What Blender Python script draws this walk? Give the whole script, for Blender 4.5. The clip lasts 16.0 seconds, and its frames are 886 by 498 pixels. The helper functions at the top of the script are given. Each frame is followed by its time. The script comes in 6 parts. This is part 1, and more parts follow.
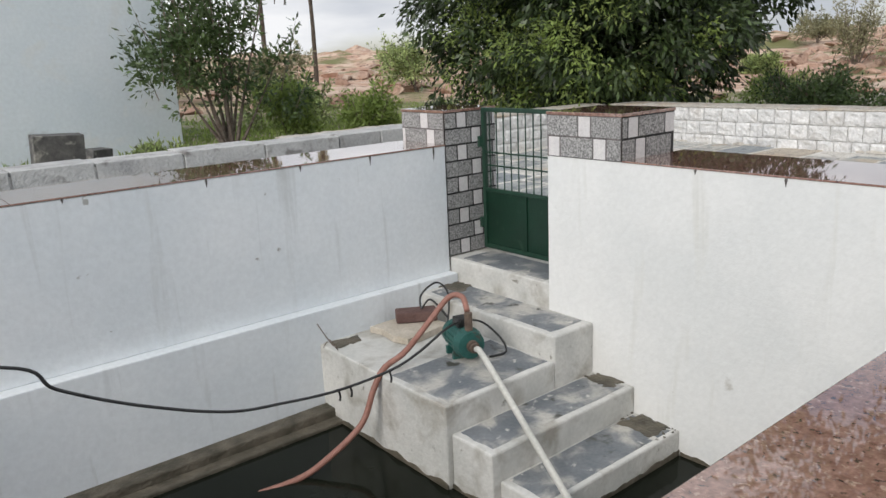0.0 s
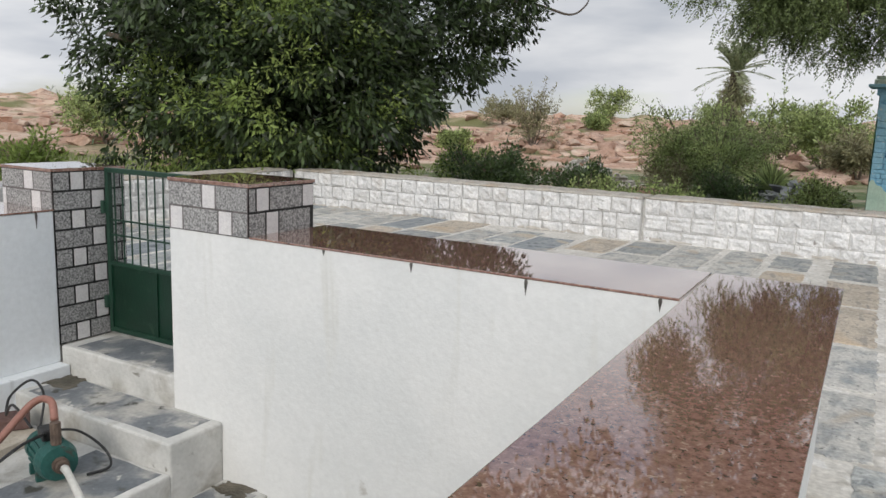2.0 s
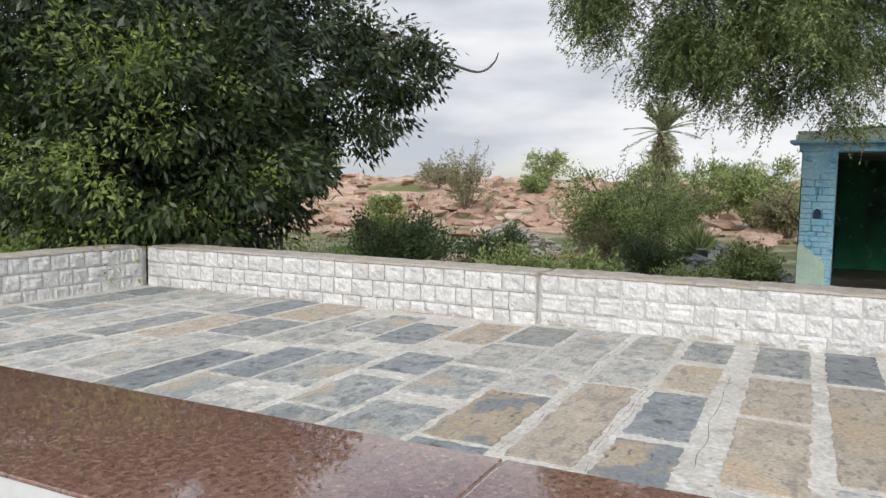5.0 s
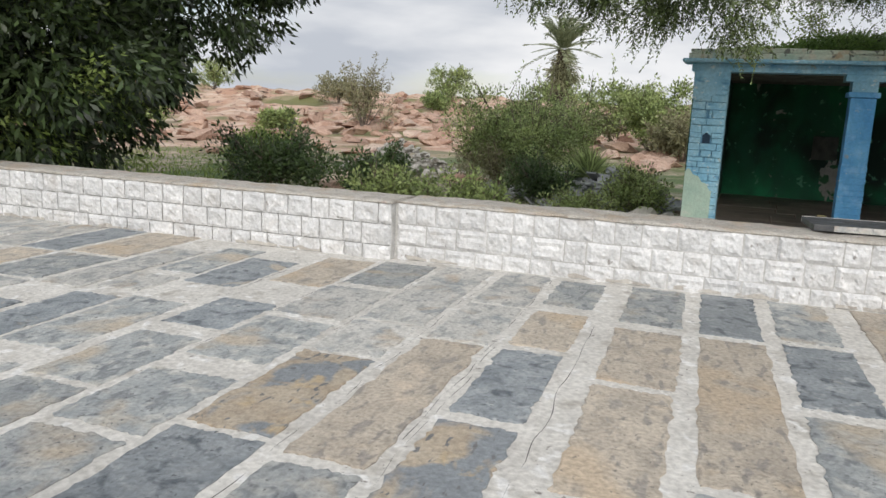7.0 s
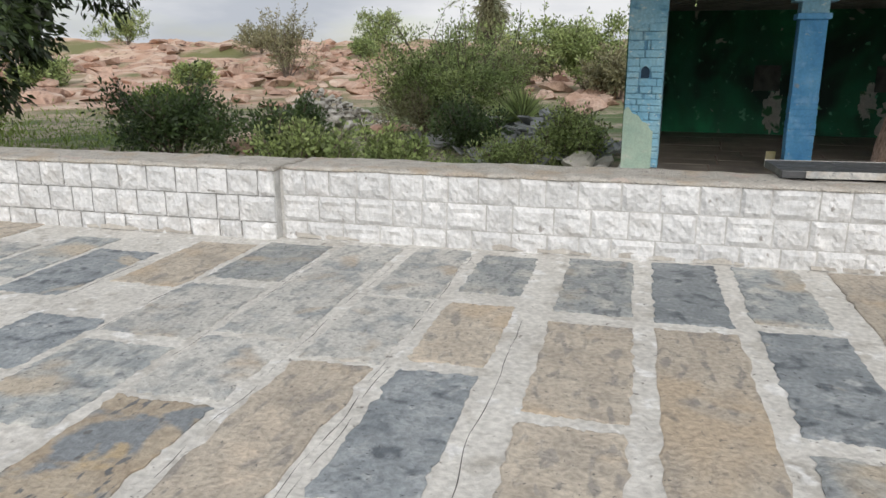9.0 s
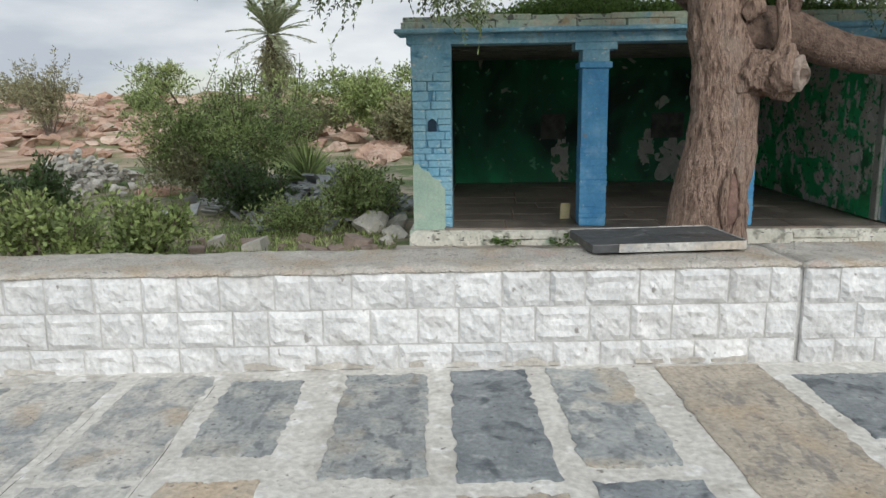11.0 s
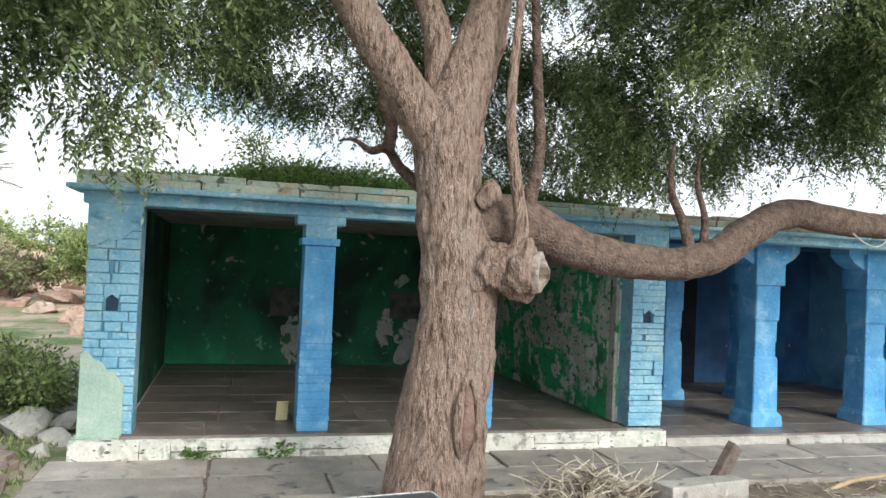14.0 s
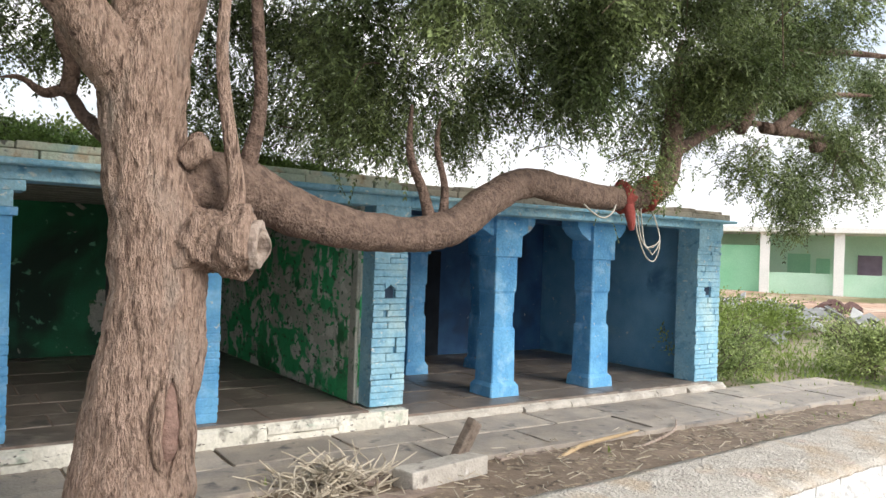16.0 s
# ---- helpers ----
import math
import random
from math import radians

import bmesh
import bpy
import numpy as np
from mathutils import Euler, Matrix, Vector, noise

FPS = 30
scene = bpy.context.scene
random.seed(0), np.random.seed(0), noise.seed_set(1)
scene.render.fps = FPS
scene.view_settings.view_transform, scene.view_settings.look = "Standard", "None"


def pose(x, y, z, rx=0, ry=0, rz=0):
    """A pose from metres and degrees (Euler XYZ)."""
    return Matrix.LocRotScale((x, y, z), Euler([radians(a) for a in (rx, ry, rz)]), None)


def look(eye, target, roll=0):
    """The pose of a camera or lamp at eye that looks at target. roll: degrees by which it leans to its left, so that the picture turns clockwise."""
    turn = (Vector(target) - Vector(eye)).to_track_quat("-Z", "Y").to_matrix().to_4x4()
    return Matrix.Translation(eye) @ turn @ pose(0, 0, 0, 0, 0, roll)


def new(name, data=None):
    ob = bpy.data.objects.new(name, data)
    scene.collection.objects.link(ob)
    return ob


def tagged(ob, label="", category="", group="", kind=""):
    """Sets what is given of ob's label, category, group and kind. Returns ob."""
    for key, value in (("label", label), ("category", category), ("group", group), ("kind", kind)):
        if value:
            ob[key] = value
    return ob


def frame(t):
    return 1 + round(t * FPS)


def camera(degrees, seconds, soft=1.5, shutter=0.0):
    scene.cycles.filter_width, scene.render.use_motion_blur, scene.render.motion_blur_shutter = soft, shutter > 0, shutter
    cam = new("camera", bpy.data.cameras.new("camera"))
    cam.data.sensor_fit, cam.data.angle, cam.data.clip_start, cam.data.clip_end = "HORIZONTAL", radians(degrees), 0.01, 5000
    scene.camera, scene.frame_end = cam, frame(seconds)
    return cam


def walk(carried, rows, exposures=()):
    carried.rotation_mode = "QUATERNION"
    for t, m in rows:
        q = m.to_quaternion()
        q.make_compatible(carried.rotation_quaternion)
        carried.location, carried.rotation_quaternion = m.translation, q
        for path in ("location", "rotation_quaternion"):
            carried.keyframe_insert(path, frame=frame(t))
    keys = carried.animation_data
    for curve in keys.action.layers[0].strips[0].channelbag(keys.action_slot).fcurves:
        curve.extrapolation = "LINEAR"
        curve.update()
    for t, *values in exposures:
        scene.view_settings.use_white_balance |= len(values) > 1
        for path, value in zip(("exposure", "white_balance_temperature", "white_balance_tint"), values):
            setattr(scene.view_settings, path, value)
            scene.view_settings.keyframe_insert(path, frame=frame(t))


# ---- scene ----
cam = camera(60.8, 16.0)
METRES, EYE, TILT, LEAN, TURN = 9.5, 1.51, 0.0, 0.0, -38.8
ROWS = [
    (0.0, 0.0, 0.0, 0.0, -0.64, -14.31, 2.51),
    (0.5, 0.0108, 0.0057, -0.0007, -3.21, -11.8, 2.2),
    (1.0, 0.0226, 0.0227, -0.0007, -8.01, -10.55, -1.39),
    (1.5, 0.0381, 0.0386, 0.0014, -15.57, -11.92, -3.38),
    (2.0, 0.0664, 0.0543, -0.0007, -21.47, -9.75, -1.99),
    (2.5, 0.0954, 0.0654, -0.0007, -18.77, -10.97, -0.15),
    (3.0, 0.1203, 0.0898, -0.0014, -14.92, -11.19, -0.87),
    (3.5, 0.1442, 0.1108, -0.0007, -13.25, -11.0, 0.52),
    (4.0, 0.1777, 0.1255, 0.0022, -12.17, -7.17, -0.59),
    (4.5, 0.2067, 0.1531, 0.0, -18.95, -6.01, -2.33),
    (5.0, 0.232, 0.1779, 0.0032, -25.4, -4.84, -1.06),
    (7.5, 0.3704, 0.2734, -0.0003, -32.89, -11.38, -3.0),
    (8.0, 0.3966, 0.2965, -0.004, -35.21, -11.49, -2.73),
    (8.5, 0.4209, 0.3252, -0.0042, -39.97, -13.52, -2.51),
    (9.0, 0.45, 0.3479, -0.0047, -37.08, -14.68, -0.07),
    (9.5, 0.4793, 0.3634, -0.0044, -41.9, -14.82, -0.46),
    (10.0, 0.5094, 0.3899, -0.0034, -47.91, -15.32, -0.36),
    (12.5, 0.6606, 0.456, 0.0108, -56.96, -4.87, 1.13),
    (13.0, 0.6924, 0.4575, 0.0171, -59.13, -1.16, -0.58),
    (13.5, 0.7203, 0.4661, 0.0184, -66.61, 1.33, -2.2),
    (14.0, 0.7466, 0.4804, 0.0202, -70.27, 1.39, -2.51),
    (14.5, 0.7725, 0.4838, 0.0184, -74.57, 0.78, -1.87),
    (15.0, 0.7979, 0.4786, 0.019, -78.18, 1.12, -2.86),
    (15.5, 0.8156, 0.4745, 0.0181, -83.23, 0.04, -2.45),
    (16.0, 0.8349, 0.4757, 0.0185, -88.81, 0.24, -1.96),
]
walk(cam, [(t, pose(0, 0, EYE, TILT, LEAN, TURN) @ pose(METRES * x, METRES * y, METRES * z, 90 + pitch, roll, yaw)) for t, x, y, z, yaw, pitch, roll in ROWS], exposures=[(0, -0.1, 6500, 10), (1, -0.28, 6500, 10), (2, -0.22, 6500, 10), (3, -0.17, 6500, 10), (5, -0.02, 6500, 10), (9, -0.15, 6500, 10), (12.5, -0.05, 6200, 5), (13.5, 0.5, 6200, 5), (14.5, 0.8, 6350, 8), (15.5, 0.85, 6550, 10), (16, 0.72, 6700, 11)])

# ---- world, sun ----
world = bpy.data.worlds.new("world")
scene.world = world
world.use_nodes = True
wn, wl = world.node_tree.nodes, world.node_tree.links
wn.clear()
w_out, w_bg = wn.new("ShaderNodeOutputWorld"), wn.new("ShaderNodeBackground")
w_sky = wn.new("ShaderNodeTexSky")
w_sky.sky_type, w_sky.sun_disc = "NISHITA", False
w_sky.sun_elevation, w_sky.sun_rotation = radians(29), radians(255)
w_dim = wn.new("ShaderNodeVectorMath")
w_dim.operation = "SCALE"
w_dim.inputs["Scale"].default_value = 0.12
w_co, w_map = wn.new("ShaderNodeTexCoord"), wn.new("ShaderNodeMapping")
w_map.inputs["Scale"].default_value = (1.2, 1.2, 4.5)
w_noise, w_ramp, w_mix = wn.new("ShaderNodeTexNoise"), wn.new("ShaderNodeValToRGB"), wn.new("ShaderNodeMix")
w_noise.inputs["Scale"].default_value, w_noise.inputs["Detail"].default_value = 1.7, 7
w_tone, w_tramp = wn.new("ShaderNodeTexNoise"), wn.new("ShaderNodeValToRGB")
w_tone.inputs["Scale"].default_value, w_tone.inputs["Detail"].default_value = 2.6, 6
w_tramp.color_ramp.elements[0].position, w_tramp.color_ramp.elements[0].color = 0.36, (0.62, 0.66, 0.73, 1)
w_tramp.color_ramp.elements[1].position, w_tramp.color_ramp.elements[1].color = 0.60, (1.0, 1.01, 1.03, 1)
w_ramp.color_ramp.elements[0].position, w_ramp.color_ramp.elements[1].position = 0.3, 0.46
w_mix.data_type = "RGBA"
wl.new(w_co.outputs["Generated"], w_map.inputs["Vector"])
wl.new(w_map.outputs["Vector"], w_noise.inputs["Vector"])
wl.new(w_map.outputs["Vector"], w_tone.inputs["Vector"])
wl.new(w_noise.outputs["Fac"], w_ramp.inputs["Fac"])
wl.new(w_tone.outputs["Fac"], w_tramp.inputs["Fac"])
wl.new(w_sky.outputs["Color"], w_dim.inputs[0])
wl.new(w_ramp.outputs["Color"], w_mix.inputs["Factor"])
wl.new(w_dim.outputs["Vector"], w_mix.inputs[6])
wl.new(w_tramp.outputs["Color"], w_mix.inputs[7])
# the cloud cover is brighter on the side of the hidden sun
w_dot, w_glow, w_mul = wn.new("ShaderNodeVectorMath"), wn.new("ShaderNodeMapRange"), wn.new("ShaderNodeVectorMath")
w_dot.operation, w_mul.operation = "DOT_PRODUCT", "SCALE"
w_dot.inputs[1].default_value = (-0.845, -0.225, 0.485)
w_glow.inputs["From Min"].default_value, w_glow.inputs["From Max"].default_value = -1.0, 1.0
w_glow.inputs["To Min"].default_value, w_glow.inputs["To Max"].default_value = 0.88, 1.42
wl.new(w_co.outputs["Generated"], w_dot.inputs[0])
wl.new(w_dot.outputs["Value"], w_glow.inputs["Value"])
wl.new(w_mix.outputs[2], w_mul.inputs[0])
wl.new(w_glow.outputs["Result"], w_mul.inputs["Scale"])
wl.new(w_mul.outputs["Vector"], w_bg.inputs["Color"])
w_bg.inputs["Strength"].default_value = 1.0
wl.new(w_bg.outputs["Background"], w_out.inputs["Surface"])

sun = new("sun", bpy.data.lights.new("sun", "SUN"))
sun.data.energy, sun.data.angle, sun.data.color = 1.8, radians(25), (1.0, 0.95, 0.88)
sun.matrix_world = look((-15, -4, 8.6), (0, 0, 0))


# ---- materials ----
def M(name, c1, c2, scale=3.0, rough=0.8, bump=0.3, bscale=45.0, layers=(), rand=0.0, island=0.0, stretch=(1, 1, 1), coat=0.0, metal=0.0, fine=0.14, dist=0.02, trans=0.0):
    m = bpy.data.materials.new(name)
    m.use_nodes = True
    nt, nd, ln = m.node_tree, m.node_tree.nodes, m.node_tree.links
    b = nd["Principled BSDF"]
    co, mp = nd.new("ShaderNodeTexCoord"), nd.new("ShaderNodeMapping")
    mp.inputs["Scale"].default_value = stretch
    info = nd.new("ShaderNodeObjectInfo")
    off = nd.new("ShaderNodeVectorMath")
    off.operation = "MULTIPLY_ADD"
    ln.new(info.outputs["Random"], off.inputs[0])
    off.inputs[1].default_value = (37, 53, 71) if rand else (0, 0, 0)
    ln.new(co.outputs["Object"], off.inputs[2])
    ln.new(off.outputs[0], mp.inputs["Vector"])

    def noise_tex(s, detail=5, vec=None, warp=0.0):
        n = nd.new("ShaderNodeTexNoise")
        n.inputs["Scale"].default_value, n.inputs["Detail"].default_value = s, detail
        n.inputs["Distortion"].default_value = warp
        ln.new(vec or mp.outputs["Vector"], n.inputs["Vector"])
        return n.outputs["Fac"]

    def ranged(sock, lo, hi, a=0.0, z=1.0):
        r = nd.new("ShaderNodeMapRange")
        r.inputs["From Min"].default_value, r.inputs["From Max"].default_value = lo, hi
        r.inputs["To Min"].default_value, r.inputs["To Max"].default_value = a, z
        ln.new(sock, r.inputs["Value"])
        return r.outputs["Result"]

    def mixed(fac, a, z, blend="MIX"):
        x = nd.new("ShaderNodeMix")
        x.data_type, x.blend_type = "RGBA", blend
        for k, v in ((0, fac), (6, a), (7, z)):
            if isinstance(v, (tuple, list)):
                x.inputs[k].default_value = (*v, 1)
            elif isinstance(v, (int, float)):
                x.inputs[k].default_value = v
            else:
                ln.new(v, x.inputs[k])
        return x.outputs[2]

    base_n = noise_tex(scale)
    col = mixed(ranged(base_n, 0.33, 0.67), tuple(c1), tuple(c2))
    for lay in layers:
        lc, ls, lo, hi = lay[:4]
        vec = None
        if len(lay) > 4:
            mm = nd.new("ShaderNodeMapping")
            mm.inputs["Scale"].default_value = lay[4]
            ln.new(off.outputs[0], mm.inputs["Vector"])
            vec = mm.outputs["Vector"]
        col = mixed(ranged(noise_tex(ls, 7, vec, 0.4), lo, hi), col, tuple(lc))
    fine_n = noise_tex(bscale, 4)
    col = mixed(1.0, col, ranged(fine_n, 0.25, 0.75, 1 - fine, 1 + fine), "MULTIPLY")
    if rand:
        col = mixed(1.0, col, ranged(info.outputs["Random"], 0, 1, 1 - rand, 1 + rand), "MULTIPLY")
    if island:
        geo = nd.new("ShaderNodeNewGeometry")
        col = mixed(1.0, col, ranged(geo.outputs["Random Per Island"], 0, 1, 1 - island, 1 + island), "MULTIPLY")
    ln.new(col, b.inputs["Base Color"])
    if isinstance(rough, (int, float)):
        b.inputs["Roughness"].default_value = rough
    else:
        ln.new(ranged(base_n, 0.35, 0.65, rough[0], rough[1]), b.inputs["Roughness"])
    b.inputs["Metallic"].default_value = metal
    b.inputs["Coat Weight"].default_value = coat
    b.inputs["Coat Roughness"].default_value = 0.02
    if coat:
        b.inputs["Coat IOR"].default_value, b.inputs["IOR"].default_value = 1.6, 1.5
    if bump:
        bp = nd.new("ShaderNodeBump")
        bp.inputs["Strength"].default_value, bp.inputs["Distance"].default_value = bump, dist
        add = nd.new("ShaderNodeMath")
        add.operation = "ADD"
        ln.new(base_n, add.inputs[0])
        ln.new(fine_n, add.inputs[1])
        ln.new(add.outputs[0], bp.inputs["Height"])
        ln.new(bp.outputs["Normal"], b.inputs["Normal"])
    if trans:
        tr, mixs = nd.new("ShaderNodeBsdfTranslucent"), nd.new("ShaderNodeMixShader")
        ln.new(col, tr.inputs["Color"])
        mixs.inputs[0].default_value = trans
        ln.new(b.outputs[0], mixs.inputs[1])
        ln.new(tr.outputs[0], mixs.inputs[2])
        ln.new(mixs.outputs[0], nd["Material Output"].inputs["Surface"])
    return m


whitewash = M("whitewash", (0.67, 0.68, 0.67), (0.75, 0.75, 0.735), 1.4, 0.75, 0.12, 30, [((0.64, 0.64, 0.61), 3.0, 0.58, 0.74, (2.2, 2.2, 0.25)), ((0.5, 0.49, 0.46), 5.0, 0.71, 0.76)], fine=0.04)
whitewash_blue = M("whitewash_blue", (0.65, 0.69, 0.715), (0.74, 0.765, 0.78), 1.2, 0.75, 0.12, 30, [((0.52, 0.54, 0.54), 3.0, 0.60, 0.76, (2.5, 2.5, 0.2)), ((0.36, 0.36, 0.34), 7.0, 0.72, 0.75)], fine=0.05)
step_paint = M("step_paint", (0.48, 0.48, 0.455), (0.61, 0.60, 0.57), 3, 0.8, 0.3, 35, [((0.34, 0.32, 0.28), 4.0, 0.52, 0.70), ((0.2, 0.19, 0.16), 9.0, 0.68, 0.74)], fine=0.08)
step_slate = M("step_slate", (0.13, 0.145, 0.16), (0.23, 0.24, 0.245), 4, 0.7, 0.3, 40, [((0.44, 0.425, 0.39), 4.0, 0.48, 0.62), ((0.55, 0.53, 0.49), 9.0, 0.62, 0.70), ((0.06, 0.06, 0.05), 6.0, 0.62, 0.70)])
wet_slime = M("wet_slime", (0.05, 0.045, 0.03), (0.14, 0.12, 0.09), 7, 0.6, 0.6, 40)
dark_water = M("dark_water", (0.006, 0.008, 0.005), (0.011, 0.013, 0.009), 2, 0.08, 0.03, 6)
dark_water.node_tree.nodes["Principled BSDF"].inputs["IOR"].default_value = 1.2
granite = M("granite", (0.17, 0.088, 0.066), (0.31, 0.18, 0.14), 42, 0.03, 0, 130, [((0.40, 0.28, 0.22), 60, 0.60, 0.68), ((0.07, 0.04, 0.035), 52, 0.60, 0.67)], coat=1.0, fine=0.25)
cement = M("cement", (0.54, 0.515, 0.475), (0.66, 0.635, 0.59), 3, 0.9, 0.5, 30, [((0.44, 0.41, 0.365), 4.5, 0.56, 0.7), ((0.73, 0.715, 0.69), 7, 0.58, 0.66), ((0.26, 0.24, 0.215), 20, 0.67, 0.71)], fine=0.22)
cement_cap = M("cement_cap", (0.40, 0.37, 0.33), (0.56, 0.53, 0.48), 3.5, 0.92, 0.7, 40, [((0.22, 0.20, 0.18), 5, 0.58, 0.7), ((0.62, 0.6, 0.57), 8, 0.6, 0.7)])
cap_rough = M("cap_rough", (0.47, 0.435, 0.385), (0.60, 0.565, 0.51), 7, 0.95, 0.9, 60, [((0.36, 0.33, 0.29), 12, 0.58, 0.70), ((0.50, 0.415, 0.32), 3, 0.52, 0.66), ((0.56, 0.46, 0.40), 5, 0.60, 0.70), ((0.24, 0.23, 0.21), 30, 0.64, 0.70)], fine=0.22, dist=0.03)
old_stone = M("old_stone", (0.36, 0.36, 0.36), (0.5, 0.5, 0.49), 4, 0.9, 0.6, 40, [((0.22, 0.21, 0.2), 6, 0.58, 0.7)])
block_paint = M("block_paint", (0.58, 0.58, 0.575), (0.70, 0.695, 0.685), 6, 0.85, 0.7, 34, [((0.52, 0.50, 0.475), 3.5, 0.57, 0.74), ((0.80, 0.79, 0.775), 9.0, 0.58, 0.72), ((0.34, 0.32, 0.30), 16, 0.68, 0.73)], rand=0.07, fine=0.17)
block_joint = M("block_joint", (0.44, 0.43, 0.41), (0.62, 0.61, 0.59), 6, 0.9, 0.4, 40)
slab_dark = M("slab_dark", (0.20, 0.222, 0.237), (0.31, 0.33, 0.34), 6, (0.5, 0.75), 0.6, 35, [((0.40, 0.41, 0.41), 10, 0.58, 0.74), ((0.11, 0.125, 0.14), 8, 0.54, 0.66), ((0.44, 0.385, 0.31), 2.2, 0.66, 0.72), ((0.09, 0.10, 0.11), 34, 0.64, 0.70)], rand=0.16, fine=0.26)
slab_grey = M("slab_grey", (0.28, 0.30, 0.305), (0.40, 0.41, 0.40), 5, (0.55, 0.8), 0.6, 35, [((0.22, 0.235, 0.24), 8, 0.55, 0.62, (0.7, 1.6, 1)), ((0.52, 0.51, 0.47), 6, 0.52, 0.68), ((0.18, 0.19, 0.20), 11, 0.58, 0.70), ((0.45, 0.39, 0.31), 2.0, 0.56, 0.68), ((0.14, 0.14, 0.14), 34, 0.64, 0.70)], rand=0.14, fine=0.26)
slab_pale = M("slab_pale", (0.47, 0.46, 0.43), (0.58, 0.56, 0.52), 4, 0.8, 0.6, 35, [((0.36, 0.36, 0.345), 7, 0.54, 0.62, (0.7, 1.6, 1)), ((0.30, 0.315, 0.32), 5, 0.50, 0.68), ((0.46, 0.39, 0.31), 2.5, 0.58, 0.72), ((0.22, 0.22, 0.21), 30, 0.62, 0.70)], rand=0.1, fine=0.26)
slab_tan = M("slab_tan", (0.44, 0.38, 0.31), (0.54, 0.475, 0.39), 5, 0.75, 0.6, 35, [((0.37, 0.325, 0.27), 4, 0.52, 0.7), ((0.32, 0.29, 0.255), 9, 0.55, 0.62, (0.7, 1.7, 1)), ((0.50, 0.405, 0.30), 1.7, 0.56, 0.66), ((0.18, 0.17, 0.155), 5, 0.64, 0.74), ((0.20, 0.185, 0.165), 42, 0.64, 0.70), ((0.58, 0.49, 0.39), 2.5, 0.62, 0.72)], rand=0.1, fine=0.26)
slab_ochre = M("slab_ochre", (0.42, 0.34, 0.25), (0.48, 0.41, 0.32), 4, 0.7, 0.6, 35, [((0.25, 0.27, 0.285), 2.4, 0.49, 0.55), ((0.50, 0.39, 0.25), 6, 0.6, 0.7), ((0.17, 0.17, 0.17), 16, 0.62, 0.67, (0.6, 1.6, 1))], rand=0.12, fine=0.26)
pave_slab = M("pave_slab", (0.28, 0.248, 0.22), (0.44, 0.39, 0.335), 3, (0.5, 0.8), 0.5, 40, [((0.44, 0.38, 0.31), 4, 0.57, 0.72), ((0.12, 0.12, 0.12), 5, 0.60, 0.72)], rand=0.22, fine=0.12)
tile_speck = M("tile_speck", (0.10, 0.10, 0.10), (0.46, 0.45, 0.44), 75, 0.35, 0.05, 150, rand=0.06)
tile_white = M("tile_white", (0.60, 0.58, 0.58), (0.66, 0.64, 0.63), 20, 0.35, 0.03, 100, rand=0.05)
tile_joint = M("tile_joint", (0.012, 0.012, 0.012), (0.03, 0.03, 0.03), 20, 0.6, 0.1)
tile_grout = M("tile_grout", (0.10, 0.09, 0.09), (0.18, 0.16, 0.155), 20, 0.7, 0.1)
gate_paint = M("gate_paint", (0.002, 0.02, 0.010), (0.0035, 0.03, 0.015), 4, 0.4, 0.1, 60, [((0.02, 0.05, 0.03), 8, 0.62, 0.72)])
gate_bar = M("gate_bar", (0.007, 0.032, 0.019), (0.014, 0.05, 0.03), 8, 0.45, 0.1, 60)
blue_paint = M("blue_paint", (0.19, 0.43, 0.60), (0.31, 0.55, 0.67), 2.5, 0.8, 0.7, 26, [((0.40, 0.60, 0.66), 2.0, 0.52, 0.70), ((0.11, 0.29, 0.46), 5.0, 0.58, 0.72, (1, 1, 1.5)), ((0.60, 0.67, 0.66), 10, 0.62, 0.70, (1, 1, 2)), ((0.40, 0.40, 0.33), 5, 0.68, 0.74)], fine=0.16)
blue_col = M("blue_col", (0.08, 0.31, 0.61), (0.155, 0.44, 0.72), 3, 0.75, 0.5, 30, [((0.27, 0.54, 0.78), 4, 0.54, 0.72), ((0.40, 0.34, 0.27), 3.2, 0.68, 0.76), ((0.52, 0.60, 0.62), 14, 0.66, 0.72)], fine=0.12)
blue_wall = M("blue_wall", (0.12, 0.33, 0.53), (0.22, 0.46, 0.64), 1.6, 0.8, 0.35, 40, [((0.07, 0.20, 0.36), 1.3, 0.56, 0.72), ((0.60, 0.66, 0.67), 7, 0.68, 0.71), ((0.22, 0.44, 0.58), 5, 0.60, 0.70)], fine=0.1)
# blue for the inner walls and beams, the room's dimness put into the colour
blue_dim = M("blue_dim", (0.022, 0.075, 0.19), (0.045, 0.14, 0.29), 2, 0.75, 0.3, 40, [((0.03, 0.07, 0.15), 1.6, 0.52, 0.70), ((0.42, 0.48, 0.50), 9, 0.70, 0.74)], fine=0.08)
# the near-black blotches paint soot and the shade of the deep interior together
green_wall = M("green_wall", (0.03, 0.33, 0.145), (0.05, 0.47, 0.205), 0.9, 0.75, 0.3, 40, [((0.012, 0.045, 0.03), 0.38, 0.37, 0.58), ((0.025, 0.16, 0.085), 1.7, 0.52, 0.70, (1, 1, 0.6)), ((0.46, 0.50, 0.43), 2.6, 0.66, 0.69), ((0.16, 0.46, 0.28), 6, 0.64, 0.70)])
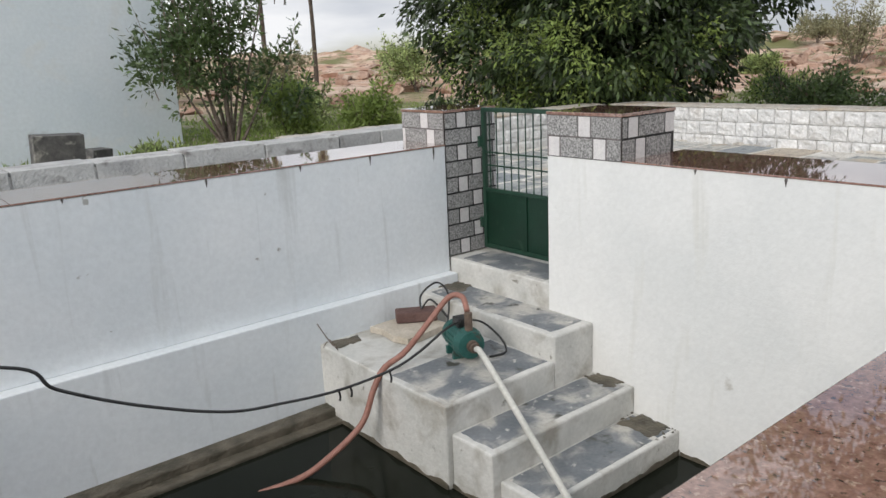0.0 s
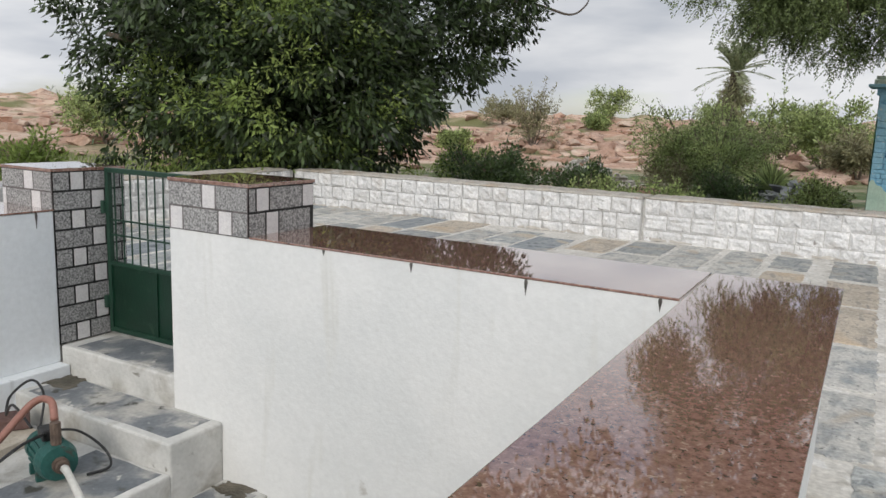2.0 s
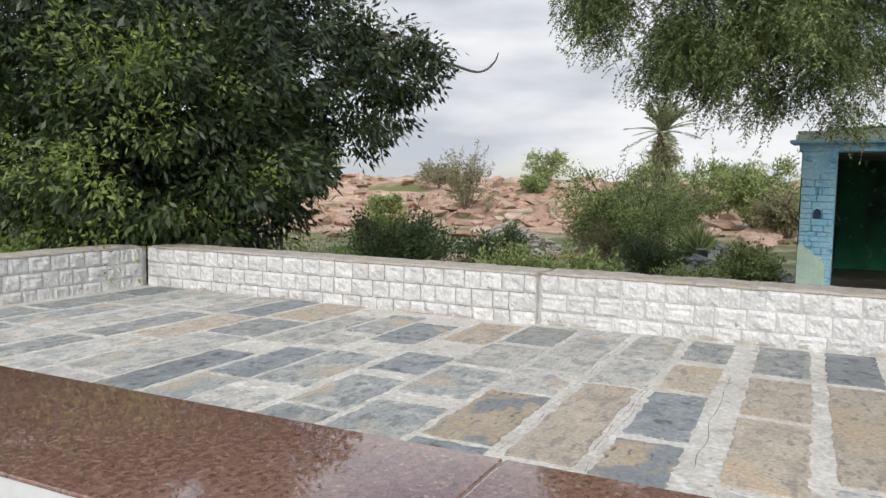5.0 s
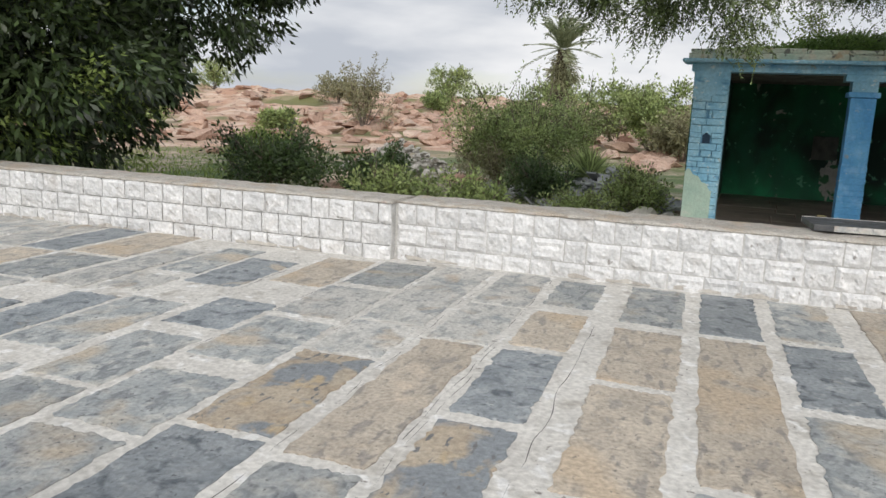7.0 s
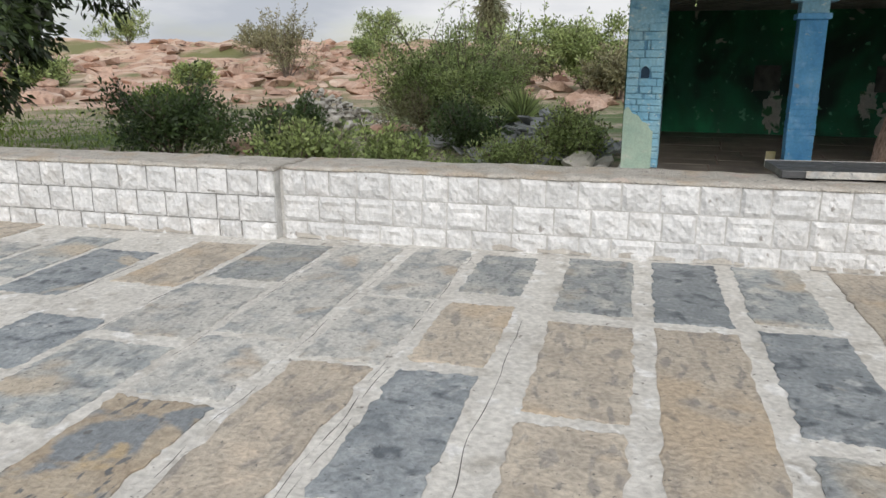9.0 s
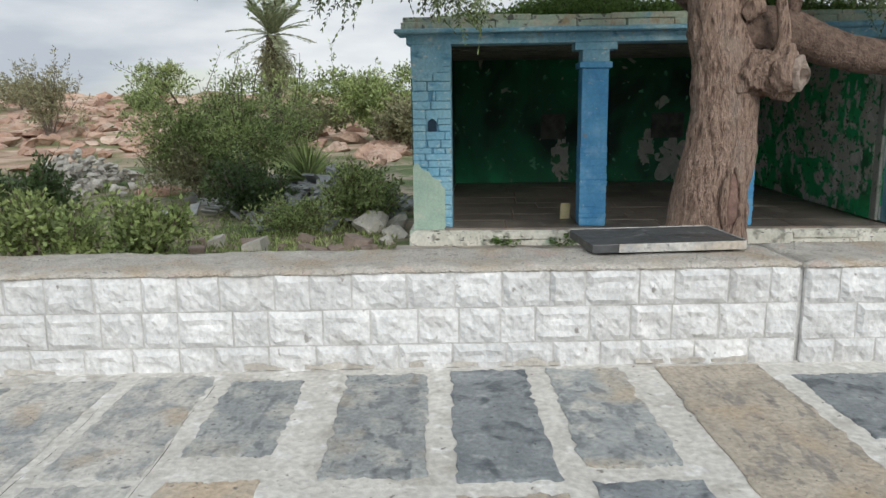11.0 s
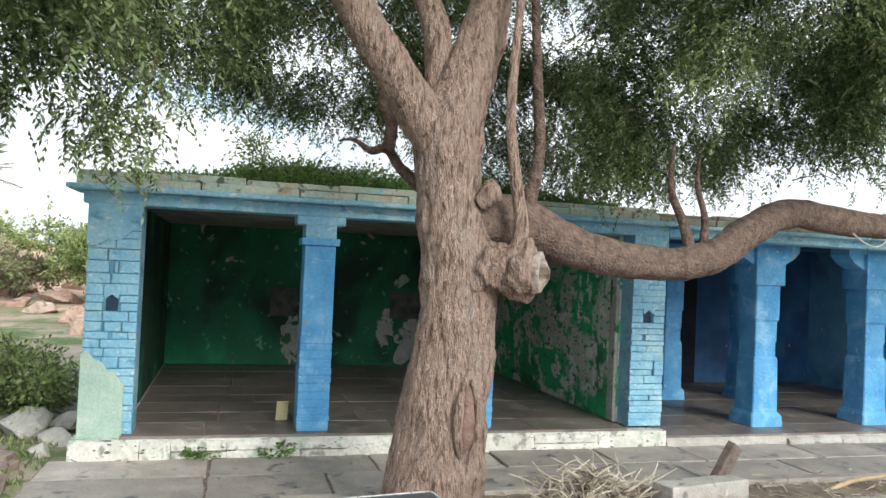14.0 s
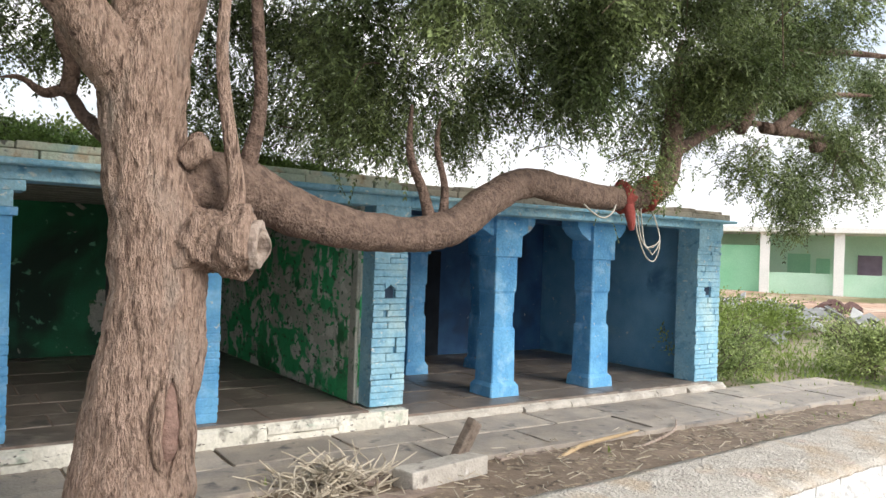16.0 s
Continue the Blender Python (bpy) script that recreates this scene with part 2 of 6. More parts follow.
green_peel = M("green_peel", (0.05, 0.50, 0.18), (0.09, 0.62, 0.24), 1.6, 0.75, 0.5, 40, [((0.04, 0.20, 0.08), 1.1, 0.50, 0.66), ((0.62, 0.62, 0.54), 1.5, 0.49, 0.53), ((0.80, 0.79, 0.72), 3.4, 0.54, 0.58), ((0.05, 0.44, 0.15), 5.5, 0.57, 0.60, (1, 1, 1.5)), ((0.07, 0.16, 0.08), 10, 0.60, 0.66, (1, 1, 1.8))])
# ceiling and beams: soot, with the dimness under the roof in the colour too
sooty_dim = M("sooty_dim", (0.05, 0.055, 0.05), (0.10, 0.11, 0.10), 2, 0.85, 0.3, 30)
cornice_paint = M("cornice_paint", (0.40, 0.52, 0.43), (0.56, 0.60, 0.49), 3, 0.85, 0.7, 30, [((0.58, 0.56, 0.46), 2.5, 0.48, 0.62), ((0.46, 0.36, 0.24), 3.2, 0.58, 0.68), ((0.16, 0.17, 0.15), 9, 0.60, 0.68), ((0.26, 0.46, 0.52), 2.2, 0.60, 0.68)])
cornice_old = M("cornice_old", (0.30, 0.27, 0.22), (0.42, 0.38, 0.31), 4, 0.9, 0.6, 30, [((0.16, 0.14, 0.12), 6, 0.58, 0.7)])
plinth_paint = M("plinth_paint", (0.58, 0.57, 0.50), (0.74, 0.72, 0.65), 4, 0.85, 0.6, 30, [((0.30, 0.29, 0.25), 6, 0.54, 0.64), ((0.12, 0.115, 0.10), 14, 0.62, 0.67, (1, 0.6, 2)), ((0.4, 0.5, 0.4), 3, 0.6, 0.7)])
floor_stone = M("floor_stone", (0.135, 0.115, 0.10), (0.25, 0.213, 0.183), 2, 0.42, 0.3, 40, [((0.38, 0.34, 0.29), 3, 0.58, 0.75), ((0.09, 0.085, 0.08), 4, 0.60, 0.72)], rand=0.2, fine=0.1)
pale_plaster = M("pale_plaster", (0.36, 0.50, 0.42), (0.46, 0.58, 0.48), 4, 0.85, 0.3, 40, [((0.56, 0.6, 0.52), 3, 0.58, 0.68)])
bark = M("bark", (0.36, 0.245, 0.185), (0.55, 0.395, 0.315), 22, 0.95, 1.0, 70, [((0.15, 0.095, 0.072), 26, 0.51, 0.67, (1.3, 1.3, 0.3)), ((0.46, 0.37, 0.31), 4, 0.58, 0.8)], stretch=(1.3, 1.3, 0.42), fine=0.3, dist=0.06)
# bark of limbs, shoots and twigs, darkened for the shade under the crown
bark_limb_shade = M("bark_limb_shade", (0.11, 0.072, 0.055), (0.2, 0.135, 0.105), 14, 0.95, 0.9, 45, [((0.08, 0.052, 0.04), 9, 0.55, 0.66)], fine=0.25, dist=0.04)
bark_cut = M("bark_cut", (0.30, 0.23, 0.19), (0.42, 0.35, 0.30), 12, 0.9, 0.8, 40, [((0.15, 0.11, 0.09), 8, 0.56, 0.66)])
bark_grey = M("bark_grey", (0.12, 0.09, 0.07), (0.22, 0.18, 0.15), 10, 0.95, 0.6, 40)
# bark of the long low limb, crown shade put into the brown
bark_long_shade = M("bark_long_shade", (0.13, 0.088, 0.068), (0.23, 0.16, 0.125), 14, 0.95, 0.9, 45, [((0.11, 0.075, 0.06), 9, 0.55, 0.66)], fine=0.25, dist=0.04)
leaf_mango = M("leaf_mango", (0.024, 0.042, 0.016), (0.06, 0.09, 0.03), 0.5, 0.42, 0, 3, island=0.7, trans=0.15, fine=0.1)
leaf_light = M("leaf_light", (0.19, 0.27, 0.065), (0.28, 0.35, 0.10), 0.6, 0.5, 0, 3, island=0.35, trans=0.42, fine=0.1)
leaf_neem = M("leaf_neem", (0.085, 0.125, 0.045), (0.21, 0.265, 0.105), 0.6, 0.45, 0, 3, island=0.72, trans=0.32, fine=0.1)
leaf_bush = M("leaf_bush", (0.20, 0.265, 0.095), (0.38, 0.44, 0.18), 0.8, 0.55, 0, 3, island=0.65, trans=0.4, fine=0.1)
leaf_dark = M("leaf_dark", (0.055, 0.095, 0.035), (0.115, 0.165, 0.06), 0.8, 0.42, 0, 3, island=0.5, trans=0.35, fine=0.1)
leaf_dry = M("leaf_dry", (0.21, 0.21, 0.11), (0.29, 0.27, 0.16), 0.8, 0.6, 0, 3, island=0.35, trans=0.2, fine=0.1)
leaf_roof = M("leaf_roof", (0.12, 0.21, 0.055), (0.21, 0.32, 0.09), 0.8, 0.5, 0, 3, island=0.4, trans=0.3, fine=0.1)
frond_mat = M("frond_mat", (0.22, 0.25, 0.14), (0.30, 0.33, 0.19), 1, 0.55, 0, 3, island=0.25, trans=0.2, fine=0.1)
rock_mat = M("rock_mat", (0.36, 0.22, 0.16), (0.50, 0.35, 0.27), 0.8, 0.95, 0.8, 6, [((0.58, 0.46, 0.37), 0.5, 0.52, 0.66), ((0.2, 0.12, 0.09), 1.6, 0.60, 0.68)], island=0.2, dist=0.2)
rubble_mat = M("rubble_mat", (0.20, 0.155, 0.13), (0.32, 0.25, 0.21), 4, 0.95, 0.7, 25, [((0.38, 0.32, 0.27), 3, 0.58, 0.7)], island=0.25)
pale_rock = M("pale_rock", (0.38, 0.36, 0.32), (0.54, 0.51, 0.46), 4, 0.95, 0.6, 25, [((0.36, 0.33, 0.3), 5, 0.58, 0.7)], island=0.15)
slate_rubble = M("slate_rubble", (0.22, 0.23, 0.23), (0.36, 0.37, 0.36), 3, 0.8, 0.4, 25, island=0.35)


def ground_material():
    m = M("ground_soil", (0.23, 0.19, 0.14), (0.33, 0.28, 0.21), 0.9, 0.95, 0.6, 14, [((0.38, 0.315, 0.235), 0.35, 0.48, 0.60), ((0.08, 0.12, 0.035), 0.55, 0.49, 0.60), ((0.11, 0.16, 0.05), 3.0, 0.53, 0.63)], dist=0.06)
    nd, ln = m.node_tree.nodes, m.node_tree.links
    b = nd["Principled BSDF"]
    near = b.inputs["Base Color"].links[0].from_socket
    geo = nd.new("ShaderNodeNewGeometry")

    def noise_at(s, d=8, warp=0.6, stretch=(1, 1, 2.5)):
        mp = nd.new("ShaderNodeMapping")
        mp.inputs["Scale"].default_value = stretch
        ln.new(geo.outputs["Position"], mp.inputs["Vector"])
        n = nd.new("ShaderNodeTexNoise")
        n.inputs["Scale"].default_value, n.inputs["Detail"].default_value, n.inputs["Distortion"].default_value = s, d, warp
        ln.new(mp.outputs["Vector"], n.inputs["Vector"])
        return n.outputs["Fac"]

    def rng(sock, lo, hi):
        r = nd.new("ShaderNodeMapRange")
        r.inputs["From Min"].default_value, r.inputs["From Max"].default_value = lo, hi
        ln.new(sock, r.inputs["Value"])
        return r.outputs["Result"]

    def mixed(f, a, z):
        x = nd.new("ShaderNodeMix")
        x.data_type = "RGBA"
        ln.new(f, x.inputs[0])
        for k, v in ((6, a), (7, z)):
            if isinstance(v, tuple):
                x.inputs[k].default_value = (*v, 1)
            else:
                ln.new(v, x.inputs[k])
        return x.outputs[2]

    rock = mixed(rng(noise_at(0.5), 0.4, 0.62), (0.44, 0.27, 0.19), (0.58, 0.45, 0.35))
    rock = mixed(rng(noise_at(1.4, 8, 1.2), 0.57, 0.65), rock, (0.18, 0.10, 0.075))
    rock = mixed(rng(noise_at(0.16), 0.5, 0.62), rock, (0.17, 0.17, 0.07))
    ln_dist = nd.new("ShaderNodeVectorMath")
    ln_dist.operation = "LENGTH"
    ln.new(geo.outputs["Position"], ln_dist.inputs[0])
    wob = nd.new("ShaderNodeMath")
    wob.operation = "MULTIPLY_ADD"
    ln.new(noise_at(0.08, 5), wob.inputs[0])
    wob.inputs[1].default_value = 30
    ln.new(ln_dist.outputs["Value"], wob.inputs[2])
    ln.new(mixed(rng(wob.outputs[0], 46, 54), near, rock), b.inputs["Base Color"])
    return m


soil = ground_material()


# ---- mesh helpers ----
def mesh_of(name, bm, smooth=False):
    bmesh.ops.recalc_face_normals(bm, faces=bm.faces)
    me = bpy.data.meshes.new(name)
    bm.to_mesh(me)
    bm.free()
    if smooth:
        for p in me.polygons:
            p.use_smooth = True
    return me


def part(name, bm, material, parent=None, label="", smooth=False):
    ob = new(name, mesh_of(name, bm, smooth) if isinstance(bm, bmesh.types.BMesh) else bm)
    if not ob.data.materials:
        ob.data.materials.append(material)
    ob.parent = parent
    if label:
        ob["label"] = label
    return ob


def thing(name, at, label, category, group="", kind=""):
    ob = new(name)
    ob.empty_display_size = 0.1
    ob.matrix_world = at if isinstance(at, Matrix) else Matrix.Translation(at)
    bpy.context.view_layer.update()
    return tagged(ob, label, category, group, kind)


def box(bm, x0, x1, y0, y1, z0, z1, bevel=0.0, m=None):
    x0, x1, y0, y1, z0, z1 = min(x0, x1), max(x0, x1), min(y0, y1), max(y0, y1), min(z0, z1), max(z0, z1)
    v = [bm.verts.new(p) for p in ((x0, y0, z0), (x1, y0, z0), (x1, y1, z0), (x0, y1, z0), (x0, y0, z1), (x1, y0, z1), (x1, y1, z1), (x0, y1, z1))]
    f = [bm.faces.new([v[i] for i in q]) for q in ((0, 3, 2, 1), (4, 5, 6, 7), (0, 1, 5, 4), (1, 2, 6, 5), (2, 3, 7, 6), (3, 0, 4, 7))]
    if bevel:
        r = bmesh.ops.bevel(bm, geom=list({e for q in f for e in q.edges}), offset=bevel, segments=2, affect="EDGES", profile=0.5)
        v = list({w for q in r["faces"] for w in q.verts} | {w for w in v if w.is_valid})
    if m is not None:
        bmesh.ops.transform(bm, matrix=m, verts=[w for w in v if w.is_valid])
    return v


def boxes(*args, bevel=0.0):
    bm = bmesh.new()
    for a in args:
        box(bm, *a, bevel=bevel)
    return bm


def smooth_line(pts, radii, n):
    p = [Vector(q) for q in pts]
    out, rad = [], []
    for i in range(len(p) - 1):
        a, b, c, d = p[max(i - 1, 0)], p[i], p[i + 1], p[min(i + 2, len(p) - 1)]
        for k in range(n):
            t = k / n
            out.append(0.5 * ((2 * b) + (c - a) * t + (2 * a - 5 * b + 4 * c - d) * t * t + (3 * b - a - 3 * c + d) * t ** 3))
            rad.append(radii[i] + (radii[i + 1] - radii[i]) * t)
    return out + [p[-1]], rad + [radii[-1]]


def tube(bm, pts, radii, seg=8, n=4, lump=0.0, freq=4.0, ridge=0.0):
    if isinstance(radii, (int, float)):
        radii = [radii] * len(pts)
    line, rad = smooth_line(pts, radii, n)
    rings, side = [], None
    for i, c in enumerate(line):
        d = (line[min(i + 1, len(line) - 1)] - line[max(i - 1, 0)]).normalized()
        if side is None:
            side = d.orthogonal().normalized()
        side = (side - d * side.dot(d)).normalized()
        up = d.cross(side)
        ring = []
        for k in range(seg):
            a = 2 * math.pi * k / seg
            q = c + (side * math.cos(a) + up * math.sin(a)) * rad[i]
            if lump:
                q += (q - c).normalized() * rad[i] * lump * noise.noise(q * freq)
            if ridge:
                q += (q - c).normalized() * ridge * (0.35 - abs(noise.noise(Vector((q.x * 13, q.y * 13, q.z * 3.2)))) - 0.5 * abs(noise.noise(Vector((q.x * 29, q.y * 29, q.z * 9)))))
            ring.append(bm.verts.new(q))
        rings.append(ring)
    for a, b in zip(rings, rings[1:]):
        for k in range(seg):
            bm.faces.new((a[k], a[(k + 1) % seg], b[(k + 1) % seg], b[k]))
    bm.faces.new(rings[0][::-1])
    bm.faces.new(rings[-1])
    return bm


def rock(bm, c, r, seed, flat=0.75):
    res = bmesh.ops.create_icosphere(bm, subdivisions=2 if r < 0.5 else 3, radius=1)
    rs = random.Random(seed)
    cuts = [(Vector((rs.gauss(0, 1), rs.gauss(0, 1), rs.gauss(0, 1))).normalized(), rs.uniform(0.32, 0.66)) for i in range(11)]
    o = Vector((rs.uniform(0, 99), rs.uniform(0, 99), rs.uniform(0, 99)))
    sx, sy, sz, turn = r * rs.uniform(0.8, 1.3), r * rs.uniform(0.7, 1.1), r * flat * rs.uniform(0.7, 1.1), rs.uniform(0, 6.3)
    for v in res["verts"]:
        d = v.co.normalized()
        q = d * (1.0 + 0.25 * noise.noise(d * 1.4 + o))
        for nn, dd in cuts:
            over = q.dot(nn) - dd
            if over > 0:
                q -= nn * over
        q += noise.noise_vector(d * 4 + o) * 0.025
        q *= 1.4
        x, y = q.x * sx, q.y * sy
        v.co = Vector(c) + Vector((x * math.cos(turn) - y * math.sin(turn), x * math.sin(turn) + y * math.cos(turn), q.z * sz))


def leaves(name, base, way, length, width, material, parent, label="", fold=0.18):
    """One mesh of many small pointed leaves: arrays of foot points and directions."""
    n = len(base)
    rs = np.random.RandomState(n % 9973)
    way = way / (np.linalg.norm(way, axis=1, keepdims=True) + 1e-9)
    side = np.cross(way, rs.normal(size=(n, 3)) * 0.75 + np.array([-0.35, -0.15, 0.7]))
    side /= np.linalg.norm(side, axis=1, keepdims=True) + 1e-9
    nrm = np.cross(way, side)
    L = (length * rs.uniform(0.7, 1.25, n))[:, None]
    W = (width * rs.uniform(0.75, 1.2, n))[:, None]
    mid = base + way * L * 0.45
    v = np.stack([base, mid + side * W * 0.5 + nrm * W * fold, base + way * L, mid - side * W * 0.5 + nrm * W * fold], 1).reshape(-1, 3)
    me = bpy.data.meshes.new(name)
    me.vertices.add(4 * n)
    me.vertices.foreach_set("co", v.astype(np.float32).ravel())
    me.loops.add(4 * n)
    me.loops.foreach_set("vertex_index", np.arange(4 * n, dtype=np.int32))
    me.polygons.add(n)
    me.polygons.foreach_set("loop_start", np.arange(0, 4 * n, 4, dtype=np.int32))
    me.update(calc_edges=True)
    me.validate()
    me.materials.append(material)
    return part(name, me, material, parent, label)


def blob_points(rs, blobs, n, shell=0.5):
    """n points in overlapping ellipsoids (x, y, z, rx, ry, rz), denser towards the outside."""
    b = np.array(blobs, float)
    wts = (b[:, 3] * b[:, 4] * b[:, 5]) ** 0.72
    pick = rs.choice(len(b), n, p=wts / wts.sum())
    d = rs.normal(size=(n, 3))
    d /= np.linalg.norm(d, axis=1, keepdims=True)
    rad = shell + (1 - shell) * rs.uniform(0, 1, n) ** 0.5
    rad *= 1 + 0.18 * rs.normal(size=n).clip(-1.5, 1.5)
    return b[pick, :3] + d * rad[:, None] * b[pick, 3:], d


def clumped(rs, blobs, clumps, per, spread, shell=0.5, droop=0.3):
    c, d = blob_points(rs, blobs, clumps, shell)
    c, d = np.repeat(c, per, 0), np.repeat(d, per, 0)
    off = rs.normal(size=c.shape)
    way = off / np.linalg.norm(off, axis=1, keepdims=True) * 0.4 + rs.normal(size=off.shape) * 0.5 + d * 0.5
    way[:, 2] -= droop
    return c + off * spread * np.array([1, 1, 0.7]), way


def sprays(rs, feet, ways, stem, pairs):
    """Pinnate sprays: leaflets in two rows along drooping stems."""
    n = len(feet)
    ways = ways / np.linalg.norm(ways, axis=1, keepdims=True)
    side = np.cross(ways, np.array([0, 0, 1.0]) + rs.normal(size=(n, 3)) * 0.4)
    side /= np.linalg.norm(side, axis=1, keepdims=True) + 1e-9
    pts, dirs = [], []
    for k in range(pairs):
        t = (k + 0.6) / pairs
        p = feet + ways * stem * t + np.array([0, 0, -1.0]) * stem * 0.45 * t * t
        fw = ways + np.array([0, 0, -0.9]) * t
        for s in (1, -1):
            pts.append(p)
            dirs.append(side * s * (1.0 - 0.4 * t) + fw * 0.75)
    return np.concatenate(pts), np.concatenate(dirs)


# ---- ground, terrace, well ----
PX0, PX1, PY0, PY1 = -3.0, 3.95, 0.62, 4.82   # the well's inside
COP = 0.808


def ground_height(x, y):
    r = math.hypot(x - 4, y)
    q = Vector((x * 0.07, y * 0.07, 0))
    up = min(max((r - 30) / 60, 0), 1)
    up = up * up * (3 - 2 * up)
    fall = min(max((r - 110) / 150, 0), 1)
    h = -0.55 + 0.05 * noise.noise(Vector((x * 0.5, y * 0.5, 3)))
    ridge = 1 - abs(noise.noise(q * 0.9)) * 1.6
    step = noise.fractal(Vector((x * 0.22, y * 0.22, 1)), 0.8, 2.1, 4)
    h += up * (2.1 + 0.9 * ridge + 0.8 * step + 0.5 * (round(step * 2.5) - step * 2.5)) * (1 - fall) + fall * 0.8
    k = min(max((-16 - y) / 14, 0), 1)
    return h + 0.65 * k * k * (3 - 2 * k)


def build_ground():
    bm = bmesh.new()
    na, cx, cy = 288, 0.5, 2.7
    hx, hy = 4.1, 2.75
    radii = [0.0, 3, 6, 9, 12, 15, 18] + [20 + 1.15 * i for i in range(70)] + [103, 108, 115, 125, 140, 160, 190, 250, 400, 800, 1600, 3200]
    rings = []
    for r in radii:
        ring = []
        for k in range(na):
            a = 2 * math.pi * k / na
            c, s = math.cos(a), math.sin(a)
            f = 1 / max(abs(c) / hx, abs(s) / hy)
            rr = f + r
            x, y = cx + c * rr, cy + s * rr
            ring.append(bm.verts.new((x, y, ground_height(x, y))))
        rings.append(ring)
    for a, b in zip(rings, rings[1:]):
        for k in range(na):
            bm.faces.new((a[k], a[(k + 1) % na], b[(k + 1) % na], b[k]))
    ob = part("ground", bm, soil, None, smooth=False)
    tagged(ob, "dusty soil with green patches rising to red rocky outcrops", "ground", kind="structure")


build_ground()

terrace = part("terrace_floor", boxes((4.62, 11.0, -9, 8.75, -0.7, -0.008), (-5, 4.62, -9, 0.1, -0.7, -0.008), (4.0, 4.62, 5.38, 8.75, -0.7, -0.008), (-5, -3.6, 0.1, 5.4, -0.7, -0.008)), cement)
tagged(terrace, "cement-jointed terrace of mixed grey, blue and tan stone slabs", "floor", kind="structure")

# well walls: east, north, south, west
wall_e = part("wall_east", boxes((PX1, 4.6, 0.1, 3.68, -2.2, COP - 0.012)), whitewash)
tagged(wall_e, "whitewashed plaster wall of the well, streaked under the coping", "wall", kind="structure")
wall_n = part("wall_north", boxes((PX0 - 0.6, 3.945, PY1, 5.42, -0.27, COP - 0.012), (PX0 - 0.6, 3.945, PY1 - 0.1, 5.29, -2.2, -0.27), bevel=0.008), whitewash_blue)
tagged(wall_n, "bluish whitewashed plaster wall with a ledge low down", "wall", kind="structure")
wall_s = part("wall_south", boxes((PX0 - 0.6, PX1, 0.1, PY0, -2.2, COP - 0.012)), whitewash)
tagged(wall_s, "whitewashed plaster wall below the granite coping", "wall", kind="structure")
wall_w = part("wall_west", boxes((PX0 - 0.6, PX0, PY0, PY1 - 0.1, -2.2, COP - 0.012)), whitewash_blue)
tagged(wall_w, "whitewashed plaster wall closing the well", "wall", kind="structure")
sill = part("ledge", boxes((PX0, 2.6, PY1 - 0.24, PY1 - 0.1, -2.2, -1.0), (PX0, 2.6, PY1 - 0.34, PY1 - 0.24, -2.2, -1.06), bevel=0.015), wet_slime)
tagged(sill, "low slimy masonry ledge at the water line", "ledge", kind="structure")
water = part("water", boxes((PX0, PX1, PY0, PY1 - 0.1, -1.5, -1.09)), dark_water)
tagged(water, "still dark water in the well", "water", kind="structure")


def coping(name, runs):
    root = thing(name, (0, 0, 0), "polished brown granite coping slabs, wet and mirror-like", "coping", kind="structure")
    for x0, x1, y0, y1 in runs:
        part("slab", boxes((x0 + 0.002, x1 - 0.002, y0 + 0.002, y1 - 0.002, COP - 0.012, COP), bevel=0.003), granite, root)
    return root


coping("coping_east", [(PX1 - 0.006, 4.64, PY0 + 0.02, 3.035)])
coping("coping_south", [(0.4, 4.64, 0.06, PY0 + 0.012), (PX0 - 0.6, 0.4, 0.06, PY0 + 0.012)])
coping("coping_north", [(PX1 - (i + 1) * 1.6, PX1 - i * 1.6, PY1 - 0.006, 5.42) for i in range(5)])
back = part("wall_back", boxes((-4, 5.0, 6.45, 6.8, -0.6, 0.77)), block_joint)
rs_w = random.Random(3)
x_w = -3.9
while x_w < 4.9:
    w_w = min(rs_w.uniform(0.4, 0.85), 4.99 - x_w)
    part("stone", boxes((x_w + 0.008, x_w + w_w - 0.008, 6.42 + rs_w.uniform(0, 0.015), 6.84, 0.5, 0.805 + rs_w.uniform(-0.012, 0.012)), bevel=0.008), old_stone, back)
    x_w += w_w
tagged(back, "low weathered grey stone wall behind the well", "wall", kind="structure")

def ragged(x0, x1, y0, y1, z0, z1, wob=0.012, n=4):
    """A slab with uneven broken edges."""
    bm = bmesh.new()
    loop = []
    for ax, ay, bx, by in ((x0, y0, x1, y0), (x1, y0, x1, y1), (x1, y1, x0, y1), (x0, y1, x0, y0)):
        for k in range(n):
            t = k / n
            x, y = ax + (bx - ax) * t, ay + (by - ay) * t
            w = noise.noise_vector(Vector((x * 6, y * 6, z1))) * wob * 0.7 + noise.noise_vector(Vector((x * 24, y * 24, z1 + 3))) * wob * 0.8 + noise.noise_vector(Vector((x * 55, y * 55, z1 + 7))) * wob * 0.6
            loop.append((x + w.x, y + w.y))
    top = [bm.verts.new((x, y, z1 - 0.004)) for x, y in loop]
    cx, cy = (x0 + x1) / 2, (y0 + y1) / 2
    ins = [bm.verts.new((cx + (x - cx) * (1 - 0.02 / (x1 - x0)), cy + (y - cy) * (1 - 0.02 / (y1 - y0)), z1)) for x, y in loop]
    low = [bm.verts.new((x, y, z0)) for x, y in loop]
    bm.faces.new(ins)
    m = len(loop)
    for k in range(m):
        bm.faces.new((top[k], top[(k + 1) % m], ins[(k + 1) % m], ins[k]))
        bm.faces.new((low[k], low[(k + 1) % m], top[(k + 1) % m], top[k]))
    return bm


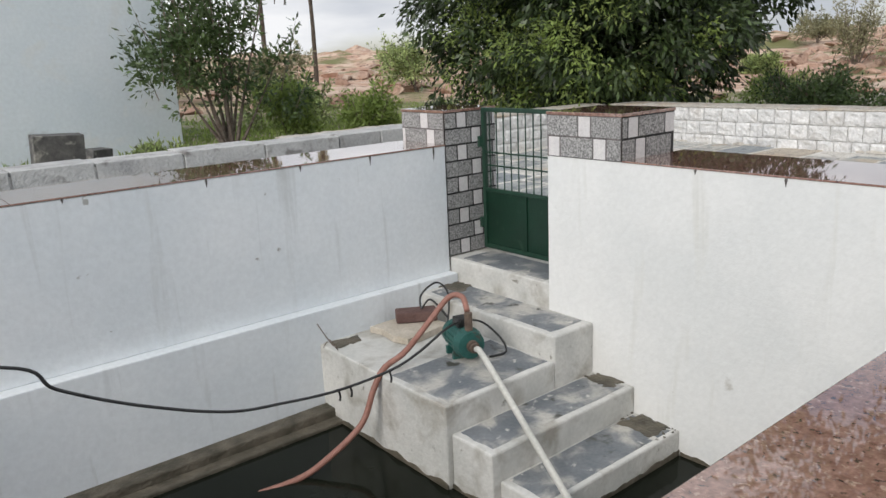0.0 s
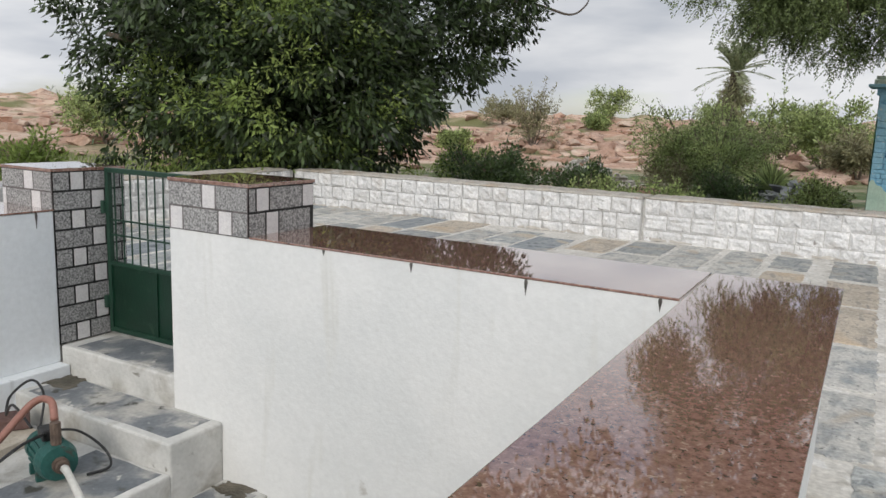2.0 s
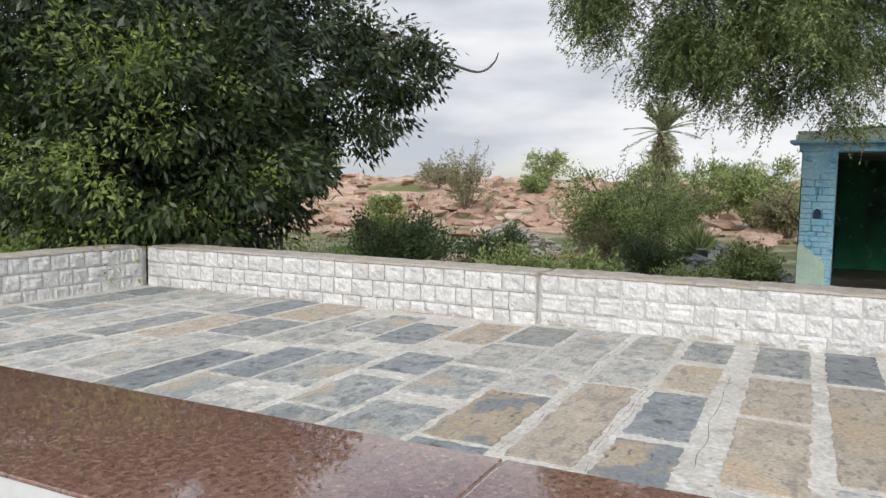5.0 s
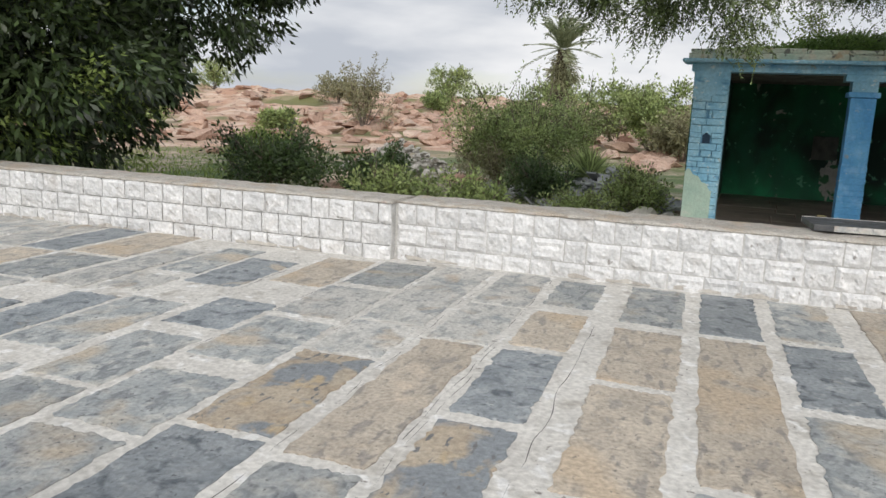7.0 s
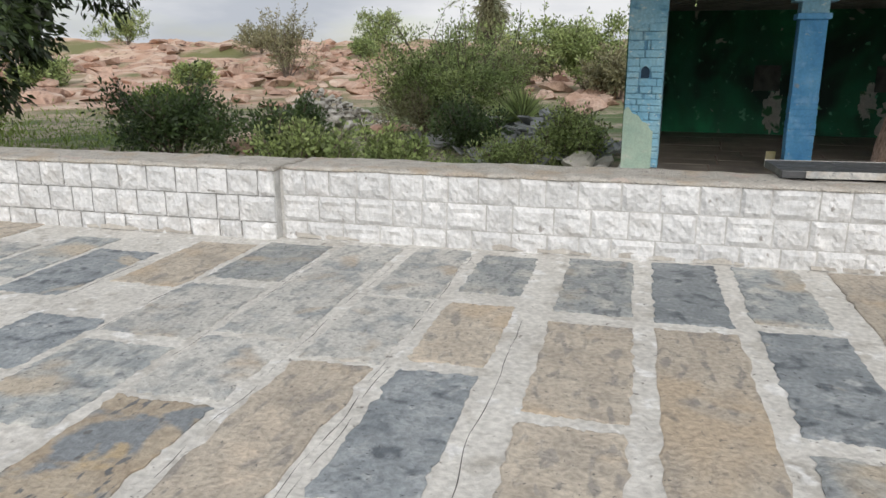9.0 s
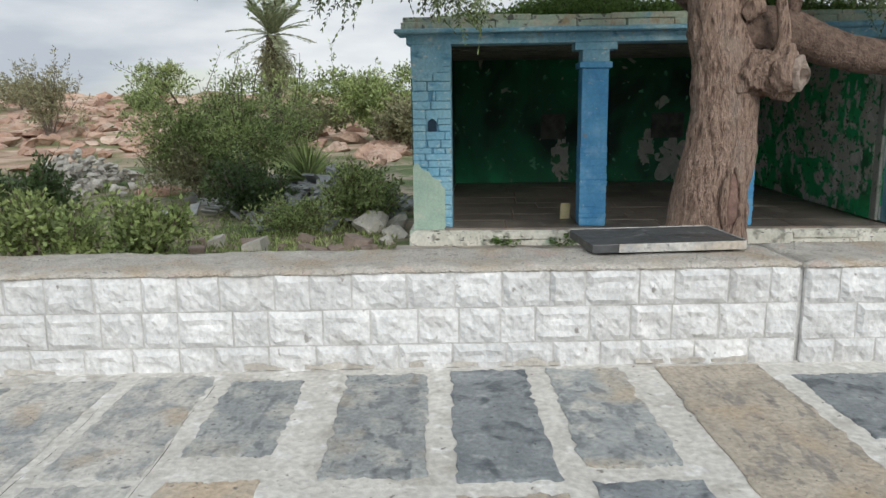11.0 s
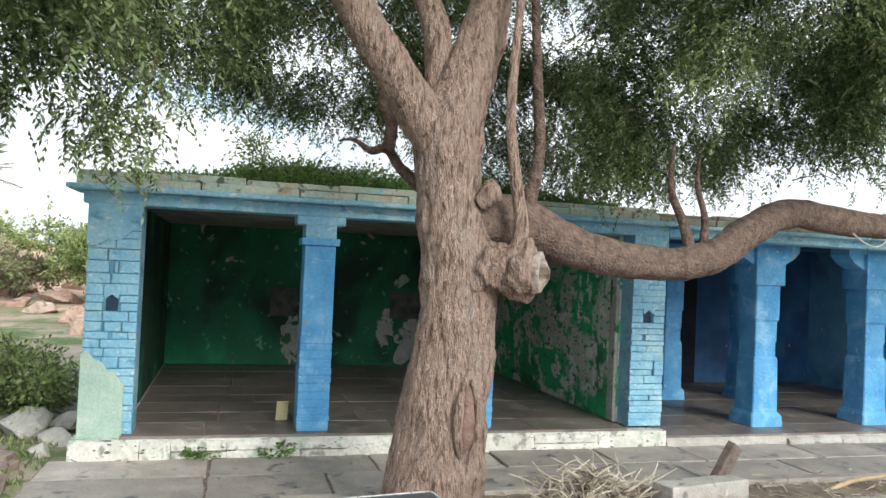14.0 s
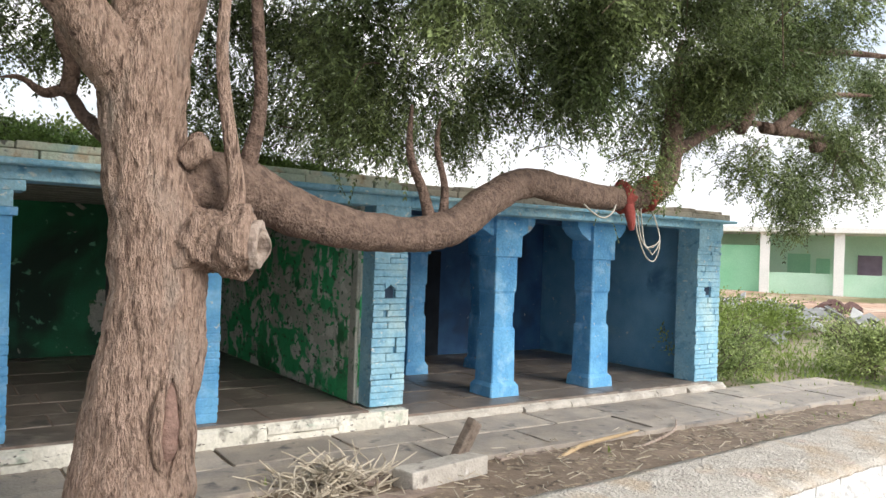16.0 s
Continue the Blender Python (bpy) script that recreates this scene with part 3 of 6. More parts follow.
# steps down from the gate
steps = thing("steps", (0, 0, 0), "worn white-painted masonry steps with slate treads", "steps", kind="structure")
for nm, b in (("landing", (3.95, 4.62, 3.68, 4.82, -2.0, -0.15)), ("step", (3.55, 3.95, 3.262, 4.74, -2.0, -0.35)), ("platform", (2.58, 3.55, 3.26, 4.74, -2.0, -0.53)),
              ("step", (2.62, 3.95, 2.9, 3.26, -2.0, -0.72)), ("step", (2.68, 3.95, 2.54, 2.9, -2.0, -0.91)), ("step", (2.72, 3.95, 2.2, 2.54, -2.0, -1.12))):
    part(nm, boxes(b, bevel=0.014), step_paint, steps)
for b in ((3.99, 4.33, 3.75, 4.7, -0.15), (3.6, 3.92, 3.34, 4.66, -0.35), (2.63, 3.52, 3.3, 3.88, -0.53), (2.67, 3.9, 2.945, 3.235, -0.72), (2.73, 3.9, 2.575, 2.88, -0.91)):
    part("tread", ragged(*b[:4], b[4] - 0.02, b[4] + 0.006), step_slate, steps, "dark slate tread")

drip_dark = M("drip_dark", (0.05, 0.045, 0.04), (0.14, 0.13, 0.12), 30, 0.9, 0.2)


def drip(bm, x, y, z, length, along):
    """A thin dark run of dirt below a coping joint, 3 mm proud of the wall."""
    w = 0.006
    pts = [(-w, 0), (w, 0), (w * 1.6, -length * 0.2), (w * 0.7, -length * 0.6), (0, -length), (-w * 0.8, -length * 0.5), (-w * 1.4, -length * 0.2)]
    f = bm.faces.new([bm.verts.new((x, y + a, z + b) if along == "y" else (x + a, y, z + b)) for a, b in pts])
    ex = bmesh.ops.extrude_face_region(bm, geom=[f])
    bmesh.ops.translate(bm, vec=(0.004, 0, 0) if along == "y" else (0, 0.004, 0), verts=[v for v in ex["geom"] if isinstance(v, bmesh.types.BMVert)])
    return bm


for y_d, l_d in ((0.72, 0.06), (1.33, 0.08), (1.95, 0.05), (2.5, 0.03)):
    part("drip", drip(bmesh.new(), PX1 - 0.003, y_d, COP - 0.012, l_d, "y"), drip_dark, wall_e)
for x_d, l_d in ((1.02, 0.03), (1.9, 0.06), (2.6, 0.04), (3.2, 0.07), (3.82, 0.11)):
    part("drip", drip(bmesh.new(), x_d, PY1 - 0.003, COP - 0.012, l_d, "x"), drip_dark, wall_n)

def stain_strip(p, q, low, high, out, seed):
    """A ragged band along a wall's foot, from p to q, 4 mm proud towards out."""
    bm = bmesh.new()
    a, b, o = Vector(p), Vector(q), Vector(out) * 0.004
    n = max(8, int((b - a).length / 0.02))
    rows = []
    for i in range(n + 1):
        c = a.lerp(b, i / n)
        k = 0.5 + 0.9 * noise.noise(Vector((i * 0.13, seed, 0))) + 0.25 * noise.noise(Vector((i * 0.5, seed, 5)))
        t = c + Vector((0, 0, low + (high - low) * min(max(k, 0.05), 1.0)))
        rows.append([bm.verts.new(c + o), bm.verts.new(t + o), bm.verts.new(t - o), bm.verts.new(c - o)])
    for r, s in zip(rows, rows[1:]):
        for k in range(4):
            bm.faces.new((r[k], r[(k + 1) % 4], s[(k + 1) % 4], s[k]))
    bm.faces.new(rows[0])
    bm.faces.new(rows[-1][::-1])
    return bm


WL = -1.092
for k, (p, q, out) in enumerate((((2.58, 3.26, WL), (2.58, 4.48, WL), (-1, 0, 0)), ((2.62, 2.9, WL), (2.62, 3.26, WL), (-1, 0, 0)), ((2.68, 2.54, WL), (2.68, 2.9, WL), (-1, 0, 0)), ((2.7, 2.54, WL), (3.95, 2.54, WL), (0, -1, 0)),
                                 ((3.95, 0.7, WL), (3.95, 2.53, WL), (-1, 0, 0)))):
    part("algae_band", stain_strip(p, q, 0.012, 0.055, out, k * 3.3), wet_slime, steps, "dark algae band at the water line")
for k, b in enumerate(((3.82, 3.945, 3.0, 3.22, -0.72), (3.72, 3.945, 2.6, 2.86, -0.91), (2.63, 2.84, 4.56, 4.7, -0.53), (3.74, 3.94, 4.5, 4.72, -0.35))):
    part("dirt_patch", ragged(*b[:4], b[4] - 0.02, b[4] + 0.009, 0.05, 7), wet_slime, steps, "dark damp dirt")

# ---- parapet round the terrace ----
PT = 0.56
par_core = part("parapet", boxes((10.835, 11.42, 2.64, 8.62, -0.6, PT - 0.01), (10.93, 11.50, -2.3, 2.64, -0.6, PT - 0.01), (10.90, 11.50, -9.0, -2.3, -0.6, PT - 0.01), (4.64, 10.84, 8.66, 9.2, -0.6, PT - 0.01)), block_joint)
tagged(par_core, "low white-painted parapet of rough-faced stone blocks", "wall", kind="structure")


def rough_cap(x0, x1, y0, y1, z, seed):
    bm = bmesh.new()
    nx, ny = max(4, int((x1 - x0) / 0.07)), max(4, int((y1 - y0) / 0.07))
    vs = {}
    for i in range(nx + 1):
        for j in range(ny + 1):
            x, y = x0 + (x1 - x0) * i / nx, y0 + (y1 - y0) * j / ny
            edge = i in (0, nx) or j in (0, ny)
            w = 0.022 * noise.noise(Vector((x * 4, y * 4, seed))) + 0.014 * noise.noise(Vector((x * 15, y * 15, seed)))
            vs[i, j] = bm.verts.new((x + (w if edge else 0), y + (w if edge else 0), z + 0.012 * noise.noise(Vector((x * 3, y * 3, seed + 5))) + 0.008 * noise.noise(Vector((x * 11, y * 11, seed + 9))) - (0.012 if edge else 0)))
    for i in range(nx):
        for j in range(ny):
            bm.faces.new((vs[i, j], vs[i + 1, j], vs[i + 1, j + 1], vs[i, j + 1]))
    ex = bmesh.ops.extrude_face_region(bm, geom=list(bm.faces))
    for v in ex["geom"]:
        if isinstance(v, bmesh.types.BMVert):
            v.co.z = z - 0.03
    return bm


for k, r in enumerate(((10.805, 11.44, 2.63, 8.6), (10.915, 11.52, -2.28, 2.62), (10.885, 11.52, -9.0, -2.285), (4.64, 10.78, 8.64, 9.22))):
    part("cap", rough_cap(*r, PT + 0.02, k * 7.0), cap_rough, par_core, "rough cement capping", smooth=True)


# ---- gate and its pillars ----
def pillar(x0, x1, y0, y1, z0, z1, faces, rise):
    root = thing("gate_pillar", ((x0 + x1) / 2, (y0 + y1) / 2, z0), "square pillar clad in speckled grey and white tiles with black joints", "pillar", "pillars of the gate")
    ax, ay = (x0 + x1) / 2, (y0 + y1) / 2
    part("core", boxes((x0 - ax, x1 - ax, y0 - ay, y1 - ay, 0, z1 - z0 - 0.03)), tile_joint, root)
    part("cap", boxes((x0 - ax - 0.008, x1 - ax + 0.008, y0 - ay - 0.008, y1 - ay + 0.008, z1 - z0 - 0.03, z1 - z0 - 0.008), bevel=0.003), granite, root, "polished brown granite top")
    for axis, at, lo, hi, *_ in faces:
        if axis == "x":
            part("grout", boxes((at - 0.003 - ax, at - ax + 0.01, lo - ay, hi - ay, 0, z1 - z0 - 0.03)), tile_grout, root, "pale joints")
    rows = round((z1 - 0.03 - z0) / rise)
    h = (z1 - 0.03 - z0) / rows
    for axis, at, lo, hi, odd, even in faces:
        for r in range(rows):
            g_z = 0.006 if axis == "x" else 0.008
            za, zb = r * h + g_z, (r + 1) * h - g_z
            u, w, white = lo, even if r % 2 else odd, False
            while u < hi - 0.015:
                e = min(u + w, hi)
                g_t = 0.006 if axis == "x" else 0.009
                a, b = u + g_t, e - g_t
                if b - a > 0.012:
                    bb = (at - 0.006 - ax, at + 0.006 - ax, a - ay, b - ay, za, zb) if axis == "x" else (a - ax, b - ax, at - 0.006 - ay, at + 0.006 - ay, za, zb)
                    part("tile", boxes(bb), tile_white if white else tile_speck, root)
                u, white = e, not white
                w = 0.11 if white else 0.29
    return root


pillar(3.95, 4.52, 4.83, 5.4, -0.15, 1.09, [("y", 4.83, 3.95, 4.52, 0.13, 0.29), ("x", 3.95, 4.83, 5.4, 0.2, 0.12)], 0.142)
pillar(3.95, 4.52, 3.04, 3.68, COP - 0.01, 1.115, [("x", 3.95, 3.04, 3.68, 0.12, 0.25), ("y", 3.04, 3.95, 4.52, 0.14, 0.06)], 0.15)

gate = thing("metal_gate", (4.35, 4.80, -0.13), "dark green steel gate with bars above a sheet panel", "gate")
GW, GH = 1.1, 1.21
for nm, b in (("stile", (-0.018, 0.018, -0.036, 0, 0, GH)), ("stile", (-0.018, 0.018, -GW, -GW + 0.036, 0, GH)), ("rail", (-0.016, 0.016, -GW, 0, GH - 0.035, GH)), ("rail", (-0.016, 0.016, -GW, 0, 0, 0.035)),
              ("rail", (-0.016, 0.016, -GW, 0, 0.5, 0.53)), ("rail", (-0.008, 0.008, -GW, 0, 0.83, 0.842)), ("rail", (-0.008, 0.008, -GW, 0, 0.72, 0.732))):
    part(nm, boxes(b, bevel=0.003), gate_bar, gate)
part("panel", boxes((-0.004, 0.004, -GW + 0.03, -0.03, 0.03, 0.515)), gate_paint, gate, "green painted sheet panel")
part("panel_rib", boxes((-0.014, -0.004, -0.52, -0.49, 0.03, 0.515)), gate_paint, gate)
for i in range(1, 13):
    bm = bmesh.new()
    tube(bm, [(0, -i * GW / 13, 0.52), (0, -i * GW / 13, GH - 0.02)], 0.0065, 6, 1)
    part("bar", bm, gate_bar, gate)
for z in (0.22, 0.92):
    bm = bmesh.new()
    tube(bm, [(-0.02, 0.02, z - 0.04), (-0.02, 0.02, z + 0.05)], 0.022, 8, 1)
    part("hinge", bm, gate_bar, gate)

# ---- the old colonnaded building ----
HOUSE = pose(17.1, 0.06, 0, 0, 0, -3.43)
house = thing("building", HOUSE, "old stone pavilion painted blue and green, plaster peeling", "building")
FL, FR, LN = -0.22, -0.32, 13.15     # floors of the two wings, length of the front
LINT = 2.22                           # underside of the beam
TOP = 2.5


def hp(name, b, material, label="", bevel=0.012, parent=None):
    return part(name, boxes(b, bevel=bevel), material, parent or house, label)


hp("plinth", (-0.12, 6.2, -6.9, 0.06, -1.0, FL - 0.03), plinth_paint, "rough pale-painted stone plinth")
hp("plinth", (-0.12, 5.0, -LN, -6.9, -1.0, FR - 0.03), cement_cap)
# inner side wall: soot and interior shade both put into the green
green_soot_dim = M("green_soot_dim", (0.012, 0.03, 0.022), (0.02, 0.10, 0.05), 0.8, 0.8, 0.3, 40, [((0.04, 0.30, 0.13), 1.6, 0.56, 0.72)])
hp("back_wall", (5.6, 6.0, -6.9, 0.06, FL, TOP - 0.1), green_wall, "green wall darkened by soot and painted dimness, plaster flaking")
hp("back_wall", (4.2, 4.6, -LN, -6.9, FR, TOP - 0.1), blue_dim, "blue plaster wall, deepened in colour for the dim room")
hp("side_wall", (0.5, 5.6, -0.4, 0.05, FL, TOP - 0.1), green_soot_dim, "green wall darkened by soot and painted dimness")
hp("middle_wall", (0.3, 5.6, -6.62, -6.36, FL, TOP - 0.1), green_peel, "green plaster peeling in large pale patches")
hp("middle_wall", (0.4, 4.2, -6.88, -6.621, FR, TOP - 0.1), blue_dim)
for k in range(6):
    hp("ceiling_beam", (0.75 + k * 0.85, 1.0 + k * 0.85, -6.36, -0.4, TOP - 0.22, TOP - 0.128), sooty_dim)


hp("side_wall", (0.42, 4.6, -LN, -LN + 0.3, FR, TOP - 0.1), blue_wall, "weathered blue side wall")
rafter_wash = M("rafter_wash", (0.16, 0.17, 0.15), (0.26, 0.27, 0.23), 3, 0.85, 0.3, 30)
hp("ceiling", (0.45, 6.0, -6.9, 0.05, TOP - 0.13, TOP - 0.02), sooty_dim)
hp("ceiling", (0.45, 4.6, -LN, -6.9, TOP - 0.13, TOP - 0.02), sooty_dim)
for i in range(9):
    hp("rafter", (0.5 + i * 0.56, 0.66 + i * 0.56, -6.4, -0.4, TOP - 0.24, TOP - 0.128), rafter_wash)
hp("beam", (-0.02, 0.42, -6.9, 0.06, LINT, LINT + 0.13), blue_paint, "blue-painted stone beam")
hp("beam", (-0.02, 0.42, -LN, -6.9, LINT, LINT + 0.13), blue_paint)
hp("cornice", (-0.22, 0.5, -6.95, 0.2, LINT + 0.13, LINT + 0.19), blue_paint, "thin projecting blue cornice", bevel=0.02)
hp("cornice", (-0.16, 0.5, -LN - 0.2, -6.95, LINT + 0.11, LINT + 0.16), blue_paint, bevel=0.02)
hp("roof", (0.3, 6.1, -LN - 0.05, 0.1, TOP - 0.02, TOP + 0.05), cornice_old, "flat earth-covered roof")


def stone_run(name, y_from, y_to, x, z0, h, depth, material, rs, lo=0.5, hi=1.1):
    """A course of long roof-edge stones."""
    y = y_from
    while y > y_to + 0.1:
        w = min(rs.uniform(lo, hi), y - y_to)
        j = rs.uniform(-0.02, 0.02)
        hp(name, (x + j, x + depth, y - w + 0.008, y - 0.004, z0, z0 + h + rs.uniform(-0.012, 0.012)), material, bevel=0.014)
        y -= w


rs_house = random.Random(4)
stone_run("roof_stone", 0.12, -6.7, -0.12, LINT + 0.19, 0.09, 0.5, cornice_paint, rs_house)
stone_run("roof_stone", 0.10, -6.7, -0.06, LINT + 0.285, 0.07, 0.5, cornice_paint, rs_house)
stone_run("roof_stone", -6.72, -LN - 0.1, -0.1, LINT + 0.16, 0.09, 0.5, cornice_old, rs_house)
stone_run("roof_stone", -6.72, -LN - 0.05, 0.02, LINT + 0.25, 0.07, 0.5, cornice_old, rs_house)


def brick_pier(s0, s1, z0, z1, x0, x1, material, seed, niche_at, plaster_top, plaster_low, missing=()):
    """A pier of uneven painted bricks round a small niche, plastered above and below."""
    rs = random.Random(seed)
    pier = part("pier", boxes((x0 + 0.05, x1, -s1 + 0.02, -s0 - 0.02, z0, z1)), block_shadow, house, "pier of uneven blue-painted bricks with a small pointed niche")
    z = z0
    while z < z1 - 0.01:
        h = min(rs.uniform(0.06, 0.135) if seed == 2 else rs.uniform(0.055, 0.115), z1 - z)
        s = s0
        while s < s1 - 0.01:
            w = min(rs.uniform(0.16, 0.36) if seed == 2 else rs.uniform(0.2, 0.6), s1 - s)
            if s1 - s - w < 0.09:
                w = s1 - s
            mid, mz = s + w / 2, z + h / 2
            hole = niche_at and abs(mz - niche_at) < 0.085 and s < (s0 + s1) / 2 + 0.06 and s + w > (s0 + s1) / 2 - 0.06
            gaps = [(s, s + w)]
            if hole:
                c = (s0 + s1) / 2
                gaps = [(s, c - 0.07), (c + 0.07, s + w)]
            for ms, mh in missing:
                if s < ms < s + w and z <= mh < z + h:
                    gaps = [(s, ms - 0.022), (ms + 0.022, s + w)]
            for a, b in gaps:
                if b - a > 0.03:
                    d = (rs.uniform(-0.008, 0.014) if rs.random() > 0.06 else 0.035) if seed == 2 else rs.uniform(-0.006, 0.016)
                    part("brick", boxes((x0 + d, x0 + 0.1, -b + rs.uniform(0.001, 0.006), -a - rs.uniform(0.001, 0.006), z + rs.uniform(0.0, 0.004), z + h - rs.uniform(0.0, 0.004)), bevel=0.014 if seed == 2 else 0.01), material, pier)
            s += w
        z += h
    if niche_at:
        c = (s0 + s1) / 2
        f = bmesh.new()
        fc = f.faces.new([f.verts.new((x0 + 0.046, -c + p, niche_at + q)) for p, q in ((-0.06, -0.085), (0.06, -0.085), (0.06, 0.03), (0.045, 0.06), (0.0, 0.1), (-0.045, 0.06), (-0.06, 0.03))])
        ex = bmesh.ops.extrude_face_region(f, geom=[fc])
        bmesh.ops.translate(f, vec=(0.02, 0, 0), verts=[v for v in ex["geom"] if isinstance(v, bmesh.types.BMVert)])
        part("niche", f, niche_shade_blue, pier, "small pointed niche, its back painted dark as shade")
        for sg in (1, -1):
            f = bmesh.new()
            fc = f.faces.new([f.verts.new((x0 + 0.002, -c + sg * p, niche_at + q)) for p, q in ((0.0, 0.1), (0.03, 0.07), (0.07, 0.045), (0.08, 0.125), (0.0, 0.125))])
            ex = bmesh.ops.extrude_face_region(f, geom=[fc])
            bmesh.ops.translate(f, vec=(0.05, 0, 0), verts=[v for v in ex["geom"] if isinstance(v, bmesh.types.BMVert)])
            part("niche_head", f, material, pier)
    for sy in (-s0 - 0.024, -s1 + 0.004):
        part("cheek", boxes((x0 + 0.045, x1, sy, sy + 0.02, z0, z1)), blue_paint, pier)
    for a, b in plaster_top:
        part("plaster", patch(x0 - 0.016, s0 - 0.005, s1 + 0.004, a, b, seed), blue_paint, pier, "flat remains of blue plaster")
    for a, b in plaster_low:
        part("plaster", patch(x0 - 0.016, s0 - 0.005, s1 - 0.1, a, b, seed + 3, True), pale_plaster, pier, "pale green plaster")
    return pier


def patch(x, s0, s1, z0, z1, seed, low=False):
    """A ragged sheet of plaster, 15 mm thick."""
    bm = bmesh.new()
    n, ring = 14, []
    for i in range(n + 1):
        t = i / n
        wob = 0.12 * noise.noise(Vector((t * 4, seed, 0)))
        s = s0 + (s1 - s0) * t
        if low:
            ring.append((s, z1 - 0.30 * t * t + wob))
        else:
            ring.append((s, z0 + 0.24 * t * t + wob * 0.6))
    flat = z0 if low else z1
    pts = ring + [(s1, flat), (s0, flat)]
    f = bm.faces.new([bm.verts.new((x, -a, b)) for a, b in pts])
    ex = bmesh.ops.extrude_face_region(bm, geom=[f])
    bmesh.ops.translate(bm, vec=(0.03, 0, 0), verts=[v for v in ex["geom"] if isinstance(v, bmesh.types.BMVert)])
    return bm


block_shadow = M("block_shadow", (0.10, 0.26, 0.40), (0.19, 0.38, 0.52), 8, 0.9, 0.5)
# back of the shallow pier niches, the shade of a deeper hole in its colour
niche_shade_blue = M("niche_shade_blue", (0.012, 0.03, 0.06), (0.03, 0.06, 0.10), 8, 0.9, 0.3)
brick_pier(0.0, 0.53, FL, LINT - 0.0, 0.0, 0.42, blue_paint, 2, 1.17, [(1.78, LINT)], [(FL - 0.16, 0.62)], ((0.25, 1.5), (0.27, 0.86), (0.33, 0.2), (0.2, 0.92)))
brick_pier(6.42, 6.9, FL, LINT, 0.0, 0.42, blue_paint, 5, 1.17, [(1.55, LINT)], [], ((6.6, 0.9), (6.75, 0.5)))
brick_pier(LN - 0.62, LN, FR - 0.1, LINT, 0.0, 0.42, blue_paint, 8, 1.2, [(1.9, LINT)], [])


def brick_column(s0, s1, z0, z1):
    """A plastered brick column with a plain capital that spreads under the beam."""
    col = thing("column", (0, 0, 0), "", "", "")
    col.parent = house
    col.matrix_world = HOUSE
    for k in ("label", "category"):
        if k in col:
            del col[k]
    c, w = (s0 + s1) / 2, (s1 - s0) / 2
    bm = bmesh.new()
    box(bm, 0.02, 0.40, -c - w, -c + w, z0, z1 - 0.33, bevel=0.012)
    part("shaft", bm, blue_col, col)
    rs = random.Random(int(s0 * 10))
    z = z0 + 0.02
    while z < z0 + 1.0:
        h = rs.uniform(0.07, 0.1)
        e = rs.uniform(0.004, 0.016)
        part("brick", boxes((0.02 - e, 0.4, -c - w - e * 0.6, -c + w + e * 0.6, z, z + h - 0.012), bevel=0.008), blue_col, col)
        z += h
    part("capital", boxes((-0.02, 0.44, -c - w - 0.04, -c + w + 0.04, z1 - 0.33, z1 - 0.25), bevel=0.008), blue_col, col)
    part("neck", boxes((0.0, 0.42, -c - w, -c + w, z1 - 0.25, z1 - 0.1), bevel=0.008), blue_paint, col)
    part("bracket", boxes((-0.005, 0.42, -c - w - 0.1, -c + w + 0.1, z1 - 0.1, z1), bevel=0.01), blue_paint, col)
    return col


brick_column(2.26, 2.61, FL, LINT)
brick_column(4.24, 4.58, FL, LINT)


def stone_column(x, s, z0, z1, size=1.0):
    """A temple column: square foot, banded shaft, block capital with side brackets."""
    col = thing("column", (0, 0, 0), "", "", "")
    col.parent = house
    col.matrix_world = HOUSE
    for k in ("label", "category"):
        if k in col:
            del col[k]
    H = z1 - z0

    def sec(name, w, a, b, ww=None, bev=0.012):
        w *= size
        ww = w if ww is None else ww * size
        part(name, boxes((x - w, x + w, -s - ww, -s + ww, z0 + a * H, z0 + b * H), bevel=bev), blue_col, col)

    def turned(name, prof):
        """A square length whose half width changes with height."""
        bm = bmesh.new()
        rings = []
        for zz, w in prof:
            w *= size
            c = w * 0.93
            rings.append([bm.verts.new((x + p * 1.0, -s + q * 1.0, z0 + zz * H)) for p, q in ((-w, -c), (-c, -w), (c, -w), (w, -c), (w, c), (c, w), (-c, w), (-w, c))])
        for r, t in zip(rings, rings[1:]):
            for k in range(8):
                bm.faces.new((r[k], r[(k + 1) % 8], t[(k + 1) % 8], t[k]))
        bm.faces.new(rings[0][::-1])
        bm.faces.new(rings[-1])
        part(name, bm, blue_col, col)

    turned("foot", ((0.0, 0.26), (0.055, 0.25), (0.075, 0.21)))
    turned("shaft", ((0.07, 0.205), (0.36, 0.195), (0.375, 0.172), (0.46, 0.168)))
    turned("shaft", ((0.455, 0.18), (0.56, 0.18), (0.575, 0.2), (0.765, 0.2)))
    sec("capital", 0.24, 0.76, 0.96)
    bm = bmesh.new()
    w, d = 0.52 * size, 0.18 * size
    prof = [(-w, z1), (w, z1), (w, z1 - 0.13), (w * 0.82, z1 - 0.24), (w * 0.5, z1 - 0.33), (-w * 0.5, z1 - 0.33), (-w * 0.82, z1 - 0.24), (-w, z1 - 0.13)]
    f = bm.faces.new([bm.verts.new((x - d, -s + a, b)) for a, b in prof])
    ex = bmesh.ops.extrude_face_region(bm, geom=[f])
    bmesh.ops.translate(bm, vec=(2 * d, 0, 0), verts=[v for v in ex["geom"] if isinstance(v, bmesh.types.BMVert)])
    part("bracket", bm, blue_col, col)
    return col


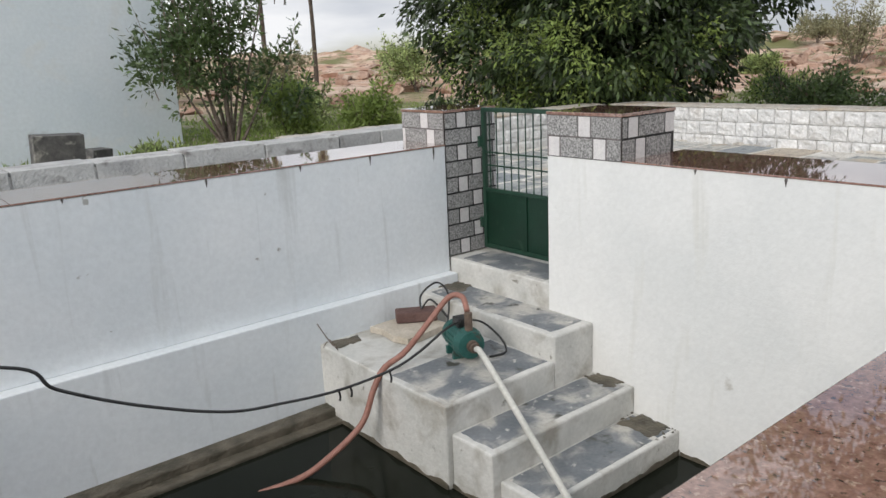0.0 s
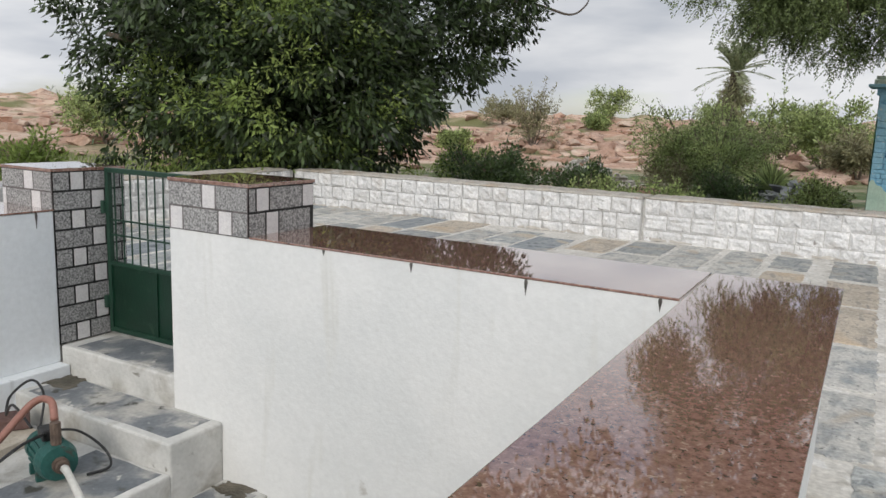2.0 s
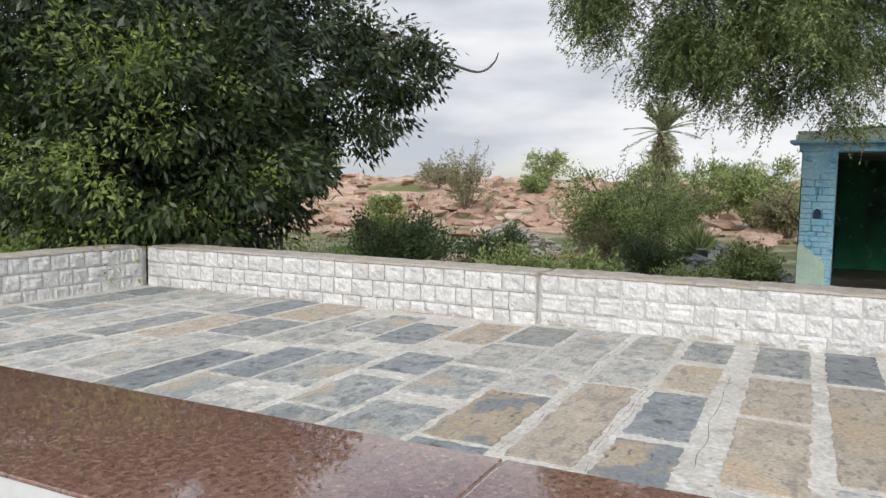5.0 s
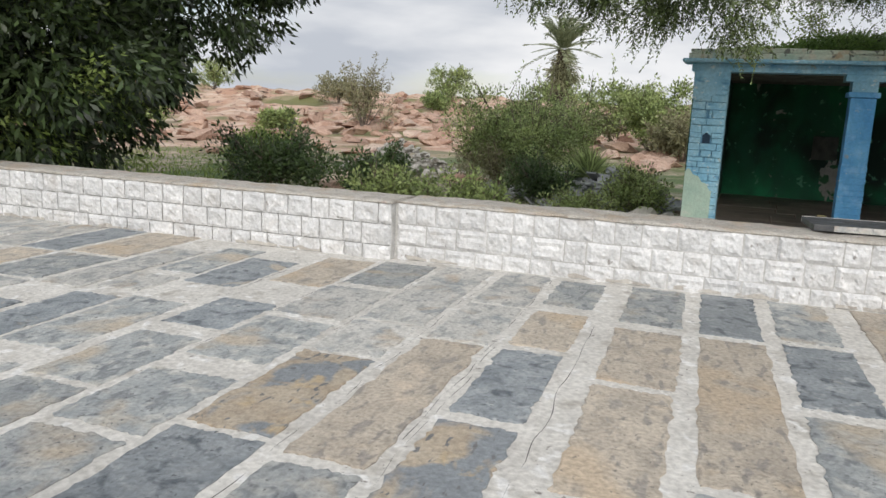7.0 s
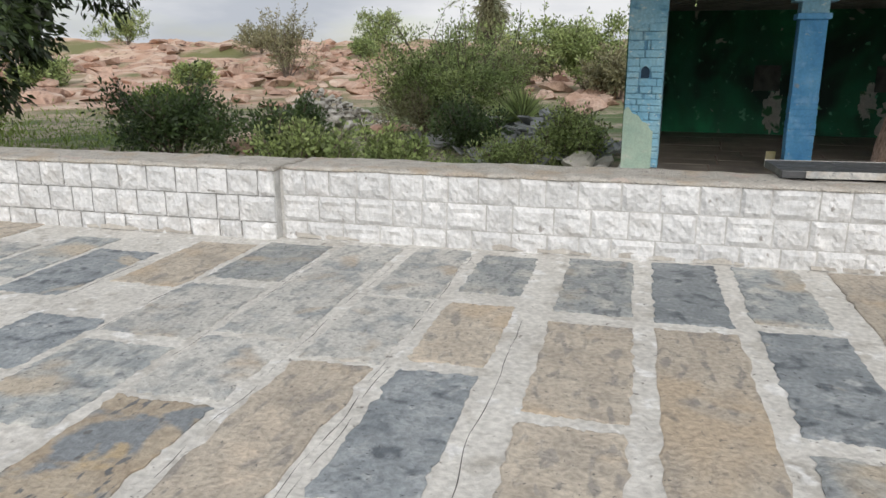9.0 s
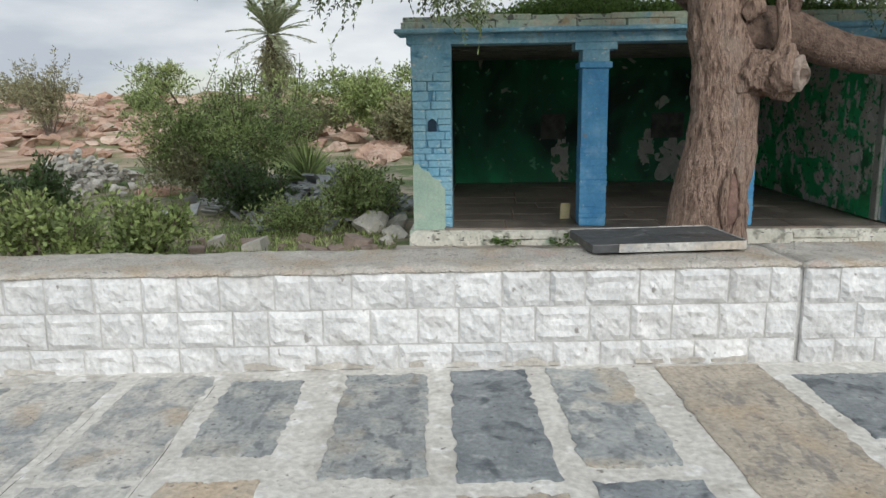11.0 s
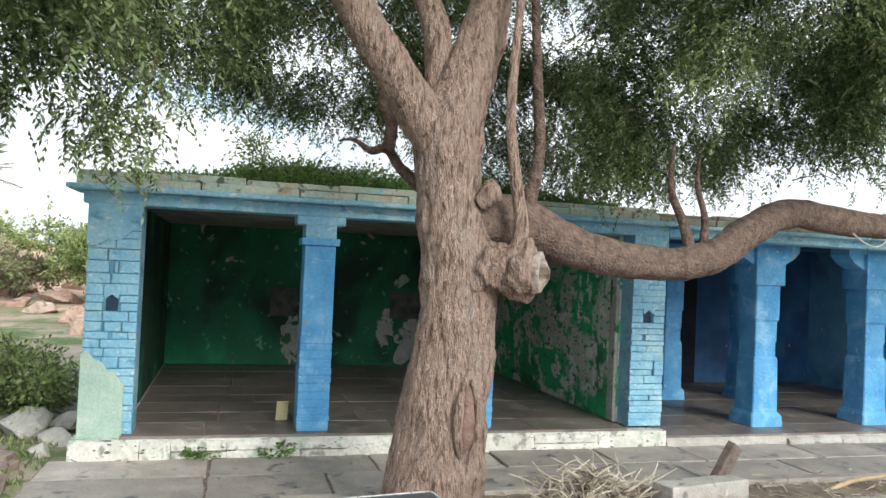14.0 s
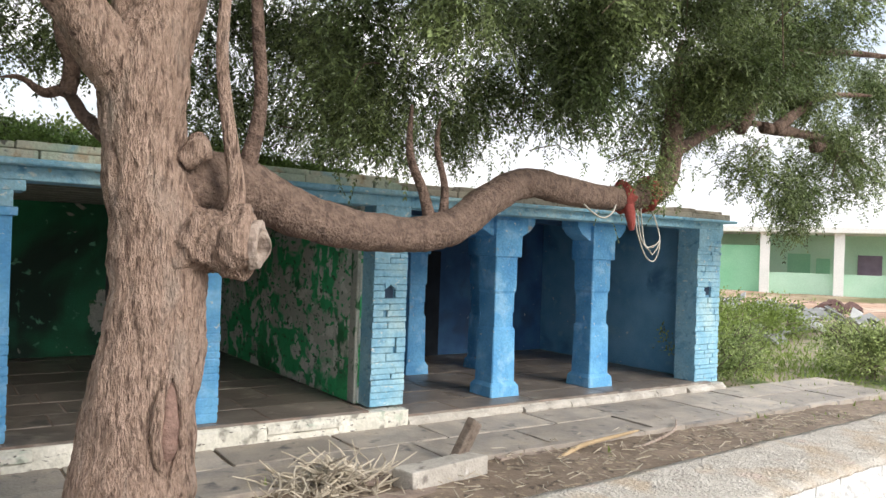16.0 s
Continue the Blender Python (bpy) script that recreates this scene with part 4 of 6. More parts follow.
for s in (8.75, 10.65):
    stone_column(0.55, s, FR, LINT + 0.05)
for s in (7.15, 8.6, 10.05):
    stone_column(2.6, s, FR, LINT + 0.05, 0.85)
hp("beam", (0.38, 0.72, -LN + 0.3, -6.9, LINT + 0.05, LINT + 0.24), blue_dim)
hp("beam", (2.43, 2.77, -LN + 0.3, -6.9, LINT + 0.05, LINT + 0.24), blue_dim)
# flat panels on the wall; the shade of a recess is in their colour
niche_shade = M("niche_shade", (0.05, 0.055, 0.05), (0.13, 0.14, 0.12), 6, 0.9, 0.3)
for s, w in ((2.43, 0.25), (4.76, 0.33)):
    hp("niche", (5.57, 5.6, -s - w, -s + w, 0.68, 1.19), niche_shade, "niche as a flat panel, its inner shade painted dark", bevel=0.004)
# no opening here: a near-black sheet paints the shade inside the doorway
hp("doorway", (4.17, 4.2, -10.2, -9.2, FR, 1.7), M("doorway_shade", (0.008, 0.012, 0.018), (0.018, 0.025, 0.035), 3, 0.9, 0.2), "doorway as a flat sheet, its shade painted near black", bevel=0.004)

bare_plaster = M("bare_plaster", (0.38, 0.39, 0.34), (0.54, 0.54, 0.48), 5, 0.9, 0.4, 40, [((0.05, 0.16, 0.07), 5, 0.55, 0.62)])
for s0, s1, z1, sd in ((2.4, 2.78, 0.64, 1), (4.55, 5.3, 0.66, 2), (4.2, 4.5, 0.95, 4)):
    bm = bmesh.new()
    n, rim = 56, []
    zc, rz, sc, rw = (FL + z1) / 2 + (0.15 if sd == 4 else 0), (z1 - FL) / 2 * (0.6 if sd == 4 else 1.05), (s0 + s1) / 2, (s1 - s0) / 2
    for i in range(n):
        a = 2 * math.pi * i / n
        k = 1 + 0.7 * noise.noise(Vector((math.cos(a) * 2, math.sin(a) * 2, sd * 5))) + 0.35 * noise.noise(Vector((math.cos(a) * 6, math.sin(a) * 6, sd * 3)))
        rim.append(bm.verts.new((5.592, -sc + rw * k * math.cos(a), max(FL + 0.01, zc + rz * k * math.sin(a)))))
    bm.faces.new(rim)
    ex = bmesh.ops.extrude_face_region(bm, geom=list(bm.faces))
    bmesh.ops.translate(bm, vec=(0.012, 0, 0), verts=[v for v in ex["geom"] if isinstance(v, bmesh.types.BMVert)])
    part("plaster", bm, bare_plaster, house, "bare pale plaster patch")
hp("plaster_edge", (0.285, 0.47, -6.40, -6.345, FL, 2.2), bare_plaster, "bare grey plaster edge", bevel=0.02)

# ---- the neem tree before the building ----
brown_scar = M("brown_scar", (0.17, 0.105, 0.085), (0.29, 0.185, 0.15), 14, 0.9, 0.8, 40)
neem = thing("neem_tree", (14.2, -2.95, -0.55), "large neem tree with furrowed brown bark and a lopped stub", "tree")
NO = Vector((14.2, -2.95, -0.55))


def npart(name, pts, radii, material, label="", seg=14, n=6, lump=0.12, freq=3.0, parent=neem, ridge=0.0):
    bm = bmesh.new()
    tube(bm, [Vector(p) - NO for p in pts], radii, seg, n, lump, freq, ridge)
    return part(name, bm, material, parent, label, smooth=True)


npart("trunk", [(14.2, -2.86, -0.7), (14.2, -2.88, -0.3), (14.2, -2.93, 0.3), (14.2, -3.0, 0.9), (14.2, -3.03, 1.35), (14.2, -2.99, 1.85), (14.2, -2.91, 2.35), (14.2, -2.9, 2.75), (14.22, -2.98, 3.1), (14.25, -3.13, 3.5), (14.3, -3.25, 3.9), (14.4, -3.4, 4.8), (14.5, -3.6, 6.0)],
      [0.50, 0.42, 0.37, 0.33, 0.315, 0.285, 0.265, 0.285, 0.24, 0.205, 0.18, 0.13, 0.08], bark, "thick trunk with deeply furrowed bark", 96, 26, 0.10, 4.0, neem, 0.035)
npart("limb", [(14.2, -2.9, 2.55), (14.17, -2.68, 2.86), (14.12, -2.42, 3.2), (14.08, -2.1, 3.6), (14.0, -1.65, 4.3), (13.9, -1.0, 5.2)], [0.2, 0.185, 0.165, 0.155, 0.12, 0.07], bark, "rising limb", 48, 14, 0.12, 3.0, neem, 0.03)
npart("limb", [(14.24, -2.88, 2.7), (14.3, -2.83, 3.15), (14.38, -2.8, 3.7), (14.6, -2.6, 4.4), (14.9, -2.3, 5.4)], [0.17, 0.125, 0.115, 0.1, 0.06], bark, "", 36, 12, 0.12, 3.0, neem, 0.025)
npart("limb", [(14.5, -2.8, 2.35), (14.75, -2.66, 2.55), (14.92, -2.56, 2.74), (15.0, -2.44, 2.72), (15.1, -2.3, 2.82), (15.12, -2.16, 2.8)], [0.06, 0.05, 0.045, 0.03, 0.02, 0.006], bark_limb_shade, "crooked limb in shade-darkened bark with a bare tip", 12, 6, 0.4, 8.0)
npart("limb", [(14.92, -2.57, 2.7), (14.92, -2.6, 2.95), (14.96, -2.52, 3.2), (14.9, -2.55, 3.6)], [0.06, 0.055, 0.05, 0.04], bark_limb_shade, "", 12, 6, 0.25)
npart("burl", [(14.0, -3.1, 2.22), (13.96, -3.19, 2.3), (14.02, -3.2, 2.4)], [0.06, 0.09, 0.05], bark, "", 12, 5, 0.3, 12)
npart("stub", [(14.2, -3.0, 1.64), (14.06, -3.18, 1.69), (13.93, -3.35, 1.71), (13.82, -3.49, 1.70), (13.79, -3.53, 1.70)], [0.26, 0.22, 0.2, 0.225, 0.17], bark, "lopped knotty stub", 48, 14, 0.3, 9.0, neem, 0.03)
npart("cut_face", [(13.795, -3.52, 1.69), (13.76, -3.57, 1.69), (13.755, -3.575, 1.69)], [0.165, 0.15, 0.05], bark_cut, "rough grey sawn face", 16, 4, 0.25, 12)
for k, (dx, dy, dz, r) in enumerate(((0.02, 0.05, 0.14, 0.07), (-0.02, 0.0, -0.13, 0.075), (0.05, -0.06, 0.02, 0.07), (-0.07, 0.1, 0.1, 0.06), (0.0, 0.08, -0.17, 0.06))):
    npart("burl", [(13.84 + dx - r * 0.4, -3.47 + dy, 1.70 + dz), (13.84 + dx, -3.47 + dy - 0.02, 1.70 + dz), (13.84 + dx + r * 0.4, -3.47 + dy, 1.70 + dz)], [r * 0.6, r, r * 0.6], bark, "", 10, 4, 0.35, 14)
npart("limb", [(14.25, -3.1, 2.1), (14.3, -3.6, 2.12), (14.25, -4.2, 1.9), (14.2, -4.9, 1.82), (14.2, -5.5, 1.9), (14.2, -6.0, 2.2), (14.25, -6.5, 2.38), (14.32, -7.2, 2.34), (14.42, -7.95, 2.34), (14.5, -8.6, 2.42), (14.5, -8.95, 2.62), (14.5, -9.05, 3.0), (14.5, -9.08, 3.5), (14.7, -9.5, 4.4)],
      [0.24, 0.21, 0.17, 0.15, 0.155, 0.15, 0.145, 0.135, 0.13, 0.14, 0.14, 0.13, 0.11, 0.06], bark_long_shade, "long limb reaching out low and level", 32, 14, 0.12, 4.0, neem, 0.02)
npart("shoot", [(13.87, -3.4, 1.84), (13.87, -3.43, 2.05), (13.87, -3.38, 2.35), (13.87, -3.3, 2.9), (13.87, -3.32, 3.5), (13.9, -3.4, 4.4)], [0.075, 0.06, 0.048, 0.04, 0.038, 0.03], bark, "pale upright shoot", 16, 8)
npart("shoot", [(14.2, -3.62, 2.2), (14.2, -3.72, 2.7), (14.2, -3.68, 3.3), (14.2, -3.6, 4.4)], [0.07, 0.05, 0.045, 0.03], bark_limb_shade)
npart("shoot", [(14.2, -5.3, 1.92), (14.22, -5.22, 2.2), (14.2, -5.06, 2.5), (14.15, -5.03, 2.9)], [0.06, 0.045, 0.035, 0.012], bark_limb_shade)
npart("shoot", [(14.2, -5.42, 1.94), (14.24, -5.47, 2.25), (14.28, -5.4, 2.6), (14.3, -5.44, 2.85)], [0.05, 0.035, 0.025, 0.01], bark_limb_shade)
npart("knot", [(13.90, -3.02, 0.22), (13.892, -3.03, 0.4), (13.897, -3.04, 0.65), (13.91, -3.04, 0.85)], [0.02, 0.08, 0.075, 0.02], brown_scar, "healed reddish scar", 14, 7, 0.25, 9)
for sg in (1, -1):
    npart("knot", [(13.86, -3.03, 0.16), (13.835, -3.03 - 0.075 * sg, 0.35), (13.84, -3.035 - 0.08 * sg, 0.62), (13.87, -3.04, 0.93)], [0.02, 0.035, 0.035, 0.02], bark, "swollen bark lip round the scar", 12, 9, 0.3, 12)
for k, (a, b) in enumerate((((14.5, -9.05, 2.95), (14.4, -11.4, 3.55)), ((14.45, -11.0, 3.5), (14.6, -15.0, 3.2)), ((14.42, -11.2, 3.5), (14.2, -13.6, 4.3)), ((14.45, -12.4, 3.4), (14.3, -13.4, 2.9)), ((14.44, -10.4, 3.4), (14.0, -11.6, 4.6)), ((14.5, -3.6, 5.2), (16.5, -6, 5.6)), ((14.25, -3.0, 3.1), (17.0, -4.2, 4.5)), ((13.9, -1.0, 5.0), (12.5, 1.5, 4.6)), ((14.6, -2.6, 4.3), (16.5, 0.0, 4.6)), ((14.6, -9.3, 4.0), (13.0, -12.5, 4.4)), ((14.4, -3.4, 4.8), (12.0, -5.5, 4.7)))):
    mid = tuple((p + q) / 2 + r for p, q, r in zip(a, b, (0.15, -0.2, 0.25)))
    npart("limb", [a, mid, b], [0.085, 0.055, 0.02], bark_limb_shade, seg=10, n=10, lump=0.2)
rs_n = np.random.RandomState(11)
neem_blobs = [(13.0, 1.0, 3.5, 1.2, 1.6, 0.7), (13.2, 1.2, 3.7, 1.4, 1.5, 0.75), (13.4, 0.2, 3.2, 1.0, 1.2, 0.7), (14.6, -0.6, 4.3, 1.6, 1.5, 1.0), (14.2, -3.6, 5.0, 2.0, 1.8, 0.9), (13.6, -5.6, 4.1, 1.2, 1.2, 1.1), (14.2, -7.2, 4.1, 1.3, 1.2, 1.0), (15.0, -5.4, 3.6, 1.0, 1.1, 0.9),
              (14.6, -8.7, 4.3, 1.2, 1.0, 1.1), (14.2, -10.6, 4.9, 1.4, 1.3, 0.7), (14.4, -13.0, 4.5, 1.0, 1.2, 0.5), (16.4, -1.2, 4.5, 1.5, 1.6, 0.8), (12.6, -7.6, 4.4, 1.1, 1.2, 0.8), (12.6, 2.4, 4.2, 1.0, 0.9, 0.6),
              (14.3, -6.6, 3.1, 0.8, 1.1, 0.45), (14.4, -7.9, 2.9, 0.5, 0.5, 0.5), (14.3, -12.2, 2.9, 0.6, 0.7, 0.5),
              (16.8, -3.6, 4.1, 1.1, 1.3, 0.7), (17.2, -5.6, 4.0, 1.0, 1.2, 0.6), (16.6, -4.8, 5.3, 1.5, 1.8, 0.8), (15.8, -3.0, 5.2, 1.2, 1.2, 0.7), (16.8, -7.6, 5.0, 1.3, 1.4, 0.7), (14.8, -4.8, 4.6, 0.9, 0.9, 0.6), (14.4, -12.0, 4.3, 0.9, 1.0, 0.6), (14.6, -14.4, 4.2, 1.0, 1.2, 0.7), (14.4, -13.6, 3.2, 0.7, 0.8, 0.5), (15.4, -11.0, 4.1, 0.9, 1.0, 0.6),
              (13.4, -0.8, 5.9, 2.0, 2.0, 0.9), (14.6, -11.3, 2.8, 0.5, 0.5, 0.35), (14.0, -0.6, 3.25, 0.8, 0.7, 0.4), (14.6, 0.3, 3.5, 0.9, 0.8, 0.5), (17.6, -4.4, 3.35, 0.9, 1.2, 0.5), (17.4, -6.2, 3.3, 0.8, 1.0, 0.5), (17.2, -7.8, 3.6, 0.8, 1.0, 0.6), (17.0, -2.4, 3.7, 0.9, 1.0, 0.6), (14.6, -13.0, 2.6, 0.7, 0.8, 0.45), (14.2, -9.9, 4.0, 0.9, 0.8, 0.7), (12.8, 1.8, 5.2, 1.4, 1.4, 0.7)]
CL, PER = 360, 165
nf, nd_ = blob_points(rs_n, neem_blobs, CL, 0.1)
nf, nd_ = np.repeat(nf, PER, 0), np.repeat(nd_, PER, 0)
nf = nf + rs_n.normal(size=nf.shape) * np.array([0.19, 0.19, 0.2])
nw = rs_n.normal(size=nf.shape) * 0.7 + nd_ * 0.4
nw[:, 2] = nw[:, 2] * 0.6 - 0.45
lp, lw = sprays(rs_n, nf, nw, 0.18, 6)
leaves("crown", lp - np.array(NO), lw, 0.055, 0.019, leaf_neem, neem, "drooping feathery grey-green leaves")
p, w = clumped(rs_n, [(-0.8, 2.2, 7.6, 3.2, 3.0, 2.4), (-0.6, -1.5, 8.8, 3.8, 3.4, 2.6), (0.2, -5.5, 8.2, 3.4, 3.2, 2.2), (-1.4, 4.0, 6.9, 2.2, 1.9, 1.5), (-1.2, 6.3, 8.7, 2.0, 2.0, 1.3), (-1.3, 8.3, 8.3, 1.6, 1.6, 1.0), (-0.8, 6.9, 7.2, 1.3, 1.1, 0.7)], 760, 46, 0.28, 0.3, 0.4)
leaves("upper_crown", p, w, 0.2, 0.08, leaf_neem, neem, "high crown of feathery leaves")
tw = bmesh.new()
for i in range(0, CL, 2):
    q = Vector(nf[i * PER])
    o = Vector(rs_n.normal(size=3)) * 0.2
    tube(tw, [q - NO - o, q - NO, q - NO + o * 0.6 + Vector((0, 0, -0.15))], [0.008, 0.006, 0.003], 4, 2)
tagged(part("twig_mass", tw, bark_limb_shade, neem), kind="stuff")

# ---- the broad tree behind the parapet ----
broad = thing("broad_tree", (13.6, 11.6, -0.5), "broad dark-leaved tree with a low dense crown", "tree")
bm = bmesh.new()
tube(bm, [(0, 0, -0.2), (0.1, 0, 1.0), (0.0, 0.1, 2.2), (0.3, 0.2, 4.0), (0.2, 0.2, 6.5)], [0.4, 0.32, 0.28, 0.2, 0.08], 12, 4, 0.12)
part("trunk", bm, bark_grey, broad, smooth=True)
for a, b in (((0.1, 0, 1.6), (3.2, -2.2, 3.4)), ((0, 0.1, 2.0), (-3.0, 1.5, 3.4)), ((0.2, 0.1, 3.0), (2.6, 2.0, 5.5)), ((0.1, 0, 2.4), (0.5, -3.0, 4.2)), ((0.3, 0.2, 4.0), (4.4, -3.2, 5.4)), ((0.2, 0, 3.5), (-2.6, -1.5, 5.6))):
    bm = bmesh.new()
    tube(bm, [a, tuple((p + q) / 2 + (0.3 if i == 2 else 0) for i, (p, q) in enumerate(zip(a, b))), b], [0.17, 0.11, 0.04], 8, 4, 0.1)
    part("limb", bm, bark_grey, broad, smooth=True)
bm = bmesh.new()
tube(bm, [(3.6, -3.0, 4.9), (4.4, -4.2, 4.75), (4.8, -4.9, 4.55), (5.0, -5.2, 4.75), (5.05, -5.3, 5.0)], [0.05, 0.035, 0.025, 0.02, 0.01], 6, 5)
part("bare_branch", bm, bark_grey, broad, "thin bare branch sticking out")
rs_b = np.random.RandomState(5)
broad_blobs = [(0, 0, 4.2, 3.8, 3.6, 2.6), (-1.2, 1.2, 3.0, 1.8, 1.7, 2.2), (2.6, -2.0, 4.2, 2.3, 2.2, 1.5), (1.3, -2.3, 2.9, 1.2, 1.0, 1.1), (-1.0, -2.4, 2.6, 2.1, 1.8, 2.4), (1.5, 0.5, 6.4, 3.0, 2.8, 1.8), (-2.0, -0.8, 2.2, 1.5, 1.4, 1.9), (-1.4, 0.9, 5.6, 2.3, 2.2, 1.4), (3.9, -3.2, 4.6, 1.2, 1.2, 0.9), (-0.5, -1.3, 1.7, 1.8, 1.4, 1.2)]
p, w = clumped(rs_b, broad_blobs, 1000, 100, 0.2, 0.66, 0.5)
leaves("crown", p, w, 0.19, 0.066, leaf_mango, broad, "dense dark green leaves")
p, w = clumped(rs_b, [(-1.8, -2.2, 2.6, 2.2, 1.4, 1.8), (-2.6, 0.0, 1.8, 1.0, 1.0, 1.4), (0.2, -2.9, 1.4, 0.7, 0.7, 0.7)], 150, 60, 0.2, 0.85, 0.2)
leaves("young_leaves", p, w, 0.12, 0.042, leaf_light, broad, "fresh yellow-green leaf tufts")

# ---- pump, hoses and cable in the well ----
pump_green = M("pump_green", (0.012, 0.075, 0.065), (0.025, 0.11, 0.095), 12, 0.45, 0.2, 60, [((0.06, 0.05, 0.04), 14, 0.6, 0.7)])
rubber_black = M("rubber_black", (0.012, 0.012, 0.013), (0.03, 0.03, 0.03), 12, 0.5, 0.1)
hose_red = M("hose_red", (0.25, 0.115, 0.085), (0.32, 0.155, 0.12), 9, 0.5, 0.15, 40)
pipe_white = M("pipe_white", (0.44, 0.44, 0.40), (0.55, 0.54, 0.50), 8, 0.5, 0.1, 40)
brick_red = M("brick_red", (0.10, 0.055, 0.048), (0.15, 0.09, 0.078), 9, 0.9, 0.6, 50)
flag_tan = M("flag_tan", (0.40, 0.35, 0.28), (0.52, 0.47, 0.40), 6, 0.85, 0.5, 50)
iron = M("iron", (0.10, 0.075, 0.06), (0.18, 0.13, 0.1), 14, 0.7, 0.4, 50, metal=0.4)


def lathe(bm, prof, seg=20):
    """A turned solid along local x from (x, r) pairs."""
    rings = []
    for x, r in prof:
        rings.append([bm.verts.new((x, r * math.cos(2 * math.pi * k / seg), r * math.sin(2 * math.pi * k / seg))) for k in range(seg)])
    for a, b in zip(rings, rings[1:]):
        for k in range(seg):
            bm.faces.new((a[k], a[(k + 1) % seg], b[(k + 1) % seg], b[k]))
    bm.faces.new(rings[0][::-1])
    bm.faces.new(rings[-1])
    return bm


pump = thing("water_pump", pose(3.16, 3.72, -0.524, 0, 0, 72), "small green electric water pump standing on slate", "pump")


def pp(name, bm, material, label="", raise_by=0.13):
    bmesh.ops.translate(bm, vec=(0, 0, raise_by), verts=bm.verts)
    return part(name, bm, material, pump, label)


pp("motor", lathe(bmesh.new(), [(0.0, 0.07), (0.01, 0.088), (0.17, 0.088), (0.18, 0.075)]), pump_green)
for k in range(16):
    a = 2 * math.pi * k / 16
    bm = boxes((0.015, 0.165, -0.003, 0.003, 0.084, 0.1))
    bmesh.ops.rotate(bm, cent=(0, 0, 0), matrix=Matrix.Rotation(a, 3, "X"), verts=bm.verts)
    pp("cooling_fin", bm, pump_green)
pp("fan_cover", lathe(bmesh.new(), [(0.18, 0.092), (0.23, 0.092), (0.245, 0.06), (0.246, 0.02)]), pump_green)
pp("casing", lathe(bmesh.new(), [(-0.10, 0.045), (-0.095, 0.095), (-0.03, 0.11), (-0.01, 0.11), (0.0, 0.075)]), pump_green, "rounded cast pump casing")
pp("inlet", lathe(bmesh.new(), [(-0.16, 0.034), (-0.13, 0.034), (-0.13, 0.042), (-0.10, 0.042)]), iron)
pp("junction_box", boxes((0.03, 0.14, -0.045, 0.045, 0.085, 0.15), bevel=0.01), rubber_black, "black terminal box")
for x in (0.02, 0.14):
    pp("foot", boxes((x, x + 0.03, -0.09, 0.09, -0.13, -0.07), bevel=0.004), pump_green)
bm = bmesh.new()
tube(bm, [(-0.05, 0, 0.08), (-0.05, 0, 0.16), (-0.05, 0.0, 0.22)], 0.028, 10, 2)
pp("outlet", bm, iron)


def hose(name, pts, r, material, label, category="hose", seg=8, n=8):
    ob = part(name, tube(bmesh.new(), pts, r, seg, n), material, None, smooth=True)
    return tagged(ob, label, category)


hose("delivery_hose", [(3.16, 3.70, -0.17), (3.22, 3.82, -0.11), (3.18, 3.92, -0.13), (3.0, 3.93, -0.27), (2.78, 3.92, -0.42), (2.61, 3.93, -0.49), (2.52, 3.94, -0.62), (2.41, 3.95, -0.84), (2.14, 3.97, -1.0), (1.93, 4.02, -1.085), (1.55, 4.12, -1.12)], 0.021, hose_red, "reddish-brown rubber hose drooping from the pump into the water")
hose("suction_pipe", [(3.11, 3.56, -0.394), (3.07, 3.45, -0.40), (2.95, 3.0, -0.63), (2.84, 2.6, -0.835), (2.76, 2.3, -0.99), (2.72, 2.12, -1.14)], 0.021, pipe_white, "dirty white plastic pipe running down over the steps", "pipe")
hose("old_hose", [(-0.3, 4.55, -0.78), (0.3, 4.55, -0.86), (0.52, 4.5, -0.95), (0.75, 4.4, -1.06), (0.95, 4.3, -1.12)], 0.028, hose_red, "reddish-brown hose dipping into the water")
hose("power_cable", [(-3.2, 3.5, 0.83), (-2.0, 3.6, 0.72), (-0.6, 3.6, 0.52), (0.41, 3.6, 0.29), (0.61, 3.6, 0.12), (0.96, 3.6, -0.08), (1.38, 3.6, -0.26), (1.7, 3.6, -0.32), (2.06, 3.6, -0.36), (2.43, 3.6, -0.35), (2.65, 3.6, -0.3), (2.95, 3.68, -0.24), (3.14, 3.76, -0.26)], 0.009, rubber_black, "black rubber power cable strung across the well", "cable", 6)
hose("cable_loop", [(3.2, 3.8, -0.27), (3.32, 3.74, -0.3), (3.42, 3.66, -0.42), (3.4, 3.58, -0.5), (3.28, 3.62, -0.515)], 0.008, rubber_black, "loose loop of black cable", "cable", 6)
hose("cable_loop", [(3.15, 3.9, -0.26), (3.2, 4.15, -0.2), (3.3, 4.4, -0.35), (3.42, 4.55, -0.3), (3.5, 4.45, -0.2), (3.45, 4.25, -0.25), (3.3, 4.1, -0.45)], 0.008, rubber_black, "loose loop of black cable", "cable", 6)
for k, x in enumerate((2.06, 2.14, 2.43)):
    hose("cable_tie", [(x, 3.6, -0.355), (x + 0.01, 3.6, -0.40), (x + 0.004, 3.6, -0.43)], 0.007, rubber_black, "frayed black cable tie hanging down", "cable tie", 5, 3)

